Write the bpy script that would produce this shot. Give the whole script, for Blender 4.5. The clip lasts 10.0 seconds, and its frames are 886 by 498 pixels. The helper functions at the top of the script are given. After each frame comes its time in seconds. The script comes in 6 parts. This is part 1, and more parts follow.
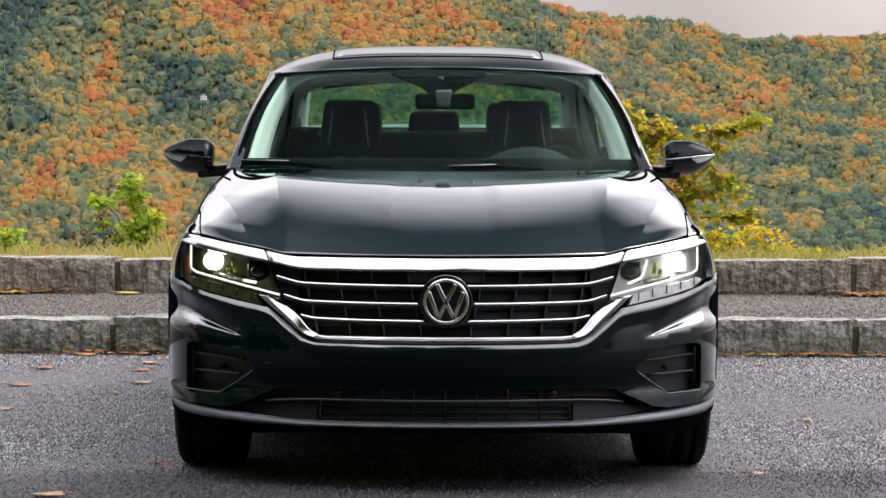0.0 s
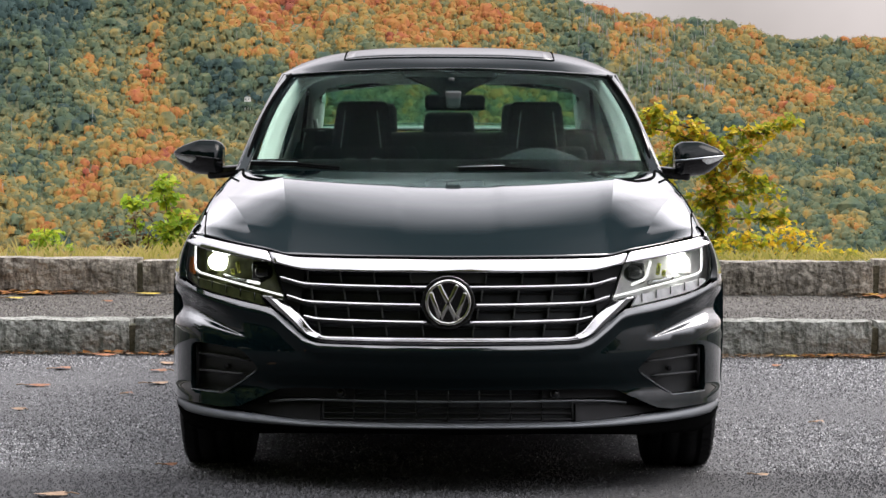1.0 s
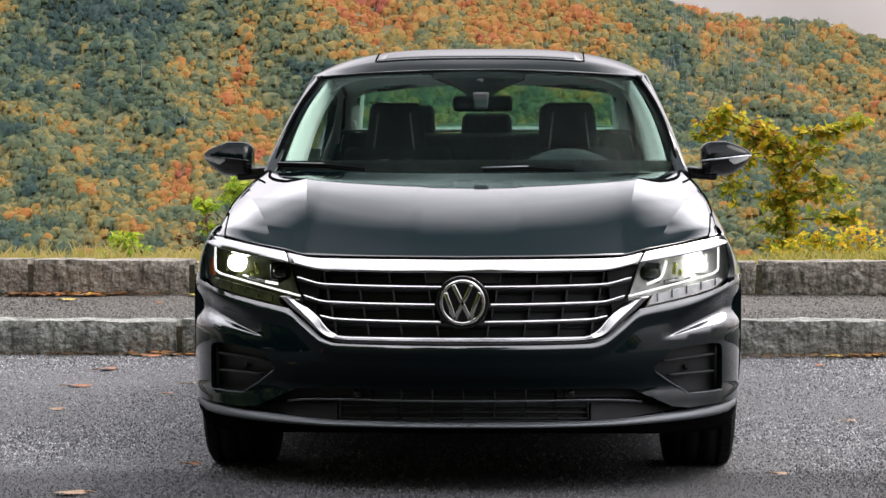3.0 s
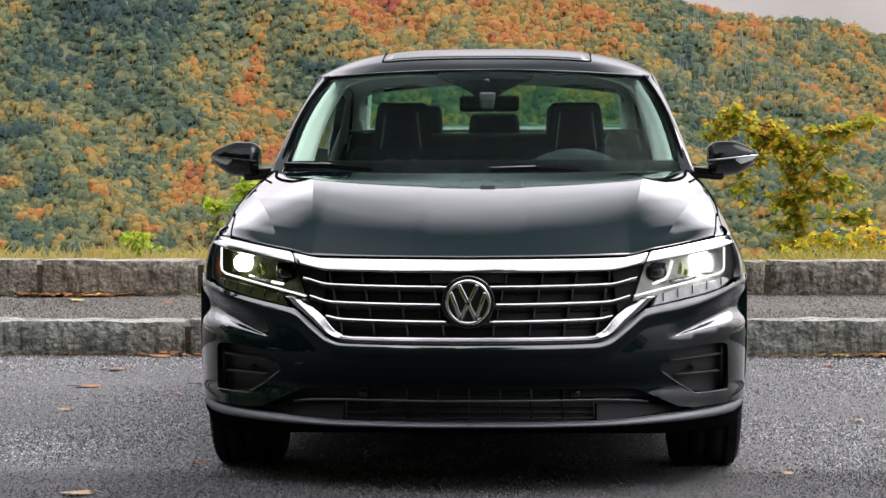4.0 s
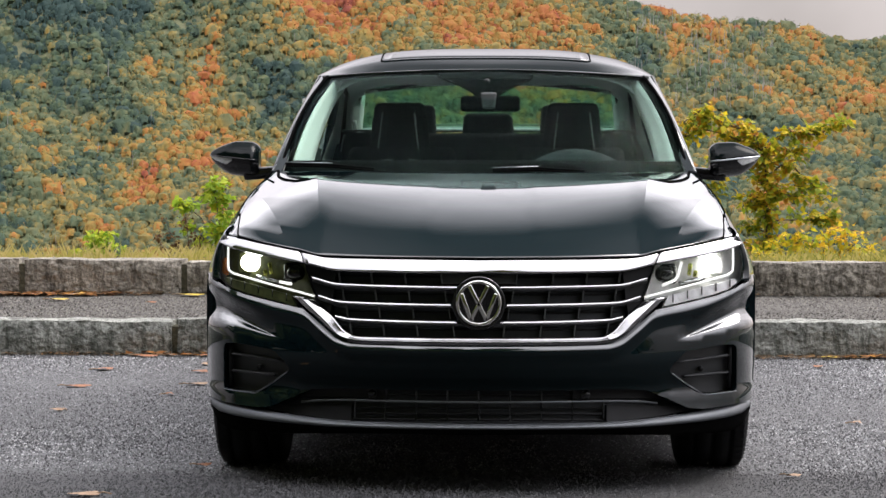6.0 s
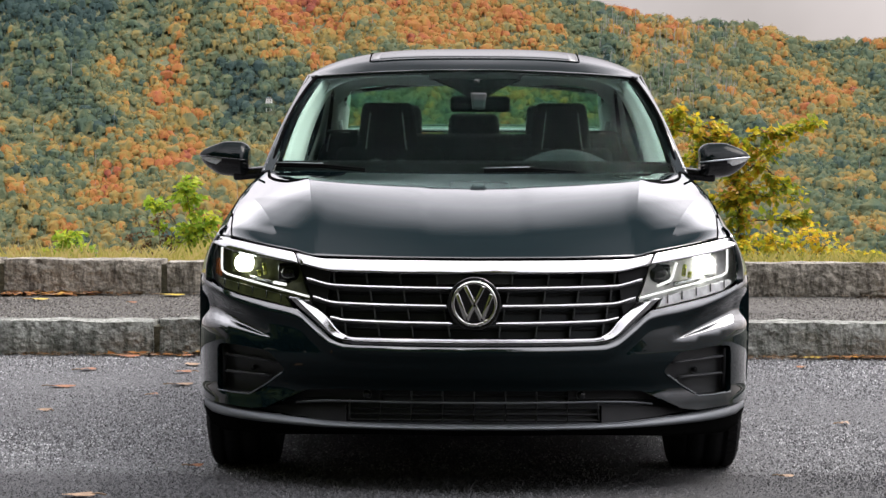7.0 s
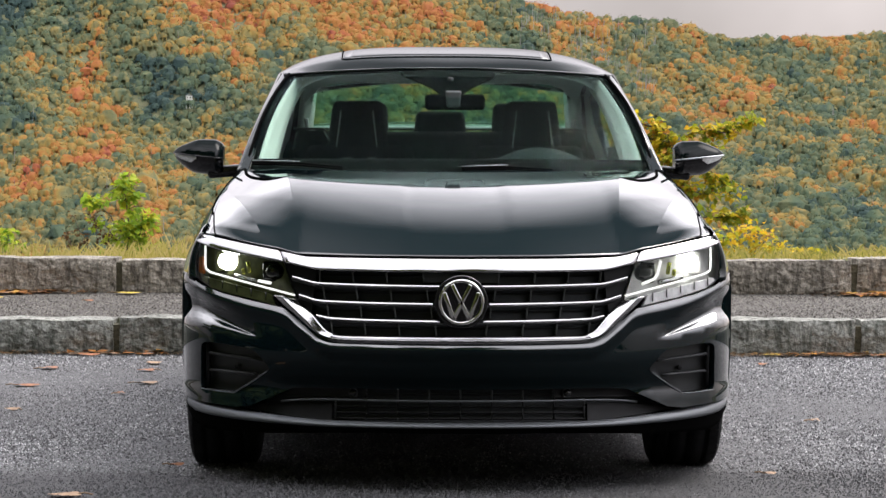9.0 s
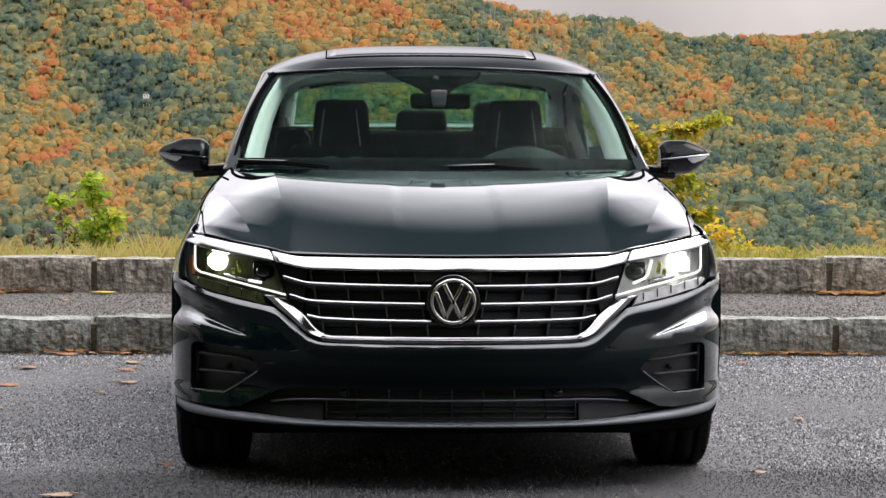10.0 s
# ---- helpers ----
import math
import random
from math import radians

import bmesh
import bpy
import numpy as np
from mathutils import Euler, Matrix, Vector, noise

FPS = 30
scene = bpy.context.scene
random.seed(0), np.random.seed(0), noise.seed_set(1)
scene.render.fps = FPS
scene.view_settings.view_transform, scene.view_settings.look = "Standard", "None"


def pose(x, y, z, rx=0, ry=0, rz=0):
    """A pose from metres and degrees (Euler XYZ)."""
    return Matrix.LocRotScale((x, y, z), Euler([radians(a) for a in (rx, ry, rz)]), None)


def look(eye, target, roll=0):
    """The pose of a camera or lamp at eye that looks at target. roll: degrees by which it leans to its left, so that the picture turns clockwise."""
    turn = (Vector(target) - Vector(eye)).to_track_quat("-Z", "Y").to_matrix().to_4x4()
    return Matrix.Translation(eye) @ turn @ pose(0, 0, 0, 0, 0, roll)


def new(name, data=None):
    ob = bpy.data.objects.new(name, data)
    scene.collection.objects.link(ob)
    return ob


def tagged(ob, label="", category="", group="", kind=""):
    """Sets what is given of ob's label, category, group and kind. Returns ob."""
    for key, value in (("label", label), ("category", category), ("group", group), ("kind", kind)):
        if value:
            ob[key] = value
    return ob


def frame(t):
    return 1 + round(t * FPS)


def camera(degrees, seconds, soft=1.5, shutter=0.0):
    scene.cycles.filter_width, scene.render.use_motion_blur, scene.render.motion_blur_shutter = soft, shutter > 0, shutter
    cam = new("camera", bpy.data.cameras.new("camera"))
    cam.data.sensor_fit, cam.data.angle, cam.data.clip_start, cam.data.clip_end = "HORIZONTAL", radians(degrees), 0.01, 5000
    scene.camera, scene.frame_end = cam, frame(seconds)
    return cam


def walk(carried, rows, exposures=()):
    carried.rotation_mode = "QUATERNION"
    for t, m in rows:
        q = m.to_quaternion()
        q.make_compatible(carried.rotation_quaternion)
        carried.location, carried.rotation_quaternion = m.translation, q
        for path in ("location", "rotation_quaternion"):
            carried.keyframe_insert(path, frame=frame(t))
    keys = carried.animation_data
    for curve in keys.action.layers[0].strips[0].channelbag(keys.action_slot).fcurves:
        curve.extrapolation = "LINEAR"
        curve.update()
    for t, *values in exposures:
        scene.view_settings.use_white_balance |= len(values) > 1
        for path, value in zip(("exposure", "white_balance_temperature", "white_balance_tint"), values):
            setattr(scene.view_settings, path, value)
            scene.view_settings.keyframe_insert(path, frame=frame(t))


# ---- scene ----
cam = camera(18.9, 10.0)
PATH = [
    (0, (-0.125, -8.221, 0.978), (-0.097, -6.222, 0.924), 0.2),
    (0.5, (-0.063, -8.228, 0.977), (-0.051, -6.229, 0.924), 0.2),
    (1, (0.004, -8.229, 0.977), (-0.001, -6.23, 0.924), 0.2),
    (1.5, (0.072, -8.246, 0.976), (0.05, -6.247, 0.923), 0.1),
    (2, (0.142, -8.258, 0.974), (0.1, -6.259, 0.922), 0.0),
    (2.5, (0.206, -8.267, 0.975), (0.145, -6.268, 0.923), -0.0),
    (4, (0.266, -8.279, 0.975), (0.183, -6.282, 0.923), -0.1),
    (4.5, (0.231, -8.257, 0.975), (0.151, -6.259, 0.923), 0.0),
    (5, (0.19, -8.254, 0.975), (0.117, -6.256, 0.923), 0.1),
    (5.5, (0.14, -8.251, 0.975), (0.078, -6.252, 0.923), 0.1),
    (7, (-0.011, -8.241, 0.977), (-0.032, -6.242, 0.925), 0.2),
    (7.5, (-0.066, -8.238, 0.979), (-0.074, -6.239, 0.926), 0.2),
    (8, (-0.117, -8.24, 0.979), (-0.11, -6.241, 0.926), 0.2),
    (8.5, (-0.167, -8.238, 0.98), (-0.145, -6.239, 0.926), 0.2),
    (9, (-0.218, -8.235, 0.98), (-0.179, -6.236, 0.926), 0.2),
    (9.5, (-0.271, -8.235, 0.982), (-0.215, -6.236, 0.928), 0.2),
    (10, (-0.324, -8.221, 0.982), (-0.253, -6.223, 0.927), 0.2),
]
walk(cam, [(t, look(eye, target, roll)) for t, eye, target, roll in PATH])

from mathutils.geometry import delaunay_2d_cdt as mathutils_cdt

# ---- light ----
world = bpy.data.worlds.new("sky")
scene.world = world
world.use_nodes = True
wt = world.node_tree
wt.nodes.clear()


def wnode(kind, **kw):
    n = wt.nodes.new(kind)
    for k, v in kw.items():
        n.inputs[k].default_value = v
    return n


SUN_UP, SUN_ROUND = 46.0, 46.0
sky = wt.nodes.new("ShaderNodeTexSky")
sky.sky_type, sky.sun_disc = "NISHITA", False
sky.sun_elevation, sky.sun_rotation = radians(SUN_UP), radians(SUN_ROUND)
sky.dust_density, sky.air_density = 4.0, 1.0
coord = wt.nodes.new("ShaderNodeTexCoord")
sep = wt.nodes.new("ShaderNodeSeparateXYZ")
wt.links.new(coord.outputs["Generated"], sep.inputs[0])
# an overcast sky that glows round the hidden sun
toward = wt.nodes.new("ShaderNodeVectorMath")
toward.operation = "DOT_PRODUCT"
toward.inputs[1].default_value = (math.sin(radians(SUN_ROUND)) * math.cos(radians(SUN_UP)), math.cos(radians(SUN_ROUND)) * math.cos(radians(SUN_UP)), math.sin(radians(SUN_UP)))
wt.links.new(coord.outputs["Generated"], toward.inputs[0])


def wmath(op, a, b):
    n = wt.nodes.new("ShaderNodeMath")
    n.operation = op
    for k, v in enumerate((a, b)):
        if isinstance(v, (int, float)):
            n.inputs[k].default_value = v
        else:
            wt.links.new(v, n.inputs[k])
    return n.outputs[0]


lobe = wmath("POWER", wmath("MAXIMUM", toward.outputs["Value"], 0.0), 5.0)
level = wmath("ADD", wmath("MULTIPLY", lobe, 0.8), wmath("ADD", wmath("MULTIPLY", wmath("POWER", wmath("MAXIMUM", sep.outputs["Z"], 0.0), 1.5), 2.35), 0.31))
cloud = wnode("ShaderNodeTexNoise", Scale=4.2, Detail=5.0, Roughness=0.55)
wt.links.new(coord.outputs["Generated"], cloud.inputs["Vector"])
puff = wt.nodes.new("ShaderNodeMapRange")
puff.inputs["From Min"].default_value, puff.inputs["From Max"].default_value = 0.3, 0.7
puff.inputs["To Min"].default_value, puff.inputs["To Max"].default_value = 0.62, 1.38
wt.links.new(cloud.outputs["Fac"], puff.inputs["Value"])
overcast = wmath("MULTIPLY", level, puff.outputs[0])
veil = wnode("ShaderNodeBackground")
tint = wt.nodes.new("ShaderNodeMix")
tint.data_type = "RGBA"
tint.inputs["A"].default_value, tint.inputs["B"].default_value = (1.0, 0.91, 0.935, 1), (0.955, 0.94, 1.0, 1)
rise = wt.nodes.new("ShaderNodeMapRange")
rise.inputs["From Min"].default_value, rise.inputs["From Max"].default_value = 0.12, 0.5
wt.links.new(sep.outputs["Z"], rise.inputs["Value"])
wt.links.new(rise.outputs[0], tint.inputs["Factor"])
wt.links.new(tint.outputs["Result"], veil.inputs["Color"])
wt.links.new(overcast, veil.inputs["Strength"])
blue = wnode("ShaderNodeBackground", Strength=0.02)
wt.links.new(sky.outputs[0], blue.inputs["Color"])
total = wt.nodes.new("ShaderNodeAddShader")
wt.links.new(veil.outputs[0], total.inputs[0])
wt.links.new(blue.outputs[0], total.inputs[1])
wout = wt.nodes.new("ShaderNodeOutputWorld")
wt.links.new(total.outputs[0], wout.inputs["Surface"])

sun = new("sun", bpy.data.lights.new("sun", "SUN"))
sun.data.energy, sun.data.angle, sun.data.color = 2.2, radians(36), (1.0, 0.935, 0.895)
sun.matrix_basis = look((0, 0, 0), [-c for c in toward.inputs[1].default_value])
scene.view_settings.exposure = 0.47


# ---- materials ----
def material(name, color, rough=0.5, metal=0.0, grain=None, spots=None, bump=0.0, bump_scale=200.0, coat=0.0, spec=0.5, coat_ior=1.5, emit=None, vary=0.0, stretch=(1, 1, 1)):
    """A Principled surface. grain and spots: (scale, strength) of fine and coarse lightness; vary: lightness from object to object."""
    m = bpy.data.materials.new(name)
    m.use_nodes = True
    nt = m.node_tree
    b = nt.nodes["Principled BSDF"]
    b.inputs["Base Color"].default_value = (*color, 1)
    b.inputs["Roughness"].default_value = rough
    b.inputs["Metallic"].default_value = metal
    b.inputs["Coat Weight"].default_value = coat
    b.inputs["Coat Roughness"].default_value = 0.015
    b.inputs["Coat IOR"].default_value = coat_ior
    b.inputs["Specular IOR Level"].default_value = spec
    if emit:
        b.inputs["Emission Color"].default_value = (*emit[0], 1)
        b.inputs["Emission Strength"].default_value = emit[1]
    tc = nt.nodes.new("ShaderNodeTexCoord")
    mp = nt.nodes.new("ShaderNodeMapping")
    mp.inputs["Scale"].default_value = stretch
    nt.links.new(tc.outputs["Object"], mp.inputs["Vector"])
    last = None
    for layer in (grain, spots):
        if not layer:
            continue
        n = nt.nodes.new("ShaderNodeTexNoise")
        n.inputs["Scale"].default_value = layer[0]
        n.inputs["Detail"].default_value = 4
        nt.links.new(mp.outputs[0], n.inputs["Vector"])
        r = nt.nodes.new("ShaderNodeMapRange")
        r.inputs["From Min"].default_value, r.inputs["From Max"].default_value = 0.28, 0.72
        r.inputs["To Min"].default_value, r.inputs["To Max"].default_value = 1 - layer[1], 1 + layer[1]
        nt.links.new(n.outputs["Fac"], r.inputs["Value"])
        if last is None:
            last = r.outputs[0]
        else:
            mul = nt.nodes.new("ShaderNodeMath")
            mul.operation = "MULTIPLY"
            nt.links.new(last, mul.inputs[0])
            nt.links.new(r.outputs[0], mul.inputs[1])
            last = mul.outputs[0]
    if vary:
        oi = nt.nodes.new("ShaderNodeObjectInfo")
        r = nt.nodes.new("ShaderNodeMapRange")
        r.inputs["To Min"].default_value, r.inputs["To Max"].default_value = 1 - vary, 1 + vary
        nt.links.new(oi.outputs["Random"], r.inputs["Value"])
        if last is None:
            last = r.outputs[0]
        else:
            mul = nt.nodes.new("ShaderNodeMath")
            mul.operation = "MULTIPLY"
            nt.links.new(last, mul.inputs[0])
            nt.links.new(r.outputs[0], mul.inputs[1])
            last = mul.outputs[0]
    if last is not None:
        sc = nt.nodes.new("ShaderNodeVectorMath")
        sc.operation = "SCALE"
        sc.inputs[0].default_value = color
        nt.links.new(last, sc.inputs["Scale"])
        nt.links.new(sc.outputs[0], b.inputs["Base Color"])
    if bump:
        n = nt.nodes.new("ShaderNodeTexNoise")
        n.inputs["Scale"].default_value = bump_scale
        n.inputs["Detail"].default_value = 5
        nt.links.new(mp.outputs[0], n.inputs["Vector"])
        bp = nt.nodes.new("ShaderNodeBump")
        bp.inputs["Strength"].default_value = 1.0
        bp.inputs["Distance"].default_value = bump
        nt.links.new(n.outputs["Fac"], bp.inputs["Height"])
        nt.links.new(bp.outputs[0], b.inputs["Normal"])
    return m


def glass(name, tint, gloss=0.045, edge=0.75):
    """A clear pane: it lets light through, tinted, and mirrors more the flatter it is seen."""
    m = bpy.data.materials.new(name)
    m.use_nodes = True
    nt = m.node_tree
    nt.nodes.clear()
    clear = nt.nodes.new("ShaderNodeBsdfTransparent")
    clear.inputs[0].default_value = (*tint, 1)
    shine = nt.nodes.new("ShaderNodeBsdfGlossy")
    shine.inputs["Roughness"].default_value = 0.01
    shine.inputs["Color"].default_value = (0.82, 0.97, 0.94, 1)
    lw = nt.nodes.new("ShaderNodeLayerWeight")
    lw.inputs["Blend"].default_value = 0.5
    mr = nt.nodes.new("ShaderNodeMapRange")
    mr.interpolation_type = "SMOOTHSTEP"
    mr.inputs["From Min"].default_value, mr.inputs["From Max"].default_value = 0.62, 1.0
    mr.inputs["To Min"].default_value, mr.inputs["To Max"].default_value = gloss, edge
    nt.links.new(lw.outputs["Facing"], mr.inputs["Value"])
    mix = nt.nodes.new("ShaderNodeMixShader")
    nt.links.new(mr.outputs[0], mix.inputs[0])
    nt.links.new(clear.outputs[0], mix.inputs[1])
    nt.links.new(shine.outputs[0], mix.inputs[2])
    out = nt.nodes.new("ShaderNodeOutputMaterial")
    nt.links.new(mix.outputs[0], out.inputs[0])
    return m




def paint(name, color, low, high, f0, f1, flank_gloss, ledge_gloss=0.0, sides=0.75):
    """Deep polished paint: a dark base under a gloss that grows where it is seen flat, and shows most on upright
    flanks, as through a polarising filter; masks by facing put extra highlights on shoulders and ledges.
    """
    m = material(name, color, 0.5, grain=(900, 0.35), spec=0.0)
    nt = m.node_tree
    shine = nt.nodes.new("ShaderNodeBsdfGlossy")
    shine.inputs["Roughness"].default_value = 0.02
    shine.inputs["Color"].default_value = (1, 1, 1, 1)
    lw = nt.nodes.new("ShaderNodeLayerWeight")
    lw.inputs["Blend"].default_value = 0.5
    mr = nt.nodes.new("ShaderNodeMapRange")
    mr.interpolation_type = "SMOOTHSTEP"
    mr.inputs["From Min"].default_value, mr.inputs["From Max"].default_value = f0, f1
    mr.inputs["To Min"].default_value, mr.inputs["To Max"].default_value = low, high
    nt.links.new(lw.outputs["Facing"], mr.inputs["Value"])
    mix = nt.nodes.new("ShaderNodeMixShader")
    geo = nt.nodes.new("ShaderNodeNewGeometry")
    ax = nt.nodes.new("ShaderNodeSeparateXYZ")
    nt.links.new(geo.outputs["Normal"], ax.inputs[0])

    def op(kind, a, b=0.0):
        n = nt.nodes.new("ShaderNodeMath")
        n.operation = kind
        for k, v in enumerate((a, b)):
            if isinstance(v, float):
                n.inputs[k].default_value = v
            else:
                nt.links.new(v, n.inputs[k])
        return n.outputs[0]
    spot = nt.nodes.new("ShaderNodeSeparateXYZ")
    nt.links.new(geo.outputs["Position"], spot.inputs[0])
    # masks by facing put extra shine on outward shoulders and ledges
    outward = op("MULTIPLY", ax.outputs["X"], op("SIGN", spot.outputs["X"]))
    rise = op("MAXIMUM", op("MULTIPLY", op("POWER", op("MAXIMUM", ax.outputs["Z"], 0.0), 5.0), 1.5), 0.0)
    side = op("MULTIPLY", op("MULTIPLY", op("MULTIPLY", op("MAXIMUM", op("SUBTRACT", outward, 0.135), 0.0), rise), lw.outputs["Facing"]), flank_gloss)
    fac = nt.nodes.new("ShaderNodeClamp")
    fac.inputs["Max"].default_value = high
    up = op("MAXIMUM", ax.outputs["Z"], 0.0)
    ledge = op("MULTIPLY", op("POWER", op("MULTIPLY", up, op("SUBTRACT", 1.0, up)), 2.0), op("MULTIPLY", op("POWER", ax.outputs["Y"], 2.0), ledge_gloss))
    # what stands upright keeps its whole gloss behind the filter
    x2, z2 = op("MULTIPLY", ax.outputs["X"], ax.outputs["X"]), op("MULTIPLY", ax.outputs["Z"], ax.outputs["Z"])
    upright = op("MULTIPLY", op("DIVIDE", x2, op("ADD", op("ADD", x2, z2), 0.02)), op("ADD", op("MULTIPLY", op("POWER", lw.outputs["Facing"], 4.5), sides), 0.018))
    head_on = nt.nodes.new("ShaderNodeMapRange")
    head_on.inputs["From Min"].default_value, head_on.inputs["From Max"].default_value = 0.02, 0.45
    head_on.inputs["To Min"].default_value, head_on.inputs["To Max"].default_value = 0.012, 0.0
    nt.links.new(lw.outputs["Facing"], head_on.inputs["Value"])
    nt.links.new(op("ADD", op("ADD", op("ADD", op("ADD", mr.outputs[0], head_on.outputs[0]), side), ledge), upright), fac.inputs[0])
    nt.links.new(fac.outputs[0], mix.inputs[0])
    nt.links.new(nt.nodes["Principled BSDF"].outputs[0], mix.inputs[1])
    nt.links.new(shine.outputs[0], mix.inputs[2])
    nt.links.new(mix.outputs[0], nt.nodes["Material Output"].inputs[0])
    return m


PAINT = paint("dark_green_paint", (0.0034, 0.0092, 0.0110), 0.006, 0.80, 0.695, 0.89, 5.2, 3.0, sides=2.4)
# the same body paint, darker, with roof and pillar reflections set into it
UPPERSHEEN = paint("dark_green_upper_sheen", (0.0014, 0.0050, 0.0056), 0.02, 0.68, 0.73, 0.95, 1.0, 3.0)
CAPPAINT = paint("mirror_cap_paint", (0.0022, 0.005, 0.0052), 0.008, 0.7, 0.80, 0.97, 0.04, sides=0.2)
# pale right, olive left: sky glare and tree reflections put into the colours
CHAMBER = {1: material("lamp_chamber_glare", (0.80, 0.79, 0.78), 0.3, 0.0, spots=(25, 0.25)), -1: material("lamp_chamber_olive_reflection", (0.075, 0.082, 0.032), 0.3, 0.2, spots=(25, 0.6))}
GRILLEBACK = material("grille_black", (0.026, 0.029, 0.034), 0.5, grain=(200, 0.2), spec=0.3)
BADGE = material("badge_chrome", (0.74, 0.73, 0.70), 0.05, 1.0, spots=(30, 0.06))
CHROME = material("chrome", (0.45, 0.445, 0.45), 0.09, 1.0, spots=(9, 0.05))
SATIN = material("satin_silver", (0.50, 0.52, 0.55), 0.38, 1.0, spots=(12, 0.08))
BLACK = material("black_plastic", (0.010, 0.010, 0.011), 0.5, grain=(400, 0.25), bump=0.0004, bump_scale=700, spec=0.25)
GREYP = material("dark_grey_plastic", (0.05, 0.052, 0.055), 0.5, grain=(400, 0.2), bump=0.0004, bump_scale=700)
GLOSSBLACK = material("gloss_black", (0.006, 0.006, 0.007), 0.12, grain=(60, 0.15), coat=0.25)
MATT = material("matt_black", (0.006, 0.006, 0.006), 0.8, grain=(60, 0.2), spec=0.0)
VOID = material("unlit_black", (0.004, 0.004, 0.004), 0.9, grain=(40, 0.2), spec=0.0)
RUBBER = material("tyre_rubber", (0.011, 0.011, 0.012), 0.8, grain=(120, 0.3), bump=0.001, bump_scale=300, spec=0.2)
LIPGREY = material("lip_grey", (0.15, 0.16, 0.17), 0.5, 0.5, grain=(300, 0.1), spots=(8, 0.1))
ALLOY = material("alloy", (0.45, 0.46, 0.47), 0.3, 1.0, grain=(50, 0.08))
GLASS = glass("windscreen_glass", (0.80, 0.90, 0.86), 0.0022, 0.13)
REARGLASS = glass("rear_glass", (0.62, 0.80, 0.70), 0.01, 0.4)
SIDEGLASS = glass("side_glass", (0.66, 0.76, 0.72), 0.02, 0.5)
LENS = glass("lamp_lens", (0.95, 0.96, 0.96), 0.03, 0.5)
CLOTH = material("black_seat_cloth", (0.010, 0.010, 0.011), 0.85, grain=(600, 0.35), spots=(8, 0.15), bump=0.0008, bump_scale=900, spec=0.03)
SEAM = material("grey_seam", (0.24, 0.24, 0.24), 0.8, grain=(300, 0.2))
TRIM = material("pale_grey_trim", (0.66, 0.65, 0.62), 0.75, grain=(500, 0.1), spots=(5, 0.06))
LINER = material("headliner", (0.30, 0.31, 0.30), 0.9, grain=(500, 0.1), spots=(5, 0.08))
STALK = material("grey_plastic", (0.075, 0.08, 0.08), 0.5, grain=(300, 0.15))
HOODTOP = material("instrument_hood", (0.015, 0.019, 0.020), 0.7, grain=(500, 0.2), spots=(6, 0.1), spec=0.1)
DASH = material("dashboard_plastic", (0.018, 0.019, 0.02), 0.55, grain=(500, 0.25), bump=0.0006, bump_scale=800, spec=0.15)
LEDGLOW = material("lit_led", (0.8, 0.8, 0.8), 0.3, emit=((1.0, 1.0, 0.95), 0.75))
BULB = material("lit_bulb", (0.9, 0.9, 0.9), 0.2, emit=((1.0, 1.0, 0.90), 9.0))
AMBER = material("amber_reflector", (0.34, 0.09, 0.01), 0.2, grain=(300, 0.3), coat=1.0)
REDLAMP = material("red_lamp", (0.25, 0.01, 0.01), 0.15, grain=(200, 0.2), coat=1.0)
# the right lens's white sky reflection, painted as a pale band
GLAREBAND = material("glare_lens_band", (0.86, 0.84, 0.85), 0.3, 0.0, spots=(30, 0.25))
INDICATOR = material("clear_indicator", (0.85, 0.86, 0.86), 0.2, 0.1, grain=(150, 0.2), coat=1.0)
GLINT = material("yellow_green_glint", (0.60, 0.62, 0.14), 0.15, 0.8, spots=(60, 0.3))
REFLECTOR = material("lamp_reflector", (0.55, 0.56, 0.55), 0.15, 1.0, spots=(40, 0.3))


# ---- mesh helpers ----
def pchip(xs, ys):
    """A smooth curve through a few points that never overshoots."""
    xs, ys = np.array(xs, float), np.array(ys, float)
    h = np.diff(xs)
    s = np.diff(ys) / h
    d = np.zeros(len(xs))
    for i in range(1, len(xs) - 1):
        if s[i - 1] * s[i] > 0:
            w1, w2 = 2 * h[i] + h[i - 1], h[i] + 2 * h[i - 1]
            d[i] = (w1 + w2) / (w1 / s[i - 1] + w2 / s[i])
    d[0], d[-1] = s[0], s[-1]

    def f(x):
        x = min(max(x, xs[0]), xs[-1])
        i = min(max(int(np.searchsorted(xs, x)) - 1, 0), len(h) - 1)
        t = (x - xs[i]) / h[i]
        return float((1 + 2 * t) * (1 - t) ** 2 * ys[i] + t * (1 - t) ** 2 * h[i] * d[i] + t * t * (3 - 2 * t) * ys[i + 1] + t * t * (t - 1) * h[i] * d[i + 1])
    return f


def smooth(t):
    t = min(max(t, 0.0), 1.0)
    return t * t * (3 - 2 * t)


def put(name, mesh, mat, parent=None, label=""):
    ob = new(name, mesh)
    if mat is not None:
        mesh.materials.clear()
        mesh.materials.append(mat)
    if parent is not None:
        ob.parent = parent
    if label:
        tagged(ob, label)
    return ob


def mesh_of(name, verts, faces, flat=False):
    me = bpy.data.meshes.new(name)
    me.from_pydata(verts, [], faces)
    me.update()
    if not flat:
        me.shade_smooth()
    return me


def part(name, bm, mat, parent, label="", flat=False):
    """One mesh object out of a bmesh, under its thing or part."""
    me = bpy.data.meshes.new(name)
    bm.to_mesh(me)
    bm.free()
    if not flat:
        me.shade_smooth()
    return put(name, me, mat, parent, label)


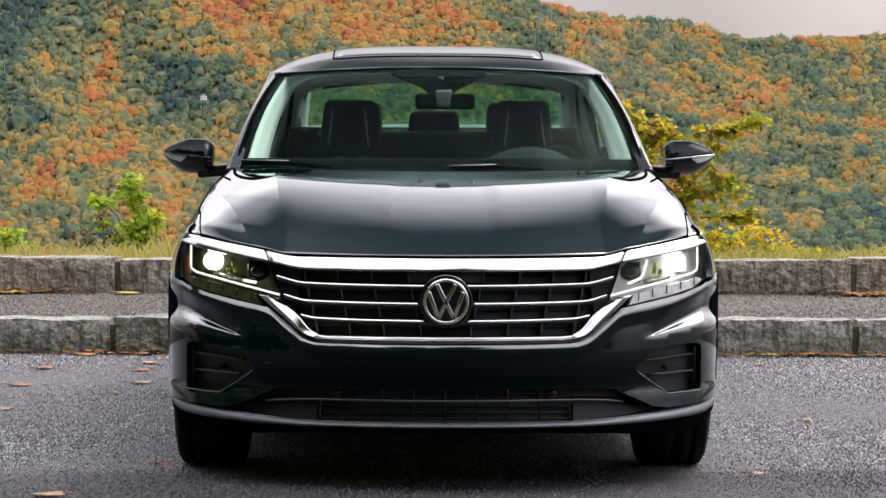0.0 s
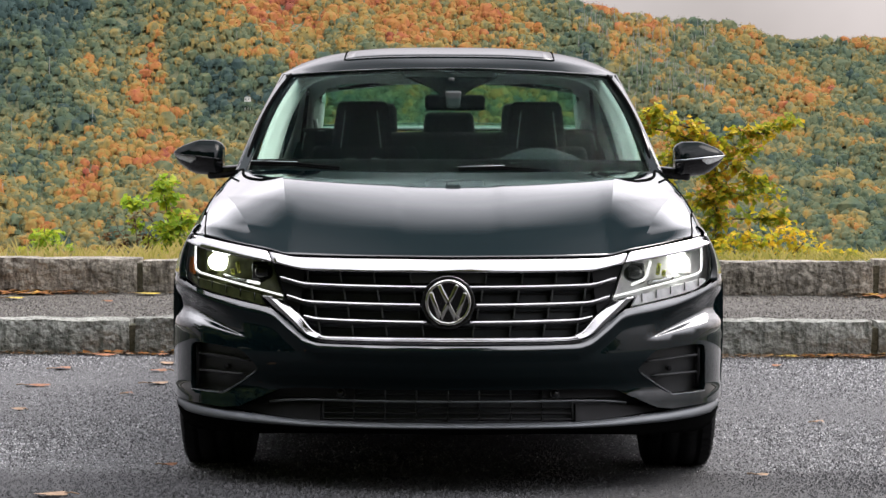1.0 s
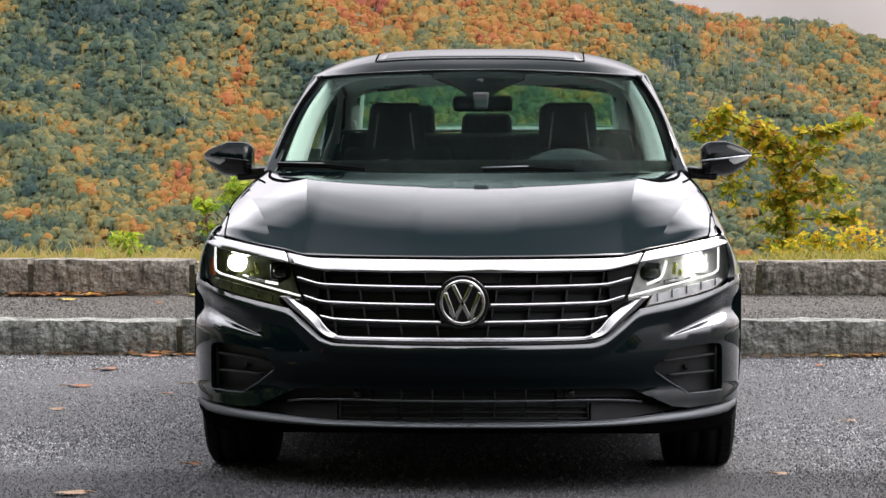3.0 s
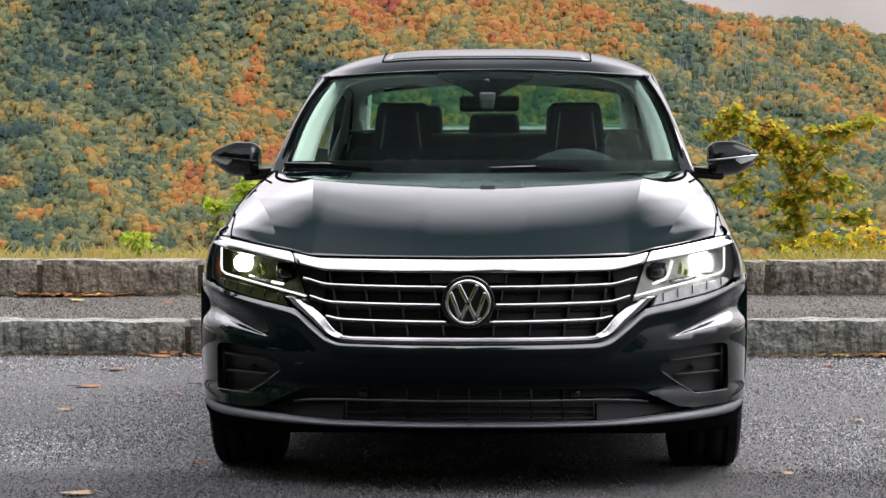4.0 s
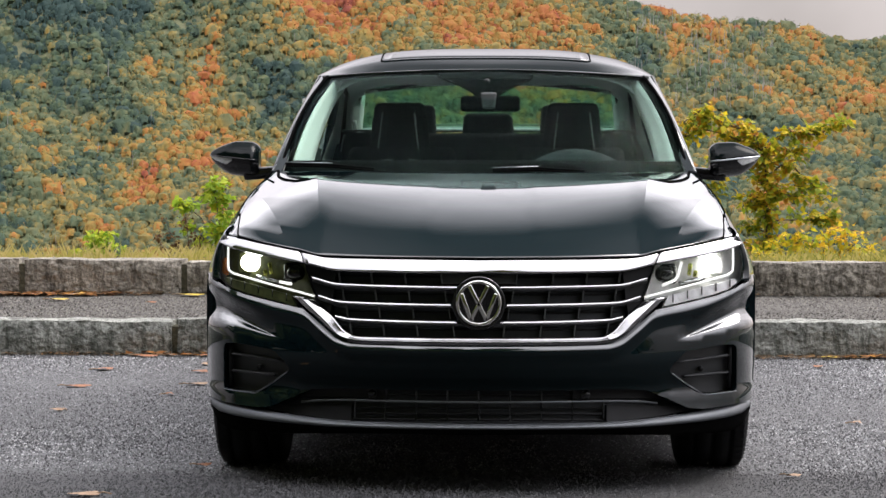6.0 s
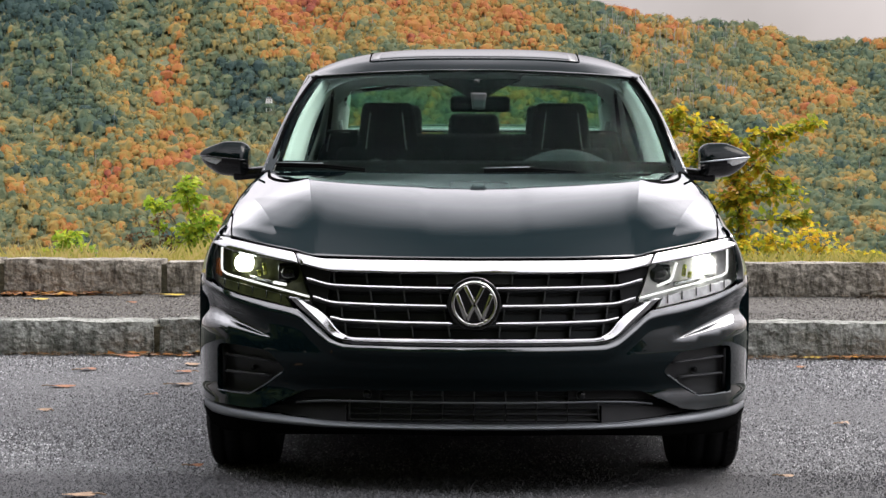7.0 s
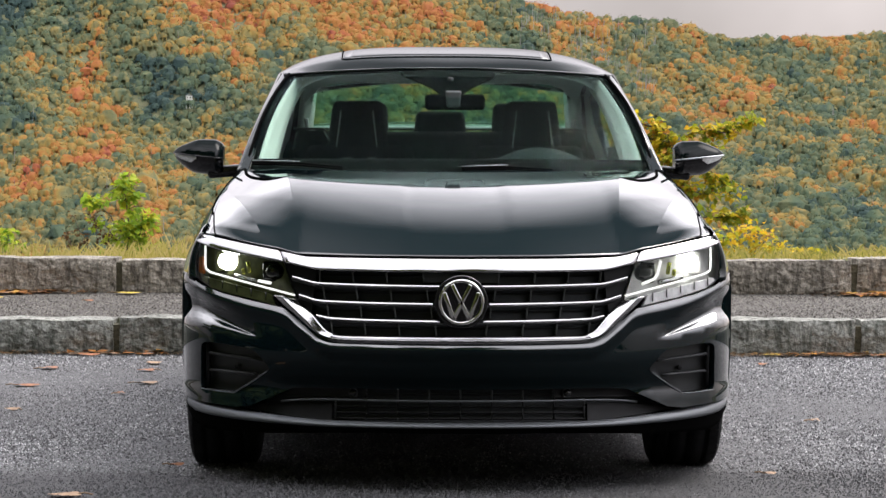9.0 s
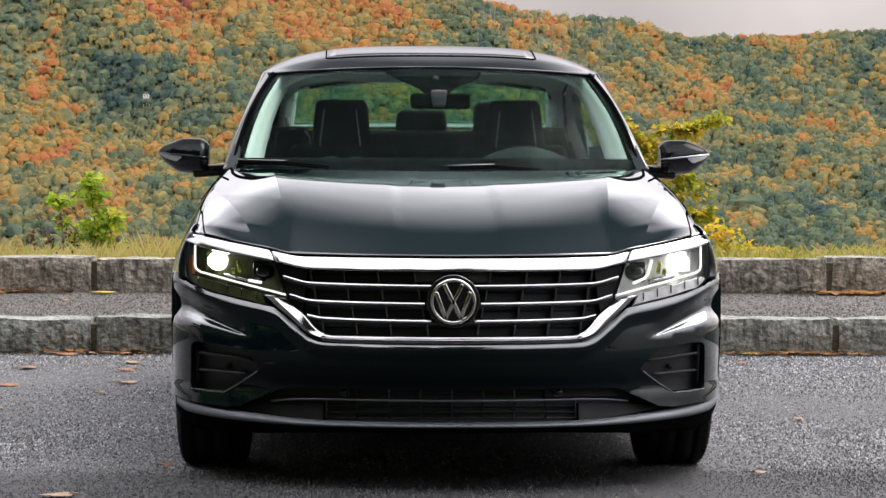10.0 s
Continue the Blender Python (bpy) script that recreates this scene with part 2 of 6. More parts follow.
def surf(fn, us, vs, close_u=False):
    """A grid mesh of fn(u, v), as vertices and faces."""
    verts = [fn(u, v) for v in vs for u in us]
    n, faces = len(us), []
    for j in range(len(vs) - 1):
        for i in range(n if close_u else n - 1):
            k = (i + 1) % n
            faces.append((j * n + i, j * n + k, (j + 1) * n + k, (j + 1) * n + i))
    return verts, faces


def sheet(name, fn, us, vs, mat, parent, label="", close_u=False, thick=0.0):
    verts, faces = surf(fn, us, vs, close_u)
    if thick:
        # grow inwards: away from the side that faces out of the car
        mid, turn = Vector((0, 2.4, 0.55)), 0.0
        for f in faces:
            a, b, c = (Vector(verts[i]) for i in f[:3])
            turn += (b - a).cross(c - a).dot((a + c) / 2 - mid)
        if turn < 0:
            faces = [f[::-1] for f in faces]
    ob = put(name, mesh_of(name, verts, faces), mat, parent, label)
    if thick:
        so = ob.modifiers.new("thickness", "SOLIDIFY")
        so.thickness, so.offset = thick, -1.0
    return ob


def inside(p, poly):
    x, y, hit = p[0], p[1], False
    for i in range(len(poly)):
        (x1, y1), (x2, y2) = poly[i], poly[i - 1]
        if (y1 > y) != (y2 > y) and x < (x2 - x1) * (y - y1) / (y2 - y1) + x1:
            hit = not hit
    return hit


def cut_line(poly, step):
    """The same outline with more points, so that it can bend with its surface."""
    out = []
    for i, a in enumerate(poly):
        b = poly[(i + 1) % len(poly)]
        n = max(1, int(math.hypot(b[0] - a[0], b[1] - a[1]) / step))
        out += [(a[0] + (b[0] - a[0]) * k / n, a[1] + (b[1] - a[1]) * k / n) for k in range(n)]
    return out


def rounded(poly, r, n=4):
    """An outline with its corners rounded."""
    out = []
    for i, p in enumerate(poly):
        a, b, p = Vector(poly[i - 1]), Vector(poly[(i + 1) % len(poly)]), Vector(p)
        la, lb = (a - p).length, (b - p).length
        q = min(r, la * 0.45, lb * 0.45)
        s, e = p + (a - p) / la * q, p + (b - p) / lb * q
        for k in range(n + 1):
            t = k / n
            out.append(tuple((1 - t) ** 2 * s + 2 * t * (1 - t) * p + t * t * e))
    return out


def panel(name, outline, holes, fn, step, mat, parent, label="", rim=0.012, out=(0, -1, 0), turn=None, lines=()):
    """A curved panel: an outline with holes in two coordinates, laid on the surface fn(a, b), with its edges turned in by rim, or along turn. out: roughly its outer side. lines: creases that it follows."""
    from_ = [cut_line(outline, step)] + [cut_line(h, step) for h in holes]
    pts, edges = [], []
    for loop in from_:
        s = len(pts)
        pts += loop
        edges += [(s + i, s + (i + 1) % len(loop)) for i in range(len(loop))]
    for crease in lines:
        kept = None
        for p in crease:
            ok = inside(p, outline) and not any(inside(p, h) for h in holes)
            if ok:
                pts.append(p)
                if kept is not None:
                    edges.append((kept, len(pts) - 1))
            kept = len(pts) - 1 if ok else None
    lo = [min(p[k] for p in outline) for k in (0, 1)]
    hi = [max(p[k] for p in outline) for k in (0, 1)]
    edge = np.array(pts)
    for i in range(int((hi[0] - lo[0]) / step) + 1):
        for j in range(int((hi[1] - lo[1]) / step) + 1):
            p = (lo[0] + (i + 0.5) * step, lo[1] + (j + 0.5) * step)
            if inside(p, outline) and not any(inside(p, h) for h in holes) and np.min(np.hypot(edge[:, 0] - p[0], edge[:, 1] - p[1])) > step * 0.55:
                pts.append(p)
    v2, e2, f2, _, _, _ = mathutils_cdt([Vector(p) for p in pts], edges, [], 0, 1e-6)
    faces = []
    for f in f2:
        c = (sum(v2[i][0] for i in f) / 3, sum(v2[i][1] for i in f) / 3)
        if inside(c, outline) and not any(inside(c, h) for h in holes):
            faces.append(tuple(f))
    verts = [Vector(fn(*p)) for p in v2]
    e, normals = 0.002, []
    way = Vector(out)
    for p in v2:
        n = (Vector(fn(p[0] + e, p[1])) - Vector(fn(p[0] - e, p[1]))).cross(Vector(fn(p[0], p[1] + e)) - Vector(fn(p[0], p[1] - e))).normalized()
        normals.append(n if n.dot(way) > 0 else -n)
    fixed, count = [], {}
    for f in faces:
        n = (verts[f[1]] - verts[f[0]]).cross(verts[f[2]] - verts[f[0]])
        f = f if n.dot(normals[f[0]]) > 0 else f[::-1]
        fixed.append(f)
        for k in range(3):
            a, b = f[k], f[(k + 1) % 3]
            count[(a, b)] = count.get((a, b), 0) + 1
    faces = fixed
    if rim:
        for (a, b) in list(count):
            if (b, a) not in count:
                s = len(verts)
                da, db = (Vector(turn), Vector(turn)) if turn else (normals[a] * -rim, normals[b] * -rim)
                verts += [verts[a].copy(), verts[b].copy(), verts[b] + db, verts[a] + da]
                n = (verts[b] - verts[a]).cross(normals[a]).normalized()
                normals += [n] * 4
                faces.append((s + 1, s, s + 3, s + 2))
    me = bpy.data.meshes.new(name)
    me.from_pydata([tuple(v) for v in verts], [], faces)
    me.update()
    me.shade_smooth()
    me.normals_split_custom_set_from_vertices([tuple(n) for n in normals])
    return put(name, me, mat, parent, label)


def mirrored(half):
    """A whole outline out of its half with x >= 0, given from the top centre round to the bottom centre."""
    return half + [(-x, z) for x, z in reversed(half) if x > 1e-6]


def box(bm, size, at, m=None, bevel=0.0, seg=2):
    g = bmesh.ops.create_cube(bm, size=1)["verts"]
    bmesh.ops.scale(bm, vec=size, verts=g)
    if bevel:
        r = bmesh.ops.bevel(bm, geom=list({e for v in g for e in v.link_edges}), offset=bevel, segments=seg, affect="EDGES", profile=0.6)
        g = list({v for f in r["faces"] for v in f.verts} | {v for v in g if v.is_valid})
    if m is not None:
        bmesh.ops.transform(bm, matrix=m, verts=g)
    bmesh.ops.translate(bm, vec=at, verts=g)
    return g


def tube(name, path, radius, mat, parent, label="", n=8, flat=1.0):
    """A round bar along a path of points; radius is a number or a function of 0..1."""
    path = [Vector(p) for p in path]
    verts, faces = [], []
    for i, p in enumerate(path):
        d = (path[min(i + 1, len(path) - 1)] - path[max(i - 1, 0)]).normalized()
        up = Vector((0, 0, 1)) if abs(d.z) < 0.95 else Vector((0, 1, 0))
        a = d.cross(up).normalized()
        b = a.cross(d)
        r = radius(i / max(1, len(path) - 1)) if callable(radius) else radius
        for k in range(n):
            w = 2 * math.pi * k / n
            verts.append(tuple(p + a * math.cos(w) * r + b * math.sin(w) * r * flat))
    for i in range(len(path) - 1):
        for k in range(n):
            j = (k + 1) % n
            faces.append((i * n + k, i * n + j, (i + 1) * n + j, (i + 1) * n + k))
    faces.append(tuple(range(n))[::-1])
    faces.append(tuple((len(path) - 1) * n + k for k in range(n)))
    return put(name, mesh_of(name, verts, faces), mat, parent, label)


def lathe(name, profile, mat, parent, axis_at, label="", n=48, phase=0.0):
    """A ring turned about the x axis: profile points (x, r)."""
    verts, faces, m = [], [], len(profile)
    for k in range(n):
        w = 2 * math.pi * k / n + phase
        verts += [(axis_at[0] + x, axis_at[1] + r * math.cos(w), axis_at[2] + r * math.sin(w)) for x, r in profile]
    for k in range(n):
        j = (k + 1) % n
        faces += [(k * m + i, k * m + i + 1, j * m + i + 1, j * m + i) for i in range(m - 1)]
    return put(name, mesh_of(name, verts, faces), mat, parent, label)


def span(a, b, n):
    return [a + (b - a) * i / (n - 1) for i in range(n)]


# ---- the car: x across, y back from the nose, z up ----
car = tagged(new("car"), "dark green sedan with chrome grille and lit headlights on asphalt", "car")

nose = pchip([0.15, 0.20, 0.25, 0.31, 0.36, 0.42, 0.47, 0.60, 0.735, 0.80], [0.02, 0.0, 0.02, 0.03, 0.0, -0.022, -0.018, 0.012, 0.03, 0.06])


def corner(x):
    c = max(0.0, (x - 0.782) / 0.12)
    return 0.12 * (1 - math.sqrt(max(0.0, 1 - min(c, 0.999) ** 2)))


def plan(x):
    x = abs(x)
    return 0.5 * x * x + corner(x)


def front(x, z, back=0.0):
    """The front of the body, seen from ahead: the place at x across and z up, set back by some metres."""
    return (x, plan(x) + nose(z) * (1 - 0.6 * (x / 0.9) ** 2) + back, z)


def fr(back):
    return lambda x, z: front(x, z, back)


width = pchip([0.40, 0.49, 0.8, 1.5, 3.6, 4.1, 4.6, 4.85], [0.888, 0.901, 0.908, 0.911, 0.911, 0.897, 0.865, 0.80])
edge_x = pchip([0.36, 0.5, 0.8, 1.2, 1.5, 4.0, 4.85], [0.822, 0.822, 0.820, 0.795, 0.758, 0.76, 0.70])
edge_z = pchip([0.36, 0.5, 0.8, 1.2, 1.5, 2.6, 4.0, 4.85], [0.795, 0.815, 0.876, 0.955, 1.008, 1.02, 1.06, 1.05])
low_x = pchip([0.15, 0.25, 0.5, 0.62], [0.04, 0.012, 0.0, 0.0])


def flank(y, z, inset=0.0):
    """The body's side under the windows: x at y and z."""
    w, zt = width(y), edge_z(y)
    s = min(max(0.0, (z - 0.60) / (zt - 0.60)), 1.15)
    x = w - (w - edge_x(y)) * s ** 2.7 - low_x(z) - 0.012 * math.exp(-((z - 0.47) / 0.09) ** 2) * smooth((y - 1.2) / 0.2) * smooth((3.4 - y) / 0.2)
    return x - inset


rail_x = pchip([1.0, 1.04, 1.226, 1.39], [0.775, 0.765, 0.712, 0.655])


def upper(y, z, inset=0.0):
    """The body's side at the windows."""
    return rail_x(z) - inset - 0.16 * smooth((y - 3.4) / 1.3) * (z - 0.95)


def lerp_(a, b, t):
    return a + (b - a) * t


# bonnet
hood_slope = pchip([0, 0.1, 0.25, 0.45, 0.6, 0.72, 0.85, 1.0], [19.0, 17.0, 14.6, 12.4, 11.0, 9.9, 8.7, 7.8])
hv = span(0, 1, 241)
hr = np.concatenate([[0.0], np.cumsum([math.tan(radians(hood_slope((a + b) / 2))) for a, b in zip(hv, hv[1:])])])


def hood_rise(v):
    return float(np.interp(v, hv, hr / hr[-1]))
hood_front_z = pchip([0, 0.50, 0.576, 0.70, 0.82], [0.731, 0.735, 0.752, 0.772, 0.794])


def hood_crease(v):
    return lerp_(0.505, 0.607, v)


def hood_crest(v, rim_x):
    return min(rim_x - 0.012, lerp_(0.612, 0.812, v / 0.66))


def hood_on(x, v):
    """The bonnet at x across: a middle panel, a narrow facet that widens to the back, and a shoulder that leans outwards."""
    rim_x = edge_x(0.40 + 1.1 * v) - 0.004
    ax = abs(x)

    def run(a):
        y0 = plan(a) + nose(hood_front_z(a)) * (1 - 0.6 * (a / 0.9) ** 2) + 0.032
        return y0 + (1.25 + 0.42 * a * a - y0) * v

    def middle(a):
        win = smooth(v / 0.6) * smooth((1 - v) / 0.3)
        z = hood_front_z(a) + (1.0 + 0.012 * (a / 0.75) ** 2 - hood_front_z(a)) * hood_rise(v)
        return z + 0.017 * win * (a / 0.55) ** 2 + 0.0022 * smooth(v * 4) * smooth((1 - v) * 4) * max(0.0, min(1.0, (a - 0.15) / 0.03))
    crease, crest = hood_crease(v), hood_crest(v, rim_x)
    if ax <= crease:
        return (x, run(ax), middle(ax))
    rim_z = edge_z(run(rim_x)) - 0.002
    edge = middle(crease)
    top = lerp_(edge, rim_z, (crest - crease) / (rim_x - crease)) + 0.014 * smooth(v / 0.16) * smooth((0.72 - v) / 0.5)
    if ax < crest:
        t = (ax - crease) / (crest - crease)
        z = lerp_(edge, top, t)
        line = lerp_(hood_front_z(crease), hood_front_z(crest), t)
    else:
        t = (ax - crest) / (rim_x - crest)
        z = lerp_(top, rim_z, t) + 0.024 * (rim_x - crest) * math.sin(math.pi * t) * smooth(v / 0.2)
        line = lerp_(hood_front_z(crest), hood_front_z(rim_x), t)
    return (x, run(ax), z + (hood_front_z(ax) - line) * (1 - smooth(v / 0.3)))


def hood_at(u, v):
    rim_x = edge_x(0.40 + 1.1 * v) - 0.004
    at = ((0.0, 0.0), (0.6, hood_crease(v)), (0.8, hood_crest(v, rim_x)), (1.0, rim_x))
    for (a, xa), (b, xb) in zip(at, at[1:]):
        if abs(u) <= b + 1e-6:
            return hood_on(math.copysign(lerp_(xa, xb, (abs(u) - a) / (b - a)), u), v)
    return hood_on(math.copysign(rim_x, u), v)


us = span(-1, 1, 121)
hood = sheet("hood", hood_at, us, [k / 60 for k in range(61)], PAINT, car, "dark green bonnet with sharp creases", thick=0.012)
hood.data.set_sharp_from_angle(angle=radians(3.5))

# black gap round the bonnet, and the scuttle under the wipers
tube("hood_seal", [(p[0], p[1] - 0.006, p[2] - 0.001) for p in (hood_at(u, 0.0) for u in span(-0.97, 0.97, 61))], 0.0034, VOID, car, "black gap along the bonnet's front edge", n=6)
sheet("cowl", lambda u, v: (u * 0.74, 1.20 + 0.42 * (u * 0.74) ** 2 + 0.16 * v, 0.972 + 0.006 * v + 0.03 * v * v), span(-1, 1, 25), span(0, 1, 5), MATT, car, "black scuttle panel", thick=0.01)
for side in (1, -1):
    shut = [hood_on(side * lerp_(0.784, 0.809, t ** 0.7), 0.24 * t) for t in span(0, 1, 8)]
    tube("hood_seal", shut + [(side * (edge_x(y) + 0.001), y, edge_z(y) - 0.001) for y in span(0.76, 1.52, 18)], 0.0028, VOID, car, "black gap between bonnet and wing", n=6)
    corner_u, corner_v = pchip([0, 0.25, 0.4, 0.6, 0.75, 0.88, 1], [0.732, 0.780, 0.825, 0.865, 0.915, 0.962, 0.995]), pchip([0, 0.25, 0.4, 0.6, 0.75, 0.88, 1], [0.745, 0.725, 0.727, 0.753, 0.803, 0.877, 0.99])
    tube("hood_seal", [hood_on(side * corner_u(t) * (edge_x(0.40 + 1.1 * corner_v(t)) - 0.004), corner_v(t)) for t in span(0, 1, 24)], lambda t: 0.0015 + 0.0045 * smooth(t * 2), VOID, car, "black seal at the bonnet corner", n=6)

# front bumper
bumper_half = [(0, 0.468), (0.30, 0.468), (0.40, 0.470), (0.44, 0.479), (0.50, 0.522), (0.558, 0.566), (0.66, 0.585), (0.76, 0.606), (0.83, 0.630), (0.860, 0.648), (0.889, 0.665),
               (0.902, 0.665), (0.902, 0.275), (0.872, 0.262), (0.84, 0.256), (0.72, 0.246), (0.665, 0.252), (0.60, 0.282), (0.53, 0.312), (0.45, 0.318), (0, 0.319)]
vent = rounded([(0.829, 0.448), (0.775, 0.449), (0.655, 0.434), (0.596, 0.372), (0.716, 0.291), (0.831, 0.293)], 0.02)
vent_other = [(-x, z) for x, z in vent]


bumper_top = pchip([0, 0.40, 0.44, 0.50, 0.558, 0.66, 0.76, 0.83, 0.860, 0.889, 0.91], [0.468, 0.470, 0.479, 0.522, 0.566, 0.585, 0.606, 0.630, 0.648, 0.665, 0.668])


def ledge_foot(ax):
    wide = min(1.0, max(0.0, (ax - 0.640) / 0.200))
    return 0.472 + 0.038 * wide, 0.002 + 0.043 * wide, wide


def bumper_at(x, z):
    ax = abs(x)
    p = front(x, z)
    # a rib that follows grille and lamp, and a ledge over the side vents
    t = bumper_top(ax) - z
    y = p[1] - 0.014 * (t / 0.018 if t < 0.018 else 1 - smooth((t - 0.018) / 0.05))
    foot, tall, wide = ledge_foot(ax)
    high = min(1.0, max(0.0, (z - foot) / tall))
    y += (0.003 + 0.050 * wide) * smooth((ax - 0.62) / 0.05) * high * (1 - smooth((z - foot - tall - 0.002) / 0.07))
    y -= 0.016 * smooth((ax - 0.5) / 0.12) * smooth((0.36 - z) / 0.08)
    return (p[0], y, z)


creases = []
for s in (1, -1):
    for d in (0.009, 0.018, 0.027, 0.040, 0.054, 0.068):
        creases.append([(s * x, bumper_top(x) - d) for x in span(0.004, 0.889, 90)])
    for f in (0.0, 0.33, 0.66, 1.0, 1.25):
        creases.append([(s * x, ledge_foot(x)[0] + f * ledge_foot(x)[1]) for x in span(0.63, 0.889, 34)])
panel("front_bumper", mirrored(bumper_half), [vent, vent_other], bumper_at, 0.016, PAINT, car, "dark green front bumper", rim=0.02, lines=creases)

# side vents: a dark tray, two ribs, an upright
for side in (1, -1):
    s = side
    poly = [(s * x, z) for x, z in vent]
    tray = panel("side_vent", poly, [], lambda x, z: front(x, z, 0.055), 0.05, GREYP, car, "dark grey side vent with ribs", rim=0.05, turn=(0, -0.05, 0))
    tray.data.materials[0] = GREYP
    for a, b in (((0.808, 0.413), (0.630, 0.397)), ((0.808, 0.357), (0.650, 0.350))):
        tube("rib", [front(s * (a[0] + (b[0] - a[0]) * k), a[1] + (b[1] - a[1]) * k, 0.035) for k in span(0, 1, 8)], 0.008, GREYP, tray, flat=0.6)
    tube("upright", [front(s * 0.806, z, 0.03) for z in span(0.305, 0.44, 6)], 0.007, BLACK, tray)
    tube("edge_trim", [front(s * x, z, -0.014) for x, z in ((0.828, 0.296), (0.775, 0.292), (0.719, 0.290), (0.664, 0.324), (0.611, 0.364))], 0.0022, LIPGREY, tray, "thin grey lower edge")
    tube("sensor", [front(s * 0.708, 0.372, 0.05), front(s * 0.708, 0.372, 0.036)], 0.009, BLACK, tray, n=16)

# grille
GZ = ((0.0, 0.639), (0.44, 0.645), (0.53, 0.665)), ((0.0, 0.584), (0.435, 0.590), (0.508, 0.608)), ((0.0, 0.531), (0.405, 0.537), (0.452, 0.546))
grille_half = [(0, 0.700), (0.44, 0.700), (0.565, 0.722), (0.512, 0.59), (0.41, 0.490), (0.36, 0.480), (0, 0.478)]
grille = panel("grille", mirrored(grille_half), [], fr(0.05), 0.05, GRILLEBACK, car, "black radiator grille with three chrome bars", rim=0.0)
for i, pts in enumerate(GZ):
    lo_x = (0.068, 0.088, 0.068)[i]
    zf = pchip([p[0] for p in pts], [p[1] for p in pts])
    for side in (1, -1):
        def bar(u, v, side=side, zf=zf, lo_x=lo_x, hi=pts[-1][0]):
            x = lo_x + (hi - lo_x) * u
            w = 2 * math.pi * v
            p = front(side * x, zf(x) + 0.0066 * math.sin(w), 0.0)
            return (p[0], p[1] + 0.010 - 0.012 * math.cos(w), p[2])
        sheet("chrome_bar", bar, span(0, 1, 24), span(0, 1, 13), CHROME, grille, "slim chrome bar")
        # black blade under each bar
        def blade_(u, v, side=side, zf=zf, lo_x=lo_x, hi=pts[-1][0]):
            x = lo_x * 0.3 + (hi - lo_x * 0.3) * u
            return front(side * x, zf(x) - 0.007 - 0.012 * v, 0.004 + 0.035 * v)
        sheet("slat", blade_, span(0, 1, 16), span(0, 1, 3), GREYP, grille, thick=0.003)
rows = ((0.694, 0.650), (0.640, 0.595), (0.583, 0.542), (0.530, 0.488))
for r, (zt, zb) in enumerate(rows):
    for side in (1, -1):
        for k, x in enumerate((0.118, 0.232, 0.338, 0.442)):
            x -= 0.013 * r
            if abs(x) > 0.54 - (0.69 - zb) * 0.62:
                continue
            bm = bmesh.new()
            box(bm, (0.005, 0.035, zt - zb), (0, 0, 0), Matrix.Rotation(radians(side * 8), 4, "Y"), 0.001, 1)
            p = front(side * x, (zt + zb) / 2, 0.032)
            bmesh.ops.translate(bm, vec=p, verts=bm.verts)
            part("fin", bm, STALK, grille)
    sheet("cross_bar", lambda u, v, zt=zt, zb=zb: front(u * (0.52 - (0.69 - zb) * 0.55), zb + (zt - zb) * (0.42 + 0.12 * v), 0.042), span(-1, 1, 24), span(0, 1, 2), BLACK, grille, thick=0.004)

panel("badge_plate", [(-0.115, 0.652), (0.115, 0.652), (0.115, 0.698), (-0.115, 0.698)], [], fr(0.030), 0.05, GREYP, grille, rim=0.02)
for side in (1, -1):
    s = side
    panel("end_plate", [(s * x, z) for x, z in ((0.452, 0.692), (0.558, 0.714), (0.535, 0.655), (0.512, 0.592), (0.470, 0.552), (0.462, 0.60))], [], fr(0.022), 0.03, BLACK, grille, rim=0.02)

# bright trim: the bar over the grille, the brow over each lamp, the blade under the grille


def bulged(rows_in, amount):
    """Depth of a bar that stands proud: rounded across its height."""
    zt, zb = rows_in

    def f(x, z):
        ax = abs(x)
        a, b = zt(ax), zb(ax)
        t = min(max((z - b) / max(a - b, 1e-4), 0), 1)
        return front(x, z, -amount * math.sqrt(max(0.0, 1 - (2 * t - 1) ** 2)) * 1.0 - 0.003)
    return f


bar_t, bar_b = pchip([0, 0.47, 0.57], [0.7285, 0.7315, 0.747]), pchip([0, 0.43, 0.552], [0.687, 0.689, 0.712])
sheet("grille_top_bar", lambda u, v: front(u * (0.570 - 0.016 * v), bar_t(abs(u) * 0.57) + (bar_b(abs(u) * 0.554) - bar_t(abs(u) * 0.57)) * v,
                                           -0.006 + 0.034 * (1 - v) - 0.005 * math.sin(math.pi * v)), span(-1, 1, 61), span(0, 1, 11), CHROME, car, "broad chrome bar over the grille", thick=0.012)
brow_t, brow_b = pchip([0.57, 0.70, 0.784, 0.825, 0.848], [0.747, 0.770, 0.786, 0.791, 0.783]), pchip([0.554, 0.72, 0.80, 0.852], [0.712, 0.738, 0.754, 0.772])
for side in (1, -1):
    def brow(u, v, s=side):
        xt, xb = 0.574 + (0.846 - 0.574) * u, 0.560 + (0.852 - 0.560) * u
        x = xt + (xb - xt) * v
        zt, zb = brow_t(xt), brow_b(xb)
        return front(s * x, zt + (zb - zt) * v, -0.005 + 0.028 * (1 - v) - 0.004 * math.sin(math.pi * v))
    sheet("lamp_brow", brow, span(0, 1, 30), span(0, 1, 11), CHROME, car, "chrome brow over the headlight", thick=0.012)

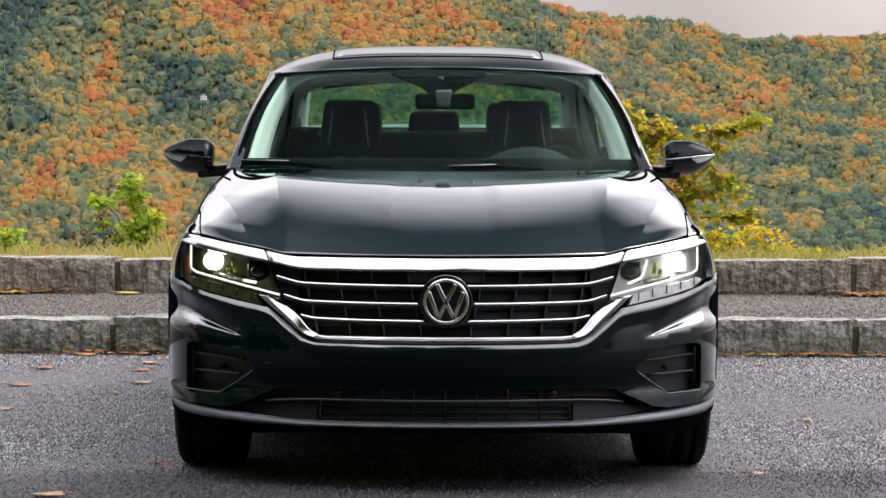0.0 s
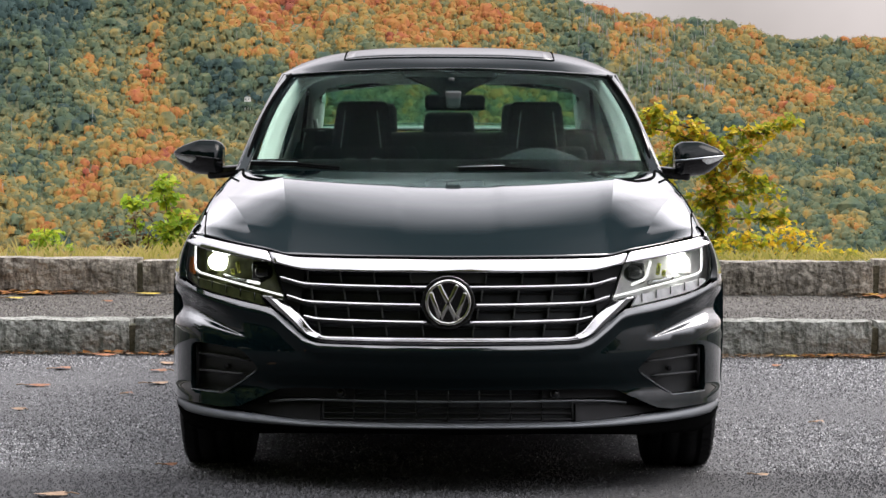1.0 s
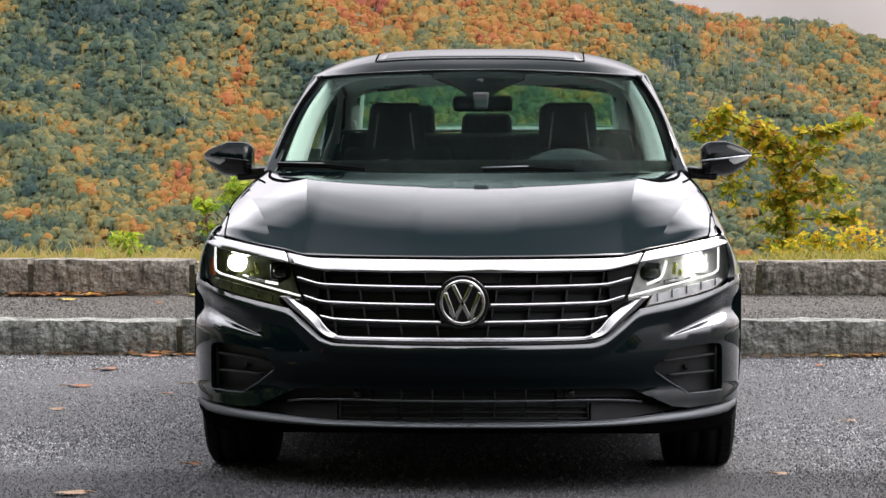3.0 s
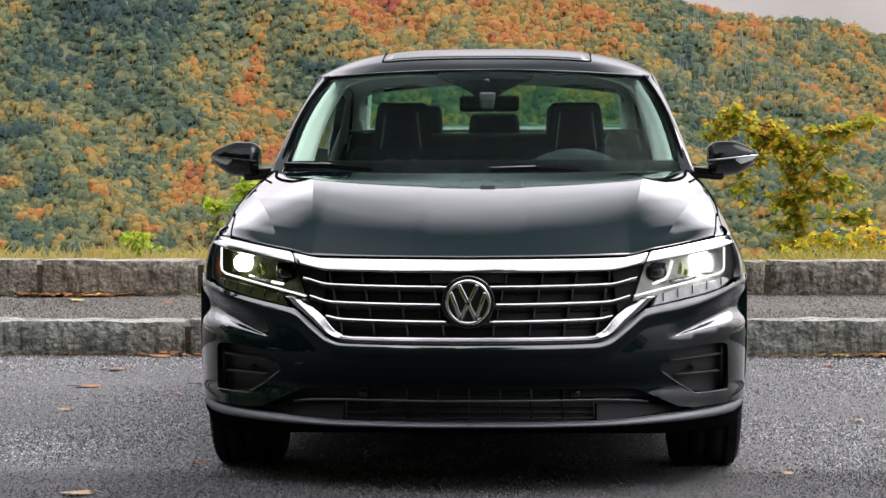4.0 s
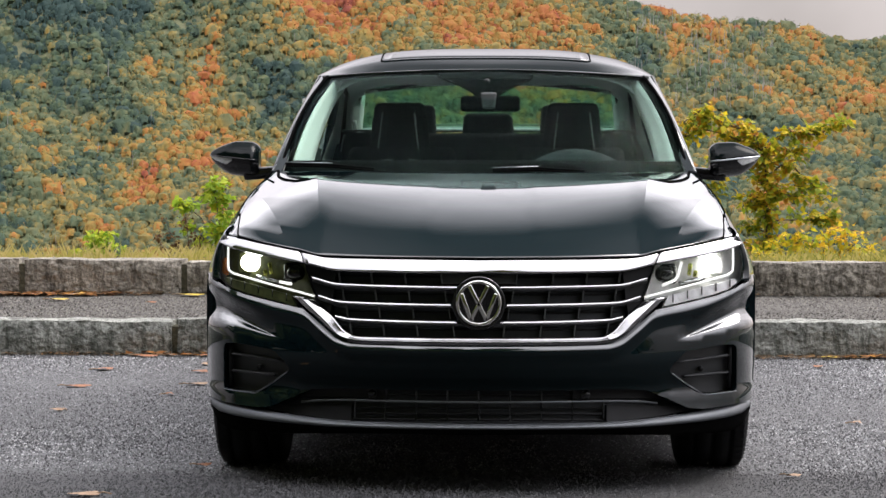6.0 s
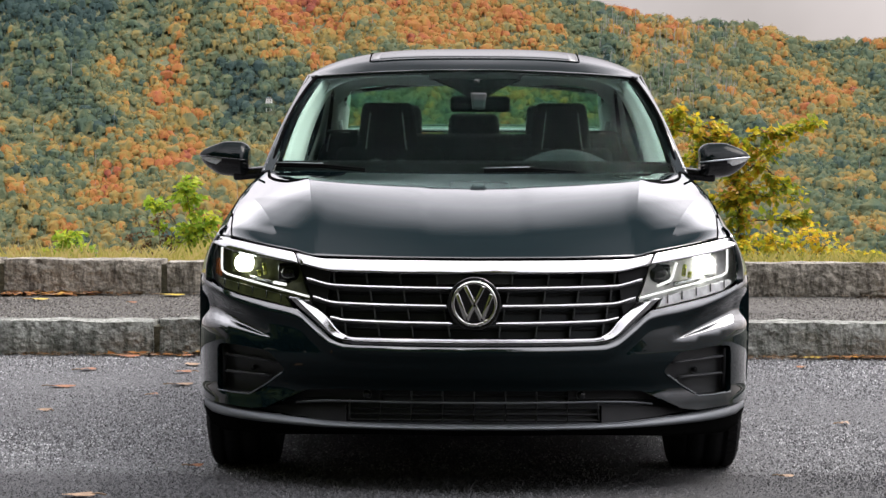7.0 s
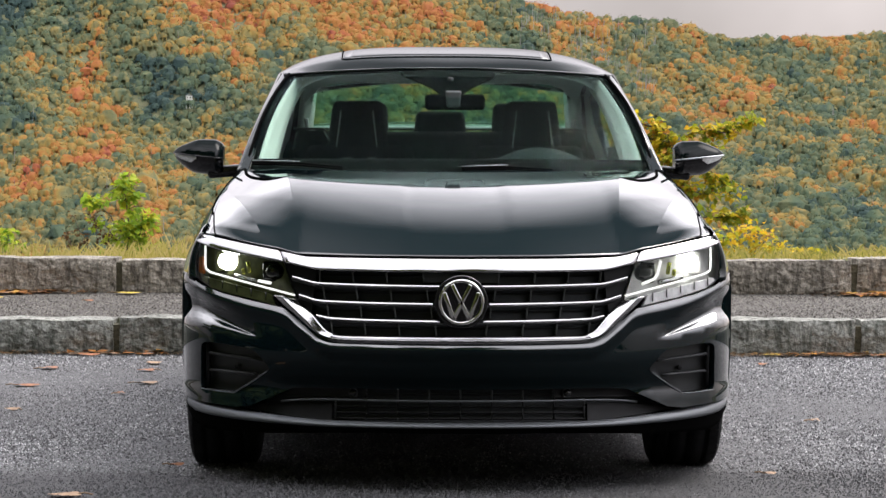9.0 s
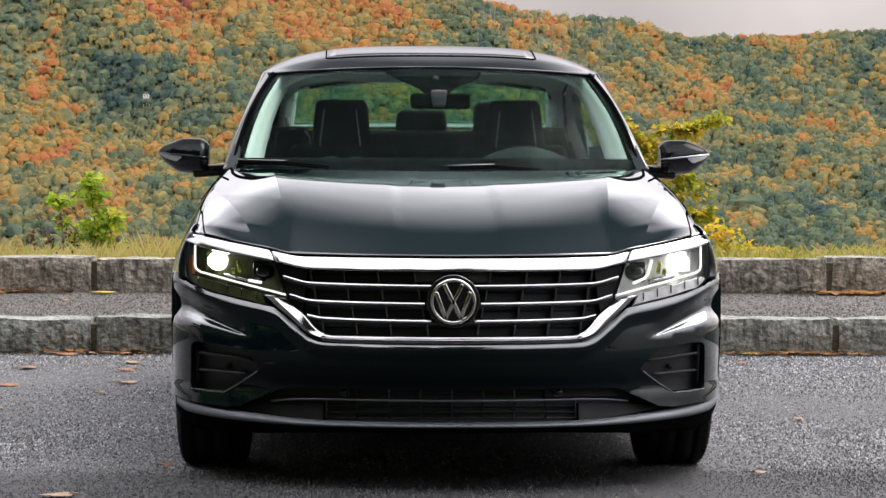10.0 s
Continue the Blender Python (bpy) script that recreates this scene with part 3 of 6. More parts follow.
blade_s = [0.0, 0.5, 0.58, 0.64, 0.78, 1.0]
inner_x, inner_z = pchip(blade_s, [0, 0.355, 0.385, 0.412, 0.460, 0.513]), pchip(blade_s, [0.4865, 0.487, 0.4895, 0.498, 0.546, 0.594])
outer_x, outer_z = pchip(blade_s, [0, 0.365, 0.405, 0.445, 0.505, 0.593]), pchip(blade_s, [0.466, 0.4665, 0.4695, 0.478, 0.525, 0.605])


def blade_at(u, v):
    s, w = abs(u), math.copysign(1, u)
    x, z = lerp_(inner_x(s), outer_x(s), v), lerp_(inner_z(s), outer_z(s), v)
    lean = 0.026 - 0.014 * smooth((s - 0.56) / 0.1) + 0.02 * smooth((s - 0.8) / 0.2)
    return front(w * x, z, -0.014 + (lean * (1 - v / 0.62) if v < 0.62 else 0.014 * (v - 0.62) / 0.38))


sheet("grille_blade", blade_at, span(-1, 1, 121), [0, 0.15, 0.3, 0.45, 0.58, 0.62, 0.66, 0.8, 0.9, 1.0], CHROME, car, "chrome blade under the grille", thick=0.012)

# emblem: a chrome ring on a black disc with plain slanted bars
badge = new("emblem")
badge.parent = car
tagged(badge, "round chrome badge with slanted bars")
BZ, BY, BR = 0.593, -0.012, 0.072


def disc(name, r0, r1, depth, y, mat):
    prof = [(r0, y + 0.004), (r0, y), (r0 + (r1 - r0) * 0.2, y - depth * 0.8), ((r0 + r1) / 2, y - depth), (r1 - (r1 - r0) * 0.2, y - depth * 0.8), (r1, y), (r1, y + 0.02)]
    sheet(name, lambda u, v: (prof[v][0] * math.cos(u), prof[v][1], BZ + prof[v][0] * math.sin(u)), [2 * math.pi * k / 56 for k in range(56)], list(range(len(prof))), mat, badge, close_u=True)


disc("ring", 0.0595, BR, 0.006, BY, BADGE)
disc("surround", BR, 0.083, 0.003, BY + 0.006, GLOSSBLACK)
bm = bmesh.new()
bmesh.ops.create_circle(bm, cap_ends=True, segments=48, radius=0.062)
bmesh.ops.transform(bm, matrix=Matrix.Translation((0, BY + 0.006, BZ)) @ Matrix.Rotation(radians(90), 4, "X"), verts=bm.verts)
part("backing", bm, GLOSSBLACK, badge, flat=True)
for a, b in (((-0.027, 0.052), (0.024, -0.052)), ((0.027, 0.052), (-0.024, -0.052)), ((-0.052, 0.027), (-0.024, -0.052)), ((0.052, 0.027), (0.024, -0.052))):
    d = Vector((b[0] - a[0], 0, b[1] - a[1]))
    bm = bmesh.new()
    box(bm, (d.length + 0.008, 0.010, 0.0135), (0, 0, 0), None, 0.003, 2)
    bmesh.ops.transform(bm, matrix=Matrix.Translation(((a[0] + b[0]) / 2, BY - 0.001, BZ + (a[1] + b[1]) / 2)) @ Matrix.Rotation(-math.atan2(d.z, d.x), 4, "Y"), verts=bm.verts)
    part("slanted_bar", bm, BADGE, badge)

# headlights
lamp_half = [(0.560, 0.716), (0.72, 0.741), (0.80, 0.757), (0.838, 0.771), (0.845, 0.735), (0.849, 0.69), (0.844, 0.652), (0.82, 0.629), (0.76, 0.607), (0.66, 0.586), (0.572, 0.567), (0.593, 0.605), (0.517, 0.592)]
for side in (1, -1):
    s = side
    poly = [(s * x, z) for x, z in lamp_half]
    lamp = panel("headlight", poly, [], fr(0.085), 0.03, CHAMBER[s], car, "lit headlight with a bright strip under clear glass", rim=0.075, turn=(0, -0.075, 0))
    panel("lens", poly, [], fr(0.0), 0.025, LENS, lamp, "clear outer lens", rim=0.0).visible_shadow = False
    # bright strip: down the outer side, then inwards along the bottom
    path = [(0.818, 0.756), (0.818, 0.700), (0.816, 0.682), (0.800, 0.671), (0.70, 0.647), (0.60, 0.624), (0.522, 0.606)]
    fine = []
    for a, b in zip(path, path[1:]):
        fine += [(a[0] + (b[0] - a[0]) * k / 6, a[1] + (b[1] - a[1]) * k / 6) for k in range(6)]
    tube("led_strip", [front(s * x, z, 0.02) for x, z in fine + [path[-1]]], 0.0034, LEDGLOW, lamp, "glowing white strip", n=8)
    bracket = ((0.645, 0.715), (0.632, 0.670), (0.622, 0.657), (0.582, 0.642)) if s > 0 else ((0.640, 0.648), (0.622, 0.645), (0.600, 0.642))
    tube("inner_led", [front(s * x, z, 0.035) for x, z in bracket], 0.0048, LEDGLOW, lamp, "white inner strip")
    # projectors: a lit bulb outside, a dark one inside
    for x, z, r, mat in ((0.742, 0.706, 0.034, BULB), (0.588, 0.676, 0.030, GLOSSBLACK)):
        c = Vector(front(s * x, z, 0.075))
        bm = bmesh.new()
        bmesh.ops.create_uvsphere(bm, u_segments=24, v_segments=12, radius=r)
        for v in bm.verts:
            v.co.x = math.copysign(abs(v.co.x / r) ** 0.9 * r, v.co.x)
            v.co.z = math.copysign(abs(v.co.z / r) ** 0.9 * r, v.co.z)
        bmesh.ops.scale(bm, vec=(1, 0.6, 0.85), verts=bm.verts)
        bmesh.ops.translate(bm, vec=c, verts=bm.verts)
        part("projector", bm, mat, lamp, "lit bulb" if mat is BULB else "dark projector")
        bm = bmesh.new()
        box(bm, (r * 2.7, 0.04, r * 2.2), c + Vector((0, 0.025, 0)), None, 0.012, 3)
        part("bowl", bm, CHAMBER[s] if mat is BULB else GLOSSBLACK, lamp)
    panel("lower_band", [(s * x, z) for x, z in ((0.825, 0.657), (0.70, 0.630), (0.60, 0.607), (0.585, 0.577), (0.70, 0.598), (0.80, 0.623), (0.836, 0.648))], [], fr(0.022), 0.03, GLAREBAND if s > 0 else CHAMBER[-1], lamp, rim=0.01)
    if s < 0:
        panel("side_marker", [(s * x, z) for x, z in ((0.830, 0.722), (0.841, 0.716), (0.842, 0.672), (0.826, 0.664))], [], fr(0.03), 0.02, AMBER, lamp, "amber side marker", rim=0.01)
    # added facets whose colour paints in a yellow-green glint
    for x, z, h in ((0.672, 0.690, 0.040), (0.690, 0.676, 0.022)):
        bm = bmesh.new()
        box(bm, (0.013, 0.012, h), front(s * x, z, 0.045), Matrix.Rotation(radians(s * 8), 4, "Y"), 0.003, 1)
        part("glint_facet", bm, GLINT, lamp, "small facet painted as a yellow-green glint")
    for k in range(5):
        x = 0.615 + 0.048 * k
        tube("band_rib", [front(s * x, 0.584 + 0.23 * (x - 0.6), 0.018), front(s * x, 0.610 + 0.23 * (x - 0.6), 0.018)], 0.0022, GLOSSBLACK, lamp, n=5)
    tube("fin_row", [front(s * (0.64 + 0.02 * k), 0.645 + 0.004 * k, 0.06) for k in range(5)], 0.009, REFLECTOR, lamp, n=5)

# lower intake, bright lip and chin
intake_half = [(0, 0.325), (0.45, 0.324), (0.535, 0.318), (0.605, 0.286), (0.67, 0.256), (0.72, 0.248), (0.60, 0.228), (0.40, 0.208), (0, 0.212)]
intake = panel("lower_intake", mirrored(intake_half), [], fr(0.065), 0.05, GRILLEBACK, car, "black lower intake with a thin bright line", rim=0.0)
line = pchip([0, 0.40, 0.50, 0.57], [0.281, 0.280, 0.276, 0.268])
tube("bright_line", [front(x, line(abs(x)), 0.018) for x in span(-0.565, 0.565, 40)], 0.0038, LIPGREY, intake, "thin satin line")
for z in (0.316, 0.300, 0.262, 0.244, 0.226):
    tube("slat", [front(x, z - 0.01 * (abs(x) / 0.5) ** 2, 0.045) for x in span(-0.44, 0.44, 24)], 0.004, BLACK, intake, n=6)
for k in range(-4, 5):
    tube("fin", [front(k * 0.098, z, 0.04) for z in (0.222, 0.27, 0.316)], 0.003, GREYP, intake, n=6)
for side in (1, -1):
    s = side
    panel("cheek_plate", [(s * x, z) for x, z in ((0.402, 0.268), (0.52, 0.264), (0.65, 0.252), (0.71, 0.247), (0.60, 0.230), (0.402, 0.212))], [], fr(0.03), 0.04, BLACK, intake, rim=0.03)
    panel("upper_plate", [(s * x, z) for x, z in ((0.295, 0.318), (0.45, 0.317), (0.53, 0.310), (0.585, 0.284), (0.40, 0.288), (0.295, 0.289))], [], fr(0.03), 0.04, BLACK, intake, rim=0.03)
    tube("parking_sensor", [front(s * 0.335, 0.303, 0.03), front(s * 0.335, 0.303, 0.016)], 0.0135, GLOSSBLACK, intake, n=20)
    tube("sensor_ring", [front(s * 0.335 + 0.0135 * math.cos(a), 0.303 + 0.0135 * math.sin(a), 0.018) for a in span(0, 2 * math.pi, 21)], 0.0018, GREYP, intake, n=5)

lip_z = pchip([0, 0.40, 0.62, 0.80, 0.85, 0.880], [0.2085, 0.2075, 0.216, 0.233, 0.241, 0.252])
lip_h = pchip([0, 0.4, 0.62, 0.80, 0.85, 0.880], [0.0080, 0.0095, 0.0140, 0.0185, 0.0185, 0.013])


def lip_at(u, v):
    x = u * 0.880
    w = math.pi * (v * 1.5 - 0.25)
    h = lip_h(abs(x))
    p = front(x, lip_z(abs(x)) - h * math.cos(w), -0.012)
    return (p[0], p[1] + 0.028 * (1 - math.sin(w)) * 0.6 + 0.006 * math.cos(w) * -1, p[2])


sheet("front_lip", lip_at, span(-1, 1, 61), span(0, 1, 13), LIPGREY, car, "satin grey lip along the bottom of the bumper")
chin_low = pchip([0, 0.45, 0.60, 0.80, 0.86, 0.90], [0.178, 0.178, 0.163, 0.160, 0.172, 0.225])
sheet("chin", lambda u, v: (u * 0.885, plan(u * 0.885) + 0.006 + 0.05 * v + 0.25 * max(0.0, v - 0.6), lip_z(abs(u) * 0.880) + (chin_low(abs(u) * 0.90) - lip_z(abs(u) * 0.880)) * min(1.0, v / 0.6)), span(-1, 1, 61), span(0, 1, 8), MATT, car, "black chin under the bumper", thick=0.01)

# sides, with wheel arches cut out
WHEELS = ((0.87, 0.335), (3.675, 0.362))
ARCH = 0.362


def arch_line(cy, cz, a0, a1, n=22):
    return [(cy + ARCH * math.cos(a), cz + ARCH * math.sin(a)) for a in span(a0, a1, n)]


lamp_edge = pchip([0.645, 0.655, 0.69, 0.735, 0.775, 0.805], [0.840, 0.845, 0.850, 0.846, 0.837, 0.820])
side_outline = [(0.492, 0.665), (0.492, 0.277)]
side_outline += [p for p in arch_line(*WHEELS[0], math.pi * 1.05, -math.pi * 0.12) if p[0] > 0.4925]
side_outline += [(1.30, 0.19), (3.24, 0.19)]
side_outline += arch_line(*WHEELS[1], math.pi * 1.13, -math.pi * 0.10)
side_outline += [(4.10, 0.26), (4.80, 0.26), (4.84, 0.60), (4.82, 1.03)]
side_outline += [(y, edge_z(y)) for y in span(4.78, 0.56, 40)]
side_outline += [(0.56, 0.668)]
for side in (1, -1):
    s = side
    flankp = panel("body_side", side_outline, [], lambda y, z, s=s: (s * flank(y, z), y, z), 0.05, PAINT, car, "dark green body side", rim=0.02, out=(s, 0, 0))
    for y0 in (1.32, 2.42, 3.42):
        tube("door_gap", [(s * (flank(y0 + 0.06 * smooth((0.5 - z) / 0.3), z) + 0.0005), y0 + 0.06 * smooth((0.5 - z) / 0.3), z) for z in span(0.24, 1.0, 16)], 0.004, VOID, car, n=6)
    for y0 in (2.15, 3.22):
        tube("door_handle", [(s * (flank(y, 0.86) + 0.018), y, 0.86) for y in span(y0 - 0.10, y0 + 0.10, 6)], 0.013, CHROME, car, "bright door handle", flat=0.7)
    tube("sill_trim", [(s * (flank(y, 0.24) + 0.006), y, 0.235) for y in span(1.32, 3.22, 12)], 0.008, CHROME, car)
    sheet("wheel_well", lambda u, v, s=s: (s * (0.60 + 0.29 * u), WHEELS[0][0] + (ARCH + 0.004) * math.cos(v), WHEELS[0][1] + (ARCH + 0.004) * math.sin(v)), span(0, 1, 3), span(-0.2, math.pi + 0.1, 20), VOID, car)
    sheet("wheel_well", lambda u, v, s=s: (s * (0.60 + 0.29 * u), WHEELS[1][0] + (ARCH + 0.004) * math.cos(v), WHEELS[1][1] + (ARCH + 0.004) * math.sin(v)), span(0, 1, 3), span(-0.2, math.pi + 0.2, 20), VOID, car)
    # the wing's front end, bowed round the lamp's outer edge

    def wing_end(u, v, s=s):
        z = lerp_(0.650, lerp_(0.797, edge_z(0.56), u), v)
        a, b = Vector(front(lamp_edge(z) + 0.002, z, 0.004)), Vector((flank(0.56, z) + 0.0015, 0.56, z))
        turn = Vector((lerp_(a.x, b.x, 0.45), a.y + 0.014, z))
        p = a.lerp(turn, u / 0.2) if u < 0.2 else turn.lerp(b, (u - 0.2) / 0.8) + Vector((0.002 * math.sin(math.pi * (u - 0.2) / 0.8), 0, 0))
        return (s * p.x, p.y, p.z)
    sheet("wing_front", wing_end, span(0, 1, 16), span(0, 1, 16), PAINT, car, "front end of the wing beside the headlight", thick=0.003)


# windscreen: a ruled, slightly bulged surface from the scuttle to the roof


def screen_at(u, v, lift=0.0):
    """u from -1 to 1 across the glass, v from 0 at the scuttle to 1 at the roof."""
    hw = 0.752 - 0.132 * v - 0.012 * math.sin(math.pi * v) * -1
    x = u * hw
    y = 1.36 + 0.24 * u * u + (0.74 - 0.12 * u * u) * v
    z = 1.018 + (0.384 - 0.022 * u * u) * v + 0.028 * math.sin(math.pi * v)
    return (x, y - 0.5 * lift, z + 0.86 * lift)


windscreen = sheet("windscreen", screen_at, span(-1, 1, 41), span(-0.07, 1, 27), GLASS, car, "clear windscreen with a black border", thick=0.004)
windscreen.visible_shadow = False


def frit(u0, u1, v0, v1, nu, nv, name="black_border"):
    sheet(name, lambda u, v: screen_at(u, v, -0.007), span(u0, u1, nu), span(v0, v1, nv), MATT, windscreen, thick=0.003)


frit(-1, 1, -0.10, 0.075, 41, 6)
frit(-1, 1, 0.972, 1.0, 41, 3)
frit(-1, -0.958, 0.07, 0.975, 3, 21)
frit(0.958, 1, 0.07, 0.975, 3, 21)
# dark patch and sensor housing at the top centre
patch_half = pchip([0.66, 0.70, 0.80, 0.86, 0.93, 0.985], [0.022, 0.036, 0.085, 0.125, 0.172, 0.185])
sheet("sensor_patch", lambda u, v: screen_at(u * 0.192 * (0.90 + 0.1 * v) / 0.64, lerp_(0.905, 0.985, v), -0.008), span(-1, 1, 31), span(0, 1, 5), MATT, windscreen, "black printed band", thick=0.003)


def housing_at(u, v):
    k = lerp_(0.66, 0.975, v)
    p = screen_at((0.010 + u * patch_half(k)) / 0.65, k, -0.014 - 0.035 * (1 - u * u) * (1 - 0.6 * v))
    return p


sheet("sensor_housing", housing_at, span(-1, 1, 17), span(0, 1, 14), VOID, windscreen, "black sensor housing", thick=0.006)
tube("sensor_eye", [(0.008, 2.0, 1.352), (0.008, 1.985, 1.349)], 0.014, GLOSSBLACK, windscreen, n=14)

roof_z = pchip([2.08, 2.20, 2.34, 2.6, 2.9, 3.3, 3.62], [1.402, 1.437, 1.470, 1.506, 1.517, 1.487, 1.425])
roof_w = pchip([2.08, 2.3, 2.8, 3.3, 3.62], [0.622, 0.650, 0.655, 0.640, 0.610])
rail_z = pchip([2.08, 2.2, 2.4, 2.6, 2.9, 3.3, 3.62], [1.380, 1.384, 1.392, 1.396, 1.394, 1.372, 1.335])


def on_roof(x, y, up):
    """The roof over x and y; towards the windscreen it runs into the glass's upper edge."""
    u = min(1.0, abs(x) / (roof_w(y) + 0.012))
    z = roof_z(y) - (roof_z(y) - rail_z(y)) * (1 - (1 - u ** 3.2) ** 0.72)
    y0 = 2.10 + 0.12 * u * u
    z0 = roof_z(y0) - (roof_z(y0) - rail_z(y0)) * (1 - (1 - u ** 3.2) ** 0.72)
    fade = max(0.0, 1 - max(0.0, y - y0) / 0.45) ** 2
    return (x, y, z + (screen_at(u, 1.0, 0.003)[2] - z0) * fade + up)


def roof_at(u, v):
    y = 2.10 + 0.12 * u * u * (1 - v) ** 3 + 1.52 * v
    p = on_roof(u * (roof_w(y) + 0.012), y, 0)
    return (p[0] + (u * 0.642 - p[0]) * (1 - smooth(v / 0.12)), p[1], p[2])


ru = [math.copysign(1 - (1 - abs(k)) ** 1.5, k) for k in span(-1, 1, 61)]
roof = sheet("roof", roof_at, ru, [(k / 48) ** 1.4 for k in range(49)], UPPERSHEEN, car, "dark green roof with a glass sunroof", thick=0.012)


sheet("sunroof", lambda u, v: on_roof(u * 0.405, 2.275 + 0.03 * u * u * (1 - v) + 0.57 * v, 0.002), span(-1, 1, 25), span(0, 1, 13), UPPERSHEEN, car, "tinted glass sunroof panel", thick=0.003)
sun_edge = [(x, 2.27 + 0.03 * (x / 0.41) ** 2) for x in span(-0.40, 0.40, 24)] + [(0.414, y) for y in span(2.315, 2.85, 8)] + [(-x, 2.86) for x in span(-0.40, 0.40, 10)] + [(-0.414, y) for y in span(2.85, 2.315, 8)]
tube("sunroof_seal", [on_roof(x, y, 0.001) for x, y in sun_edge + sun_edge[:1]], 0.003, VOID, car, n=6)

# pillars, side windows and rear screen
for side in (1, -1):
    s = side

    def a_pillar(u, v, s=s):
        a = Vector(screen_at(1.0, v, 0.002))
        y = 1.50 + 0.76 * v
        z = lerp_(1.012, 1.383, v)
        b = Vector((upper(y, z) + 0.012, y + 0.09, z))
        p = a.lerp(b, u) + Vector((0.6, -0.5, 0.3)) * 0.010 * math.sin(math.pi * min(1, u * 1.0)) ** 0.8
        return (s * p.x, p.y, p.z)
    sheet("front_pillar", a_pillar, span(0, 1, 9), span(-0.02, 1.02, 24), UPPERSHEEN, car, "dark green windscreen pillar", thick=0.01)
    tube("screen_seal", [(s * screen_at(1.0, v, 0.002)[0], screen_at(1.0, v, 0.002)[1] - 0.004, screen_at(1.0, v, 0.002)[2]) for v in span(0.0, 1.0, 16)], 0.006, VOID, car, n=6)
    outline = [(1.53, 1.005), (2.5, 1.015), (3.4, 1.035), (4.20, 1.055)] + [(y, z) for y, z in ((4.15, 1.12), (3.85, 1.26), (3.62, 1.335), (3.3, 1.372), (2.9, 1.394), (2.6, 1.396), (2.28, 1.388))]
    hole_a = rounded([(1.72, 1.035), (2.42, 1.04), (2.42, 1.352), (2.26, 1.345)], 0.03)
    hole_b = rounded([(2.50, 1.042), (3.42, 1.06), (3.56, 1.22), (3.36, 1.325), (2.9, 1.358), (2.50, 1.358)], 0.03)
    green = panel("window_frame", outline, [hole_a, hole_b], lambda y, z, s=s: (s * upper(y, z), y, z), 0.06, PAINT, car, "dark green window surround", rim=0.03, out=(s, 0, 0))
    panel("window_lining", outline, [hole_a, hole_b], lambda y, z, s=s: (s * upper(y, z, 0.034), y, z), 0.08, LINER, car, "grey inner window surround", rim=0.0, out=(-s, 0, 0))
    for h in (hole_a, hole_b):
        pane = panel("side_window", h, [], lambda y, z, s=s: (s * upper(y, z, 0.014), y, z), 0.12, SIDEGLASS, car, "tinted side window", rim=0.0, out=(s, 0, 0))
        pane.visible_shadow = False
    tube("belt_trim", [(s * (upper(y, 1.02) + 0.008), y, 1.012 + 0.02 * (y - 1.5) / 1.8) for y in span(1.62, 3.6, 16)], 0.007, CHROME, car, "bright window-line trim", flat=1.6)
    sheet("shoulder", lambda u, v, s=s: (s * lerp_(upper(lerp_(1.5, 4.3, v), 1.0), edge_x(lerp_(1.5, 4.3, v)) + 0.02, u), lerp_(1.5, 4.3, v), lerp_(1.012 + 0.018 * v, edge_z(lerp_(1.5, 4.3, v)) - 0.012, u)), span(0, 1, 4), span(0, 1, 20), PAINT, car, thick=0.004)


def rear_at(u, v, lift=0.0):
    hw = 0.60 + 0.06 * v
    return (u * hw, 3.60 + 0.62 * v - 0.06 * u * u * (1 - v), 1.425 - 0.055 * u * u * (1 - v) - 0.33 * v + 0.02 * math.sin(math.pi * v) + lift)


rear_screen = sheet("rear_screen", rear_at, span(-1, 1, 25), span(0, 1, 13), SIDEGLASS, car, "tinted rear screen", thick=0.004)
rear_screen.data.materials[0] = REARGLASS
rear_screen.visible_shadow = False
for u0, u1, v0, v1 in ((-1, 1, 0.0, 0.06), (-1, 1, 0.94, 1.0), (-1, -0.93, 0.05, 0.95), (0.93, 1, 0.05, 0.95)):
    sheet("black_border", lambda u, v: rear_at(u, v, -0.008), span(u0, u1, 13), span(v0, v1, 9), GLOSSBLACK, rear_screen, thick=0.003)
for side in (1, -1):
    sheet("rear_pillar", lambda u, v, s=side: (s * lerp_(0.60 + 0.06 * v, upper(3.62 + 0.58 * v, 1.335 - 0.28 * v), u), lerp_(3.54 + 0.68 * v, 3.62 + 0.58 * v, u), lerp_(1.37 - 0.275 * v, 1.335 - 0.28 * v, u)), span(0, 1, 5), span(0, 1, 10), PAINT, car, thick=0.01)

# boot and tail
sheet("boot_lid", lambda u, v: (u * lerp_(0.72, 0.70, v), 4.20 + 0.60 * v - 0.06 * u * u * v, 1.092 - 0.012 * v - 0.035 * u * u + 0.012 * math.sin(math.pi * v)), span(-1, 1, 25), span(0, 1, 10), PAINT, car, "dark green boot lid", thick=0.01)


def tail(x, z, back=0.0):
    return (x, 4.86 - 0.10 * (abs(x) / 0.8) ** 2.5 - 0.06 * smooth((0.5 - z) / 0.4) * -0.5 - 0.05 * smooth((z - 0.95) / 0.15) + back, z)


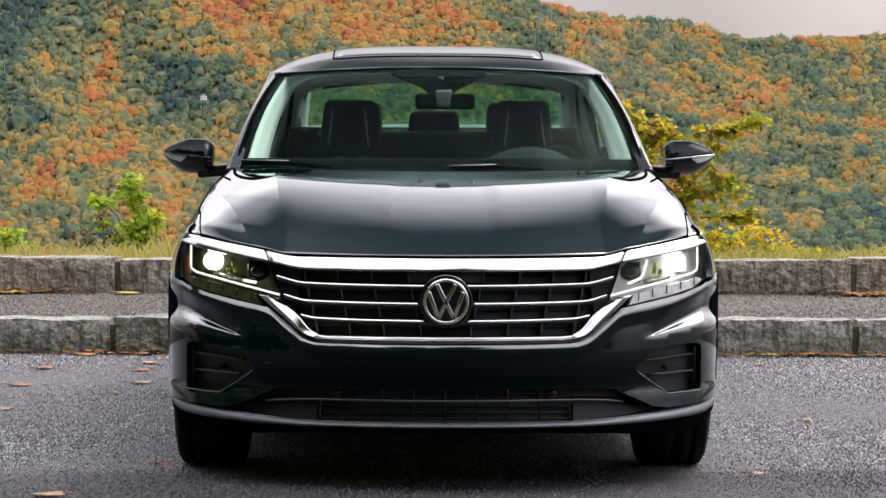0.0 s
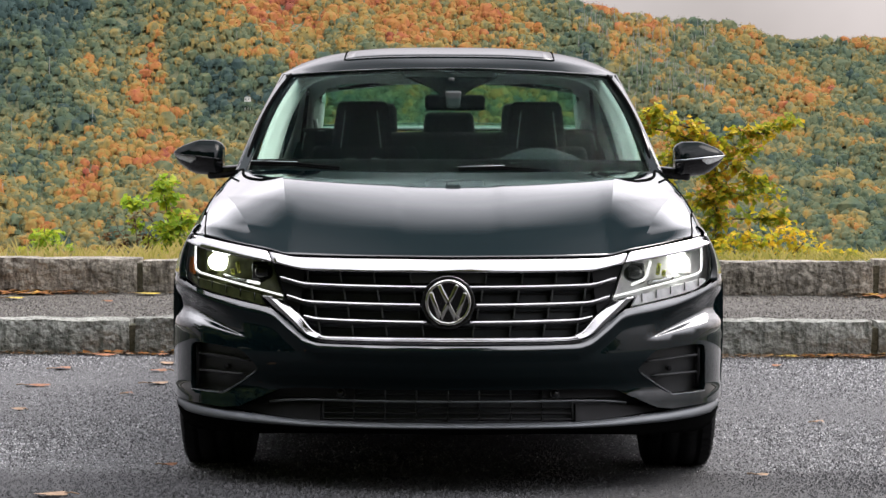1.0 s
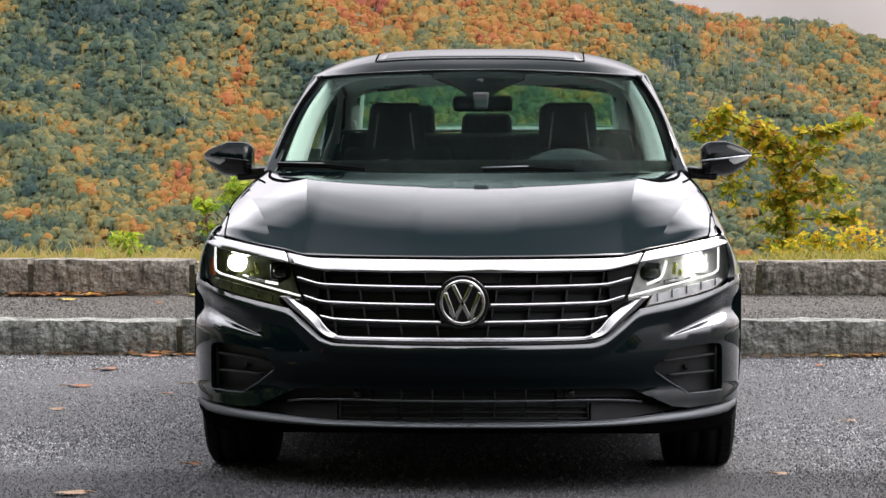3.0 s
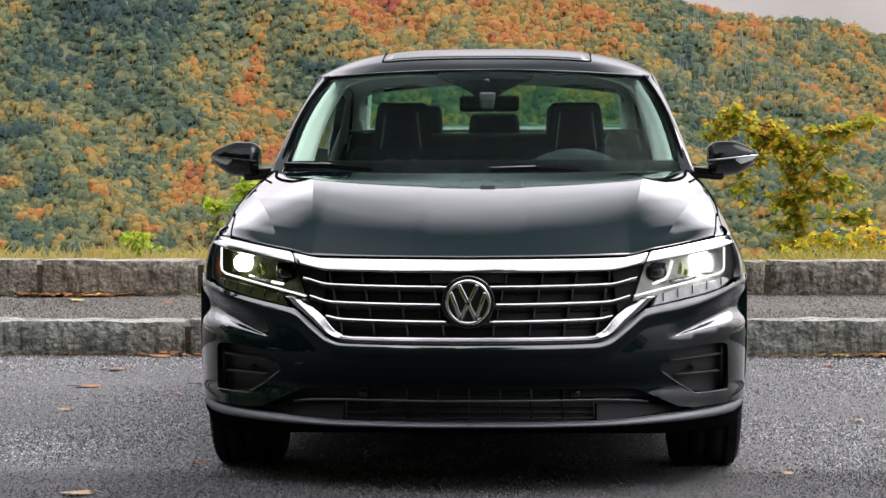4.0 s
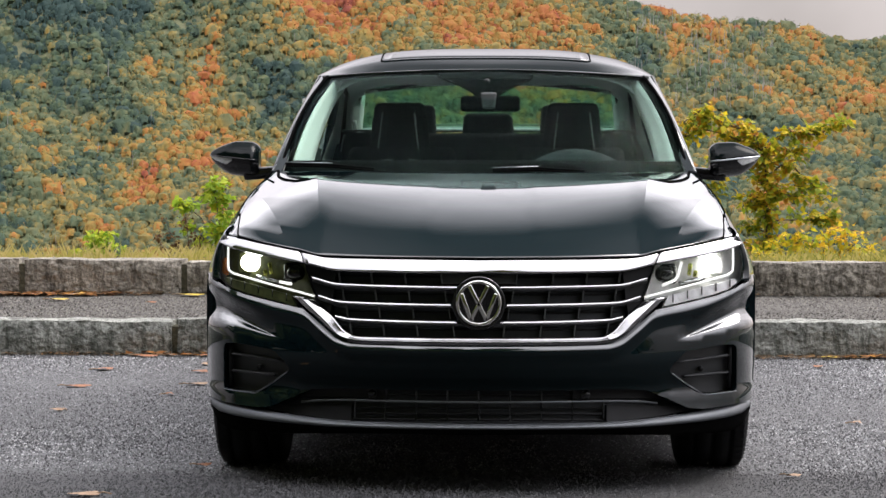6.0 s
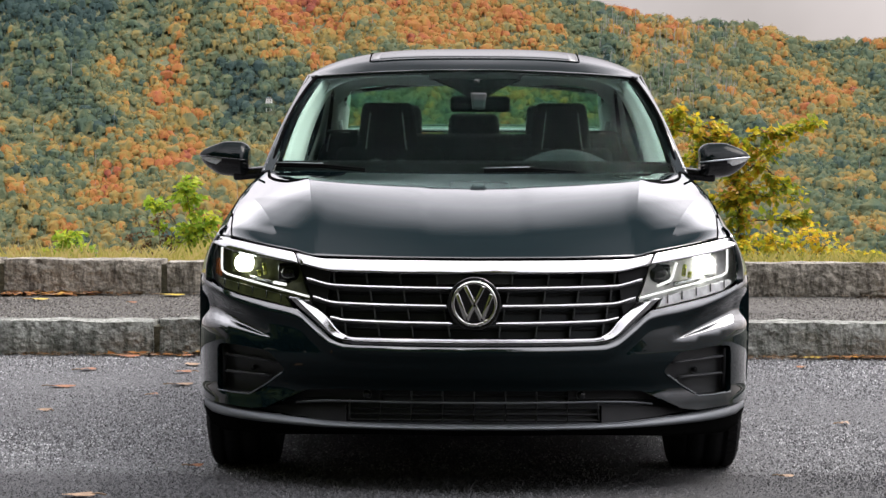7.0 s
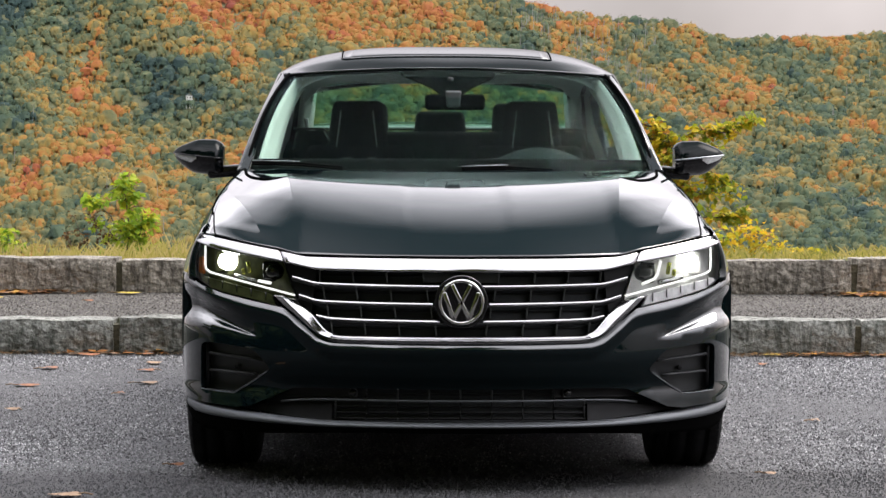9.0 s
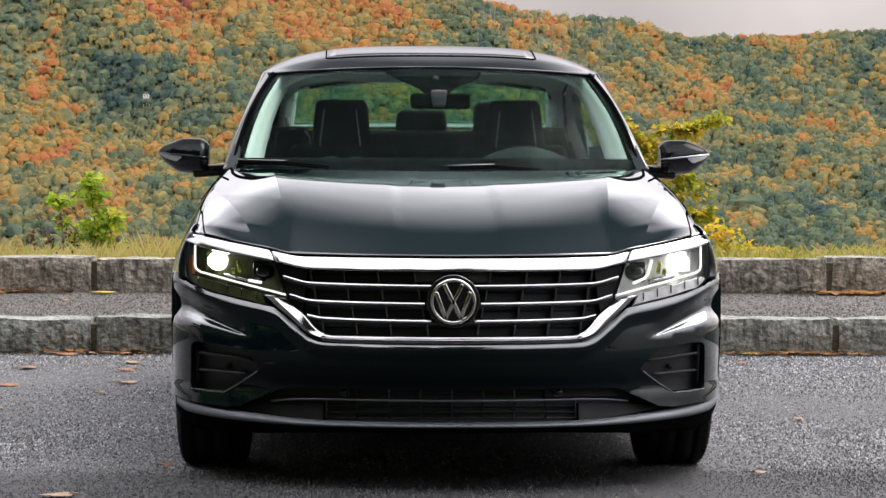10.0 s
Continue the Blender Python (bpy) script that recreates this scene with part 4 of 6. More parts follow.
tail_poly = mirrored([(0, 1.08), (0.70, 1.05), (0.80, 0.95), (0.81, 0.30), (0.60, 0.24), (0, 0.24)])
panel("rear_bumper", tail_poly, [], tail, 0.06, PAINT, car, "dark green tail and rear bumper", rim=0.05, out=(0, 1, 0))
for side in (1, -1):
    panel("tail_lamp", rounded([(side * 0.40, 0.955), (side * 0.785, 0.965), (side * 0.795, 0.83), (side * 0.44, 0.85)], 0.03), [], lambda x, z: tail(x, z, 0.012), 0.05, REDLAMP, car, "red tail lamp", rim=0.015, out=(0, 1, 0))
panel("plate_recess", rounded([(-0.27, 0.80), (0.27, 0.80), (0.25, 0.66), (-0.25, 0.66)], 0.02), [], lambda x, z: tail(x, z, 0.006), 0.06, BLACK, car, rim=0.01, out=(0, 1, 0))

# underside and bulkheads; the underside hangs low to block light beneath the car
bm = bmesh.new()
box(bm, (1.24, 4.30, 0.15), (0, 2.50, 0.225), None, 0.03, 2)
part("underbody", bm, VOID, car, "dark underside")
# unseen block, added to keep light from under the rear
bm = bmesh.new()
box(bm, (1.16, 0.50, 0.16), (0, 3.70, 0.20), None, 0.04, 2)
part("rear_light_block", bm, VOID, car)
bm = bmesh.new()
box(bm, (1.22, 0.62, 0.40), (0, 0.75, 0.50), None, 0.05, 2)
part("engine_bay", bm, VOID, car)
bm = bmesh.new()
box(bm, (1.46, 0.05, 0.66), (0, 1.42, 0.65), None, 0.01, 1)
part("bulkhead", bm, VOID, car)
bm = bmesh.new()
box(bm, (1.50, 0.05, 0.68), (0, 4.0, 0.68), None, 0.01, 1)
part("bulkhead", bm, VOID, car)

# wheels
TYRE = [(-0.1125, 0.225), (-0.1206, 0.27), (-0.1125, 0.31), (-0.1008, 0.327), (-0.0765, 0.333), (-0.0675, 0.333), (-0.0648, 0.324), (-0.0558, 0.324), (-0.0531, 0.335), (-0.009, 0.335), (-0.0063, 0.326), (0.0063, 0.326), (0.009, 0.335),
        (0.0531, 0.335), (0.0558, 0.324), (0.0648, 0.324), (0.0675, 0.333), (0.0765, 0.333), (0.1008, 0.327), (0.1125, 0.31), (0.1206, 0.27), (0.1125, 0.225)]


def wheel(at, s):
    hub = new("wheel")
    hub.parent = car
    hub.location = at
    tagged(hub, "black tyre on an alloy wheel")
    lathe("tyre", TYRE, RUBBER, hub, (0, 0, 0), n=72)
    rim = lathe("rim", [(s * 0.106, 0.226), (s * 0.101, 0.215), (s * 0.05, 0.208), (s * -0.099, 0.212), (s * -0.108, 0.226)], ALLOY, hub, (0, 0, 0), "silver alloy rim", n=48)
    for k in range(10):
        a = 2 * math.pi * k / 10
        tube("spoke", [(s * 0.085, 0.03 * math.cos(a), 0.03 * math.sin(a)), (s * 0.10, 0.12 * math.cos(a + 0.05), 0.12 * math.sin(a + 0.05)), (s * 0.103, 0.215 * math.cos(a), 0.215 * math.sin(a))], lambda t: 0.020 - 0.005 * t, ALLOY, rim, n=6)
    lathe("hub_cap", [(s * 0.07, 0.05), (s * 0.105, 0.045), (s * 0.110, 0.03), (s * 0.112, 0.001)], GLOSSBLACK, rim, (0, 0, 0), n=24)
    lathe("brake_disc", [(s * 0.0, 0.15), (s * 0.02, 0.15), (s * 0.02, 0.05)], ALLOY, hub, (0, 0, 0), n=32)
    # tread blocks across the shoulders
    verts, faces = [], []
    for k in range(60):
        for e in (1, -1):
            a0 = 2 * math.pi * (k + 0.12) / 60
            a1 = 2 * math.pi * (k + 0.80) / 60
            i = len(verts)
            for a in (a0, a1):
                for x, r in ((0.072, 0.3375), (0.102, 0.331), (0.1135, 0.312)):
                    verts.append((e * x, r * math.cos(a), r * math.sin(a)))
            faces += [(i, i + 1, i + 4, i + 3), (i + 1, i + 2, i + 5, i + 4)]
    tagged(put("tread", mesh_of("tread", verts, faces, True), RUBBER, hub), kind="stuff")


for s in (1, -1):
    wheel((s * 0.775, WHEELS[0][0], WHEELS[0][1]), s)
    wheel((s * 0.775, WHEELS[1][0], WHEELS[1][1]), s)
tube("axle", [(-0.7, WHEELS[0][0], 0.33), (0.7, WHEELS[0][0], 0.33)], 0.04, VOID, car)

# door mirrors
mir_top = pchip([0, 0.06, 0.2, 0.45, 0.75, 0.92, 1.0], [1.092, 1.108, 1.119, 1.120, 1.103, 1.087, 1.074])
mir_mid = pchip([0, 1.0], [1.046, 1.066])
mir_low = pchip([0, 0.3, 0.55, 0.8, 0.93, 1.0], [0.984, 0.987, 0.992, 1.018, 1.042, 1.062])
for side in (1, -1):
    s = side
    mirror = new("door_mirror")
    mirror.parent = car
    tagged(mirror, "dark door mirror with a clear indicator")

    def shell(zt, zb, u, v, s=s):
        x = 0.846 + 0.192 * u
        w = math.pi * v
        a, b = zt(u), zb(u)
        dep = (0.035 + 0.085 * math.sqrt(max(0.0, 1 - (0.02 + 0.98 * u) ** 3)))
        y = 1.80 - dep * math.sin(w) ** 0.8 - 0.05 * (1 - u) * 0
        return (s * x, y, lerp_(b, a, 0.5 - 0.5 * math.cos(w)))

    def cap_shape(u, v):
        x = 0.846 + 0.192 * u
        w = v * math.pi * 0.5
        b, a = mir_mid(u), mir_top(u)
        r = min(1.0, 0.25 + 2.2 * math.sqrt(u)) if u < 0.14 else 1.0
        dep = 0.13 * math.sqrt(max(0.0, 1 - u ** 2.4)) * (0.72 + 0.28 * smooth(u / 0.12)) + 0.012
        return (s * x, 1.83 - dep * math.cos(w) ** 0.75, b + (a - b) * math.sin(w))

    def low_shape(u, v):
        x = 0.846 + 0.192 * u
        w = v * math.pi * 0.5
        a, b = mir_mid(u), mir_low(u)
        dep = 0.122 * math.sqrt(max(0.0, 1 - u ** 2.4)) * (0.72 + 0.28 * smooth(u / 0.12)) + 0.012
        return (s * x, 1.83 - dep * math.cos(w) ** 0.6, a + (b - a) * math.sin(w))
    sheet("cap", cap_shape, span(0, 1, 24), span(0, 1, 14), CAPPAINT, mirror, "gloss dark green mirror cap")
    sheet("lower_shell", low_shape, span(0, 1, 24), span(0, 1, 12), GLOSSBLACK, mirror, "black mirror underside")
    put("inner_cheek", mesh_of("inner_cheek", [cap_shape(0, v) for v in span(0, 1, 10)] + [low_shape(0, v) for v in span(1, 0, 10)], [tuple(range(20))], True), GLOSSBLACK, mirror)
    sheet("mirror_back", lambda u, v: (s * (0.846 + 0.192 * u), 1.832, lerp_(mir_low(u), mir_top(u), v)), span(0, 1, 14), span(0, 1, 4), BLACK, mirror)
    sheet("mirror_glass", lambda u, v: (s * (0.862 + 0.155 * u), 1.835, lerp_(mir_low(u * 0.85 + 0.06) + 0.012, mir_top(u * 0.85 + 0.06) - 0.012, v)), span(0, 1, 8), span(0, 1, 3), material("mirror_silver", (0.9, 0.9, 0.9), 0.02, 1.0), mirror)

    def blink(u, v):
        q = 0.52 + 0.47 * u
        p = low_shape(q, 0.03 + (0.08 + 0.17 * smooth(u * 4) * smooth((1.05 - u) * 3)) * v)
        return (p[0], p[1] - 0.003, p[2])
    sheet("indicator", blink, span(0, 1, 16), span(0, 1, 5), INDICATOR, mirror, "clear silvery indicator strip")
    # silver on the right, black on the left: a highlight put into the colour
    tube("seam", [(cap_shape(u, 0.0)[0], cap_shape(u, 0.0)[1] - 0.001, cap_shape(u, 0.0)[2]) for u in span(0, 0.99, 16)], 0.003, SATIN if s > 0 else GLOSSBLACK, mirror, n=5)
    bm = bmesh.new()
    box(bm, (0.15, 0.08, 0.045), (s * 0.832, 1.79, 1.0), Matrix.Rotation(radians(s * 5), 4, "Y"), 0.014, 3)
    part("arm", bm, GLOSSBLACK, mirror)

# wipers
for pts in (((0.035, 1.004), (0.20, 1.009), (0.365, 0.999)), ((-0.725, 1.024), (-0.55, 1.020), (-0.395, 1.006))):
    arm = tube("wiper", [(x, 1.335 + 0.34 * x * x, z + 0.010) for x, z in pts], lambda t: 0.0085 - 0.004 * abs(t - 0.4), MATT, car, "black wiper arm and blade", n=8, flat=0.6)
    tube("blade", [(x, 1.328 + 0.34 * x * x, z + 0.002) for x, z in pts], 0.004, VOID, arm, n=6)
    # a silver line stands for the highlight along the wiper's top
    tube("edge", [(x, 1.332 + 0.34 * x * x, z + 0.0155) for x, z in pts[:2]], 0.0012, SATIN, arm, "bright line set in as the wiper's highlight", n=5)

# ---- cabin ----
dash_z = pchip([1.38, 1.55, 1.85, 2.0, 2.08], [0.985, 1.000, 1.020, 0.995, 0.90])
sheet("dashboard", lambda u, v: (u * (0.70 - 0.02 * v), 1.40 + 0.68 * v + 0.10 * u * u * (1 - v), dash_z(1.40 + 0.68 * v) - 0.01 * abs(u) ** 3), span(-1, 1, 25), span(0, 1, 14), DASH, car, "black dashboard", thick=0.02)
sheet("binnacle", lambda u, v: (0.345 + u * 0.22, 1.76 + 0.22 * v, 1.000 + 0.094 * math.cos(u * math.pi / 2) ** 0.75 * smooth(v * 1.6 + 0.12)), span(-1, 1, 25), span(0, 1, 10), HOODTOP, car, "grey instrument hood", thick=0.012)
SW = Vector((0.345, 2.02, 0.885))
swm = Matrix.Translation(SW) @ Matrix.Rotation(radians(-64), 4, "X")
steer = tube("steering_wheel", [swm @ Vector((0.190 * math.cos(a), 0.190 * math.sin(a), 0)) for a in span(0, 2 * math.pi, 41)], 0.0165, DASH, car, "dark steering wheel", n=10)
bm = bmesh.new()
box(bm, (0.16, 0.11, 0.05), (0, 0, 0), None, 0.02, 3)
bmesh.ops.transform(bm, matrix=swm, verts=bm.verts)
part("steering_hub", bm, DASH, steer)
for a in (0, math.pi, -math.pi / 2):
    tube("spoke", [swm @ Vector((0.05 * math.cos(a), 0.05 * math.sin(a), 0)), swm @ Vector((0.18 * math.cos(a), 0.18 * math.sin(a), 0))], 0.013, DASH, steer)


def cushion(name, w0, w1, d, h, at, lean, mat, parent, label="", seg=4, soft_=0.045):
    """A padded block, w0 wide at the bottom and w1 at the top, leaning back."""
    bm = bmesh.new()
    g = box(bm, (w0, d, h), (0, 0, 0), None, soft_, seg)
    for v in bm.verts:
        t = (v.co.z + h / 2) / h
        v.co.x *= 1 + (w1 / w0 - 1) * t
        v.co.y += 0.02 * math.sin(math.pi * t)
    bmesh.ops.transform(bm, matrix=Matrix.Translation(at) @ Matrix.Rotation(radians(-lean), 4, "X"), verts=bm.verts)
    return part(name, bm, mat, parent, label)


for s in (1, -1):
    seat = new("front_seat")
    seat.parent = car
    tagged(seat, "black cloth front seat with a headrest")
    cx = s * 0.345
    cushion("backrest", 0.50, 0.44, 0.14, 0.62, (cx, 2.62, 0.80), 14, CLOTH, seat)
    cushion("seat", 0.50, 0.50, 0.50, 0.16, (cx, 2.32, 0.48), -6, CLOTH, seat)
    cushion("headrest", 0.262, 0.205, 0.11, 0.235, (cx + s * 0.010, 2.70, 1.172), 8, CLOTH, seat, "black headrest", seg=5, soft_=0.035)
    for e in (1, -1):
        tube("post", [(cx + e * 0.06, 2.68, 1.0), (cx + e * 0.055, 2.70, 1.12)], 0.007, ALLOY, seat)
        tube("seam", [(cx + e * (0.085 - 0.02 * t) + s * 0.014, 2.632 + 0.024 * t, 1.08 + 0.17 * t) for t in span(0, 1, 6)], 0.0026, SEAM, seat, "pale seam", n=5)
        tube("shoulder_seam", [(cx + e * (0.03 + 0.20 * t), 2.548, 1.056 - 0.07 * t ** 2.2) for t in span(0, 1, 8)], 0.0028, SEAM, seat, n=5)
rear_bench = new("rear_bench")
rear_bench.parent = car
tagged(rear_bench, "black cloth rear bench with three headrests")
cushion("backrest", 1.26, 1.22, 0.16, 0.66, (0, 3.62, 0.852), 14, CLOTH, rear_bench)
cushion("seat", 1.26, 1.26, 0.50, 0.16, (0, 3.28, 0.48), -6, CLOTH, rear_bench)
cushion("headrest", 0.255, 0.215, 0.10, 0.20, (0, 3.70, 1.172), 8, CLOTH, rear_bench, "low centre headrest", soft_=0.035)
for s in (1, -1):
    cushion("headrest", 0.25, 0.235, 0.10, 0.17, (s * 0.355, 3.70, 1.224), 8, CLOTH, rear_bench, soft_=0.035)
    cushion("bolster", 0.17, 0.15, 0.13, 0.36, (s * 0.575, 3.62, 1.015), 12, CLOTH, rear_bench, "raised outer bolster", soft_=0.04)
    tube("bolster_piping", [(s * x, 3.60, z) for x, z in ((0.49, 1.02), (0.497, 1.15), (0.515, 1.178), (0.575, 1.186), (0.64, 1.172), (0.655, 1.10))], 0.004, SEAM, rear_bench, "pale piping", n=5)
    tube("piping", [(s * 0.43, 3.56, z) for z in (0.9, 1.15)], 0.003, SEAM, rear_bench, n=5)
    tube("belt", [(s * 0.60, 3.68, 1.24), (s * 0.575, 3.66, 1.08), (s * 0.55, 3.60, 0.9)], 0.011, SEAM, rear_bench, n=6, flat=0.2)
sheet("parcel_shelf", lambda u, v: (u * 0.66, 3.74 + 0.46 * v, 1.200 + 0.016 * v + 0.012 * v * (1 - u * u)), span(-1, 1, 13), span(0, 1, 6), STALK, car, "dark grey parcel shelf", thick=0.01)
tube("shelf_edge", [(0.60 * u, 4.17, 1.222 + 0.012 * (1 - u * u)) for u in span(-1, 1, 15)], 0.004, LINER, car, "pale edge of the parcel shelf", n=6)
sheet("cabin_floor", lambda u, v: (u * 0.66, 1.45 + 2.5 * v, 0.32), span(-1, 1, 5), span(0, 1, 5), CLOTH, car, thick=0.01)
sheet("headliner", lambda u, v: (u * 0.61, 2.10 + 1.50 * v + 0.10 * u * u * (1 - v), roof_z(2.10 + 1.5 * v) - 0.028 - 0.09 * abs(u) ** 8), span(-1, 1, 31), span(0, 1, 16), LINER, car, "pale grey headliner", thick=0.006)
for s in (1, -1):
    def trim_a(u, v, s=s):
        a = Vector(screen_at(0.955, 0.03 + 0.95 * v, -0.014))
        p = a + Vector((-0.065 + 0.02 * v, 0.14, -0.01)) * u
        return (s * p.x, p.y, p.z)
    sheet("pillar_trim", trim_a, span(0, 1, 4), span(0, 1, 14), TRIM, car, "pale inner pillar trim", thick=0.004)
    sheet("pillar_trim", lambda u, v, s=s: (s * (upper(2.46, lerp_(1.02, 1.385, v)) - 0.035), 2.40 + 0.12 * u, lerp_(1.02, 1.385, v)), span(0, 1, 3), span(0, 1, 8), LINER, car, thick=0.01)
    sheet("pillar_trim", lambda u, v, s=s: (s * (lerp_(0.655, 0.60, u) - 0.04 * v), lerp_(3.50, 3.72, u) + 0.30 * (1 - v), lerp_(1.10, 1.36, v)), span(0, 1, 4), span(0, 1, 8), LINER, car, thick=0.01)
    sheet("door_card", lambda u, v, s=s: (s * (flank(lerp_(1.6, 3.6, u), 0.9) - 0.12), lerp_(1.6, 3.6, u), lerp_(0.35, 1.03 + 0.08 * smooth(u * 1.6), v)), span(0, 1, 9), span(0, 1, 5), DASH, car, "black door lining", thick=0.01)
    # added dark sheet that hides the rear pillar's bright inner side
    sheet("pillar_glare_cover", lambda u, v, s=s: (s * lerp_(0.60, 0.73, u), 3.90 + 0.05 * u, lerp_(0.93, 1.14, v)), span(0, 1, 4), span(0, 1, 4), DASH, car, thick=0.01)
    tube("grab_handle", [(s * 0.585, y, 1.365 - 0.03 * math.sin(math.pi * t)) for t, y in ((k / 7, 2.25 + 0.22 * k / 7) for k in range(8))], 0.010, LINER, car)
# inner mirror and its stalk
inner = new("rear_view_mirror")
inner.parent = car
tagged(inner, "black rear-view mirror on a pale stalk")
bm = bmesh.new()
box(bm, (0.226, 0.035, 0.060), (0.022, 1.86, 1.264), None, 0.018, 4)
part("mirror_body", bm, MATT, inner)
bm = bmesh.new()
g = box(bm, (0.050, 0.03, 0.062), (0, 0, 0), None, 0.010, 3)
for v in g:
    v.co.x *= 1 + 9.0 * max(0.0, v.co.z)
bmesh.ops.translate(bm, vec=(0.016, 1.832, 1.275), verts=bm.verts)
part("stalk", bm, STALK, inner, "grey plastic stalk")

# ---- ground ----
slope = pchip([-200, 1.6, 3.7, 5.35, 60], [0.0, 0.0, 0.027, 0.075, 0.075])


def asphalt(name, dark, pale, scale, rough, wear, strip=0.0):
    """Worn asphalt: stones of different grey in black binder, with broad drifts of wear."""
    m = material(name, dark, rough, spec=0.2)
    nt = m.node_tree
    b = nt.nodes["Principled BSDF"]
    geo = nt.nodes.new("ShaderNodeNewGeometry")
    cell = nt.nodes.new("ShaderNodeTexVoronoi")
    cell.inputs["Scale"].default_value = scale
    nt.links.new(geo.outputs["Position"], cell.inputs["Vector"])
    grey = nt.nodes.new("ShaderNodeSeparateXYZ")
    nt.links.new(cell.outputs["Color"], grey.inputs[0])
    pw = nt.nodes.new("ShaderNodeMath")
    pw.operation, pw.inputs[1].default_value = "POWER", 1.6
    nt.links.new(grey.outputs["X"], pw.inputs[0])
    drift = nt.nodes.new("ShaderNodeTexNoise")
    drift.inputs["Scale"].default_value, drift.inputs["Detail"].default_value = wear, 6
    nt.links.new(geo.outputs["Position"], drift.inputs["Vector"])
    dr = nt.nodes.new("ShaderNodeMapRange")
    dr.inputs["From Min"].default_value, dr.inputs["From Max"].default_value = 0.3, 0.7
    dr.inputs["To Min"].default_value, dr.inputs["To Max"].default_value = 0.7, 1.25
    nt.links.new(drift.outputs["Fac"], dr.inputs["Value"])
    mul = nt.nodes.new("ShaderNodeMath")
    mul.operation = "MULTIPLY"
    nt.links.new(pw.outputs[0], mul.inputs[0])
    nt.links.new(dr.outputs[0], mul.inputs[1])
    mix = nt.nodes.new("ShaderNodeMix")
    mix.data_type = "RGBA"
    mix.inputs["A"].default_value, mix.inputs["B"].default_value = (*dark, 1), (*pale, 1)
    nt.links.new(mul.outputs[0], mix.inputs["Factor"])
    nt.links.new(mix.outputs["Result"], b.inputs["Base Color"])
    if strip:
        # ragged darker strip, with the shade at the car's front put into its colour
        spot = nt.nodes.new("ShaderNodeSeparateXYZ")
        nt.links.new(geo.outputs["Position"], spot.inputs[0])
        rag = nt.nodes.new("ShaderNodeMath")
        rag.operation, rag.inputs[1].default_value = "MULTIPLY_ADD", 0.5
        nt.links.new(drift.outputs["Fac"], rag.inputs[0])
        nt.links.new(spot.outputs["Y"], rag.inputs[2])
        edge = nt.nodes.new("ShaderNodeMapRange")
        edge.inputs["From Min"].default_value, edge.inputs["From Max"].default_value = strip + 0.13, strip + 0.40
        edge.inputs["To Min"].default_value = 0.5
        nt.links.new(rag.outputs[0], edge.inputs["Value"])
        sc = nt.nodes.new("ShaderNodeVectorMath")
        sc.operation = "SCALE"
        nt.links.new(mix.outputs["Result"], sc.inputs[0])
        nt.links.new(edge.outputs[0], sc.inputs["Scale"])
        nt.links.new(sc.outputs[0], b.inputs["Base Color"])
    bp = nt.nodes.new("ShaderNodeBump")
    bp.inputs["Distance"].default_value = 0.004
    bp.invert = True
    nt.links.new(cell.outputs["Distance"], bp.inputs["Height"])
    nt.links.new(bp.outputs[0], b.inputs["Normal"])
    return m


ASPHALT = asphalt("asphalt", (0.026, 0.026, 0.028), (0.165, 0.165, 0.168), 130, 0.62, 0.6, 0.55)
xs = [-60, -30, -14] + span(-8, 8, 41) + [14, 30, 60]
ys = [-60, -30, -14] + span(-9, 5.4, 37)
road = sheet("road", lambda x, y: (x, y, slope(y) + 0.004 * noise.noise((x * 0.8, y * 0.8, 0))), xs, ys, ASPHALT, None)
tagged(road, "grey coarse asphalt car park, damp and speckled", "road", kind="structure")
PATH_ASPHALT = asphalt("path_asphalt", (0.036, 0.033, 0.029), (0.155, 0.143, 0.126), 60, 0.8, 0.8)
path_z = pchip([5.5, 7.3], [0.244, 0.318])
path = sheet("pavement", lambda x, y: (x, y, path_z(y) + 0.006 * noise.noise((x * 0.7, y * 0.7, 3))), [-60, -30, -14] + span(-8, 8, 41) + [14, 30, 60], span(5.58, 7.25, 7), PATH_ASPHALT, None)
tagged(path, "worn grey asphalt path between kerb and wall", "pavement", kind="structure")


def stone_mat(name, color, dark, streak, lo):
    """Rough grey stone with stains that run down it, lichen and grit."""
    m = material(name, color, 0.9, grain=(60, 0.5), spots=(6.0, 0.35), bump=0.045, bump_scale=22, vary=0.16)
    nt = m.node_tree
    b = nt.nodes["Principled BSDF"]
    src = b.inputs["Base Color"].links[0].from_socket
    tc = nt.nodes.new("ShaderNodeTexCoord")
    mp = nt.nodes.new("ShaderNodeMapping")
    mp.inputs["Scale"].default_value = (24, 24, 5)
    nt.links.new(tc.outputs["Object"], mp.inputs["Vector"])
    n = nt.nodes.new("ShaderNodeTexNoise")
    n.inputs["Scale"].default_value, n.inputs["Detail"].default_value, n.inputs["Roughness"].default_value = 1.0, 5, 0.65
    nt.links.new(mp.outputs[0], n.inputs["Vector"])
    r = nt.nodes.new("ShaderNodeMapRange")
    r.inputs["From Min"].default_value, r.inputs["From Max"].default_value = lo, lo + 0.19
    r.inputs["To Max"].default_value = streak
    nt.links.new(n.outputs["Fac"], r.inputs["Value"])
    mix = nt.nodes.new("ShaderNodeMix")
    mix.data_type = "RGBA"
    nt.links.new(r.outputs[0], mix.inputs["Factor"])
    nt.links.new(src, mix.inputs["A"])
    mix.inputs["B"].default_value = (*dark, 1)
    nt.links.new(mix.outputs["Result"], b.inputs["Base Color"])
    return m


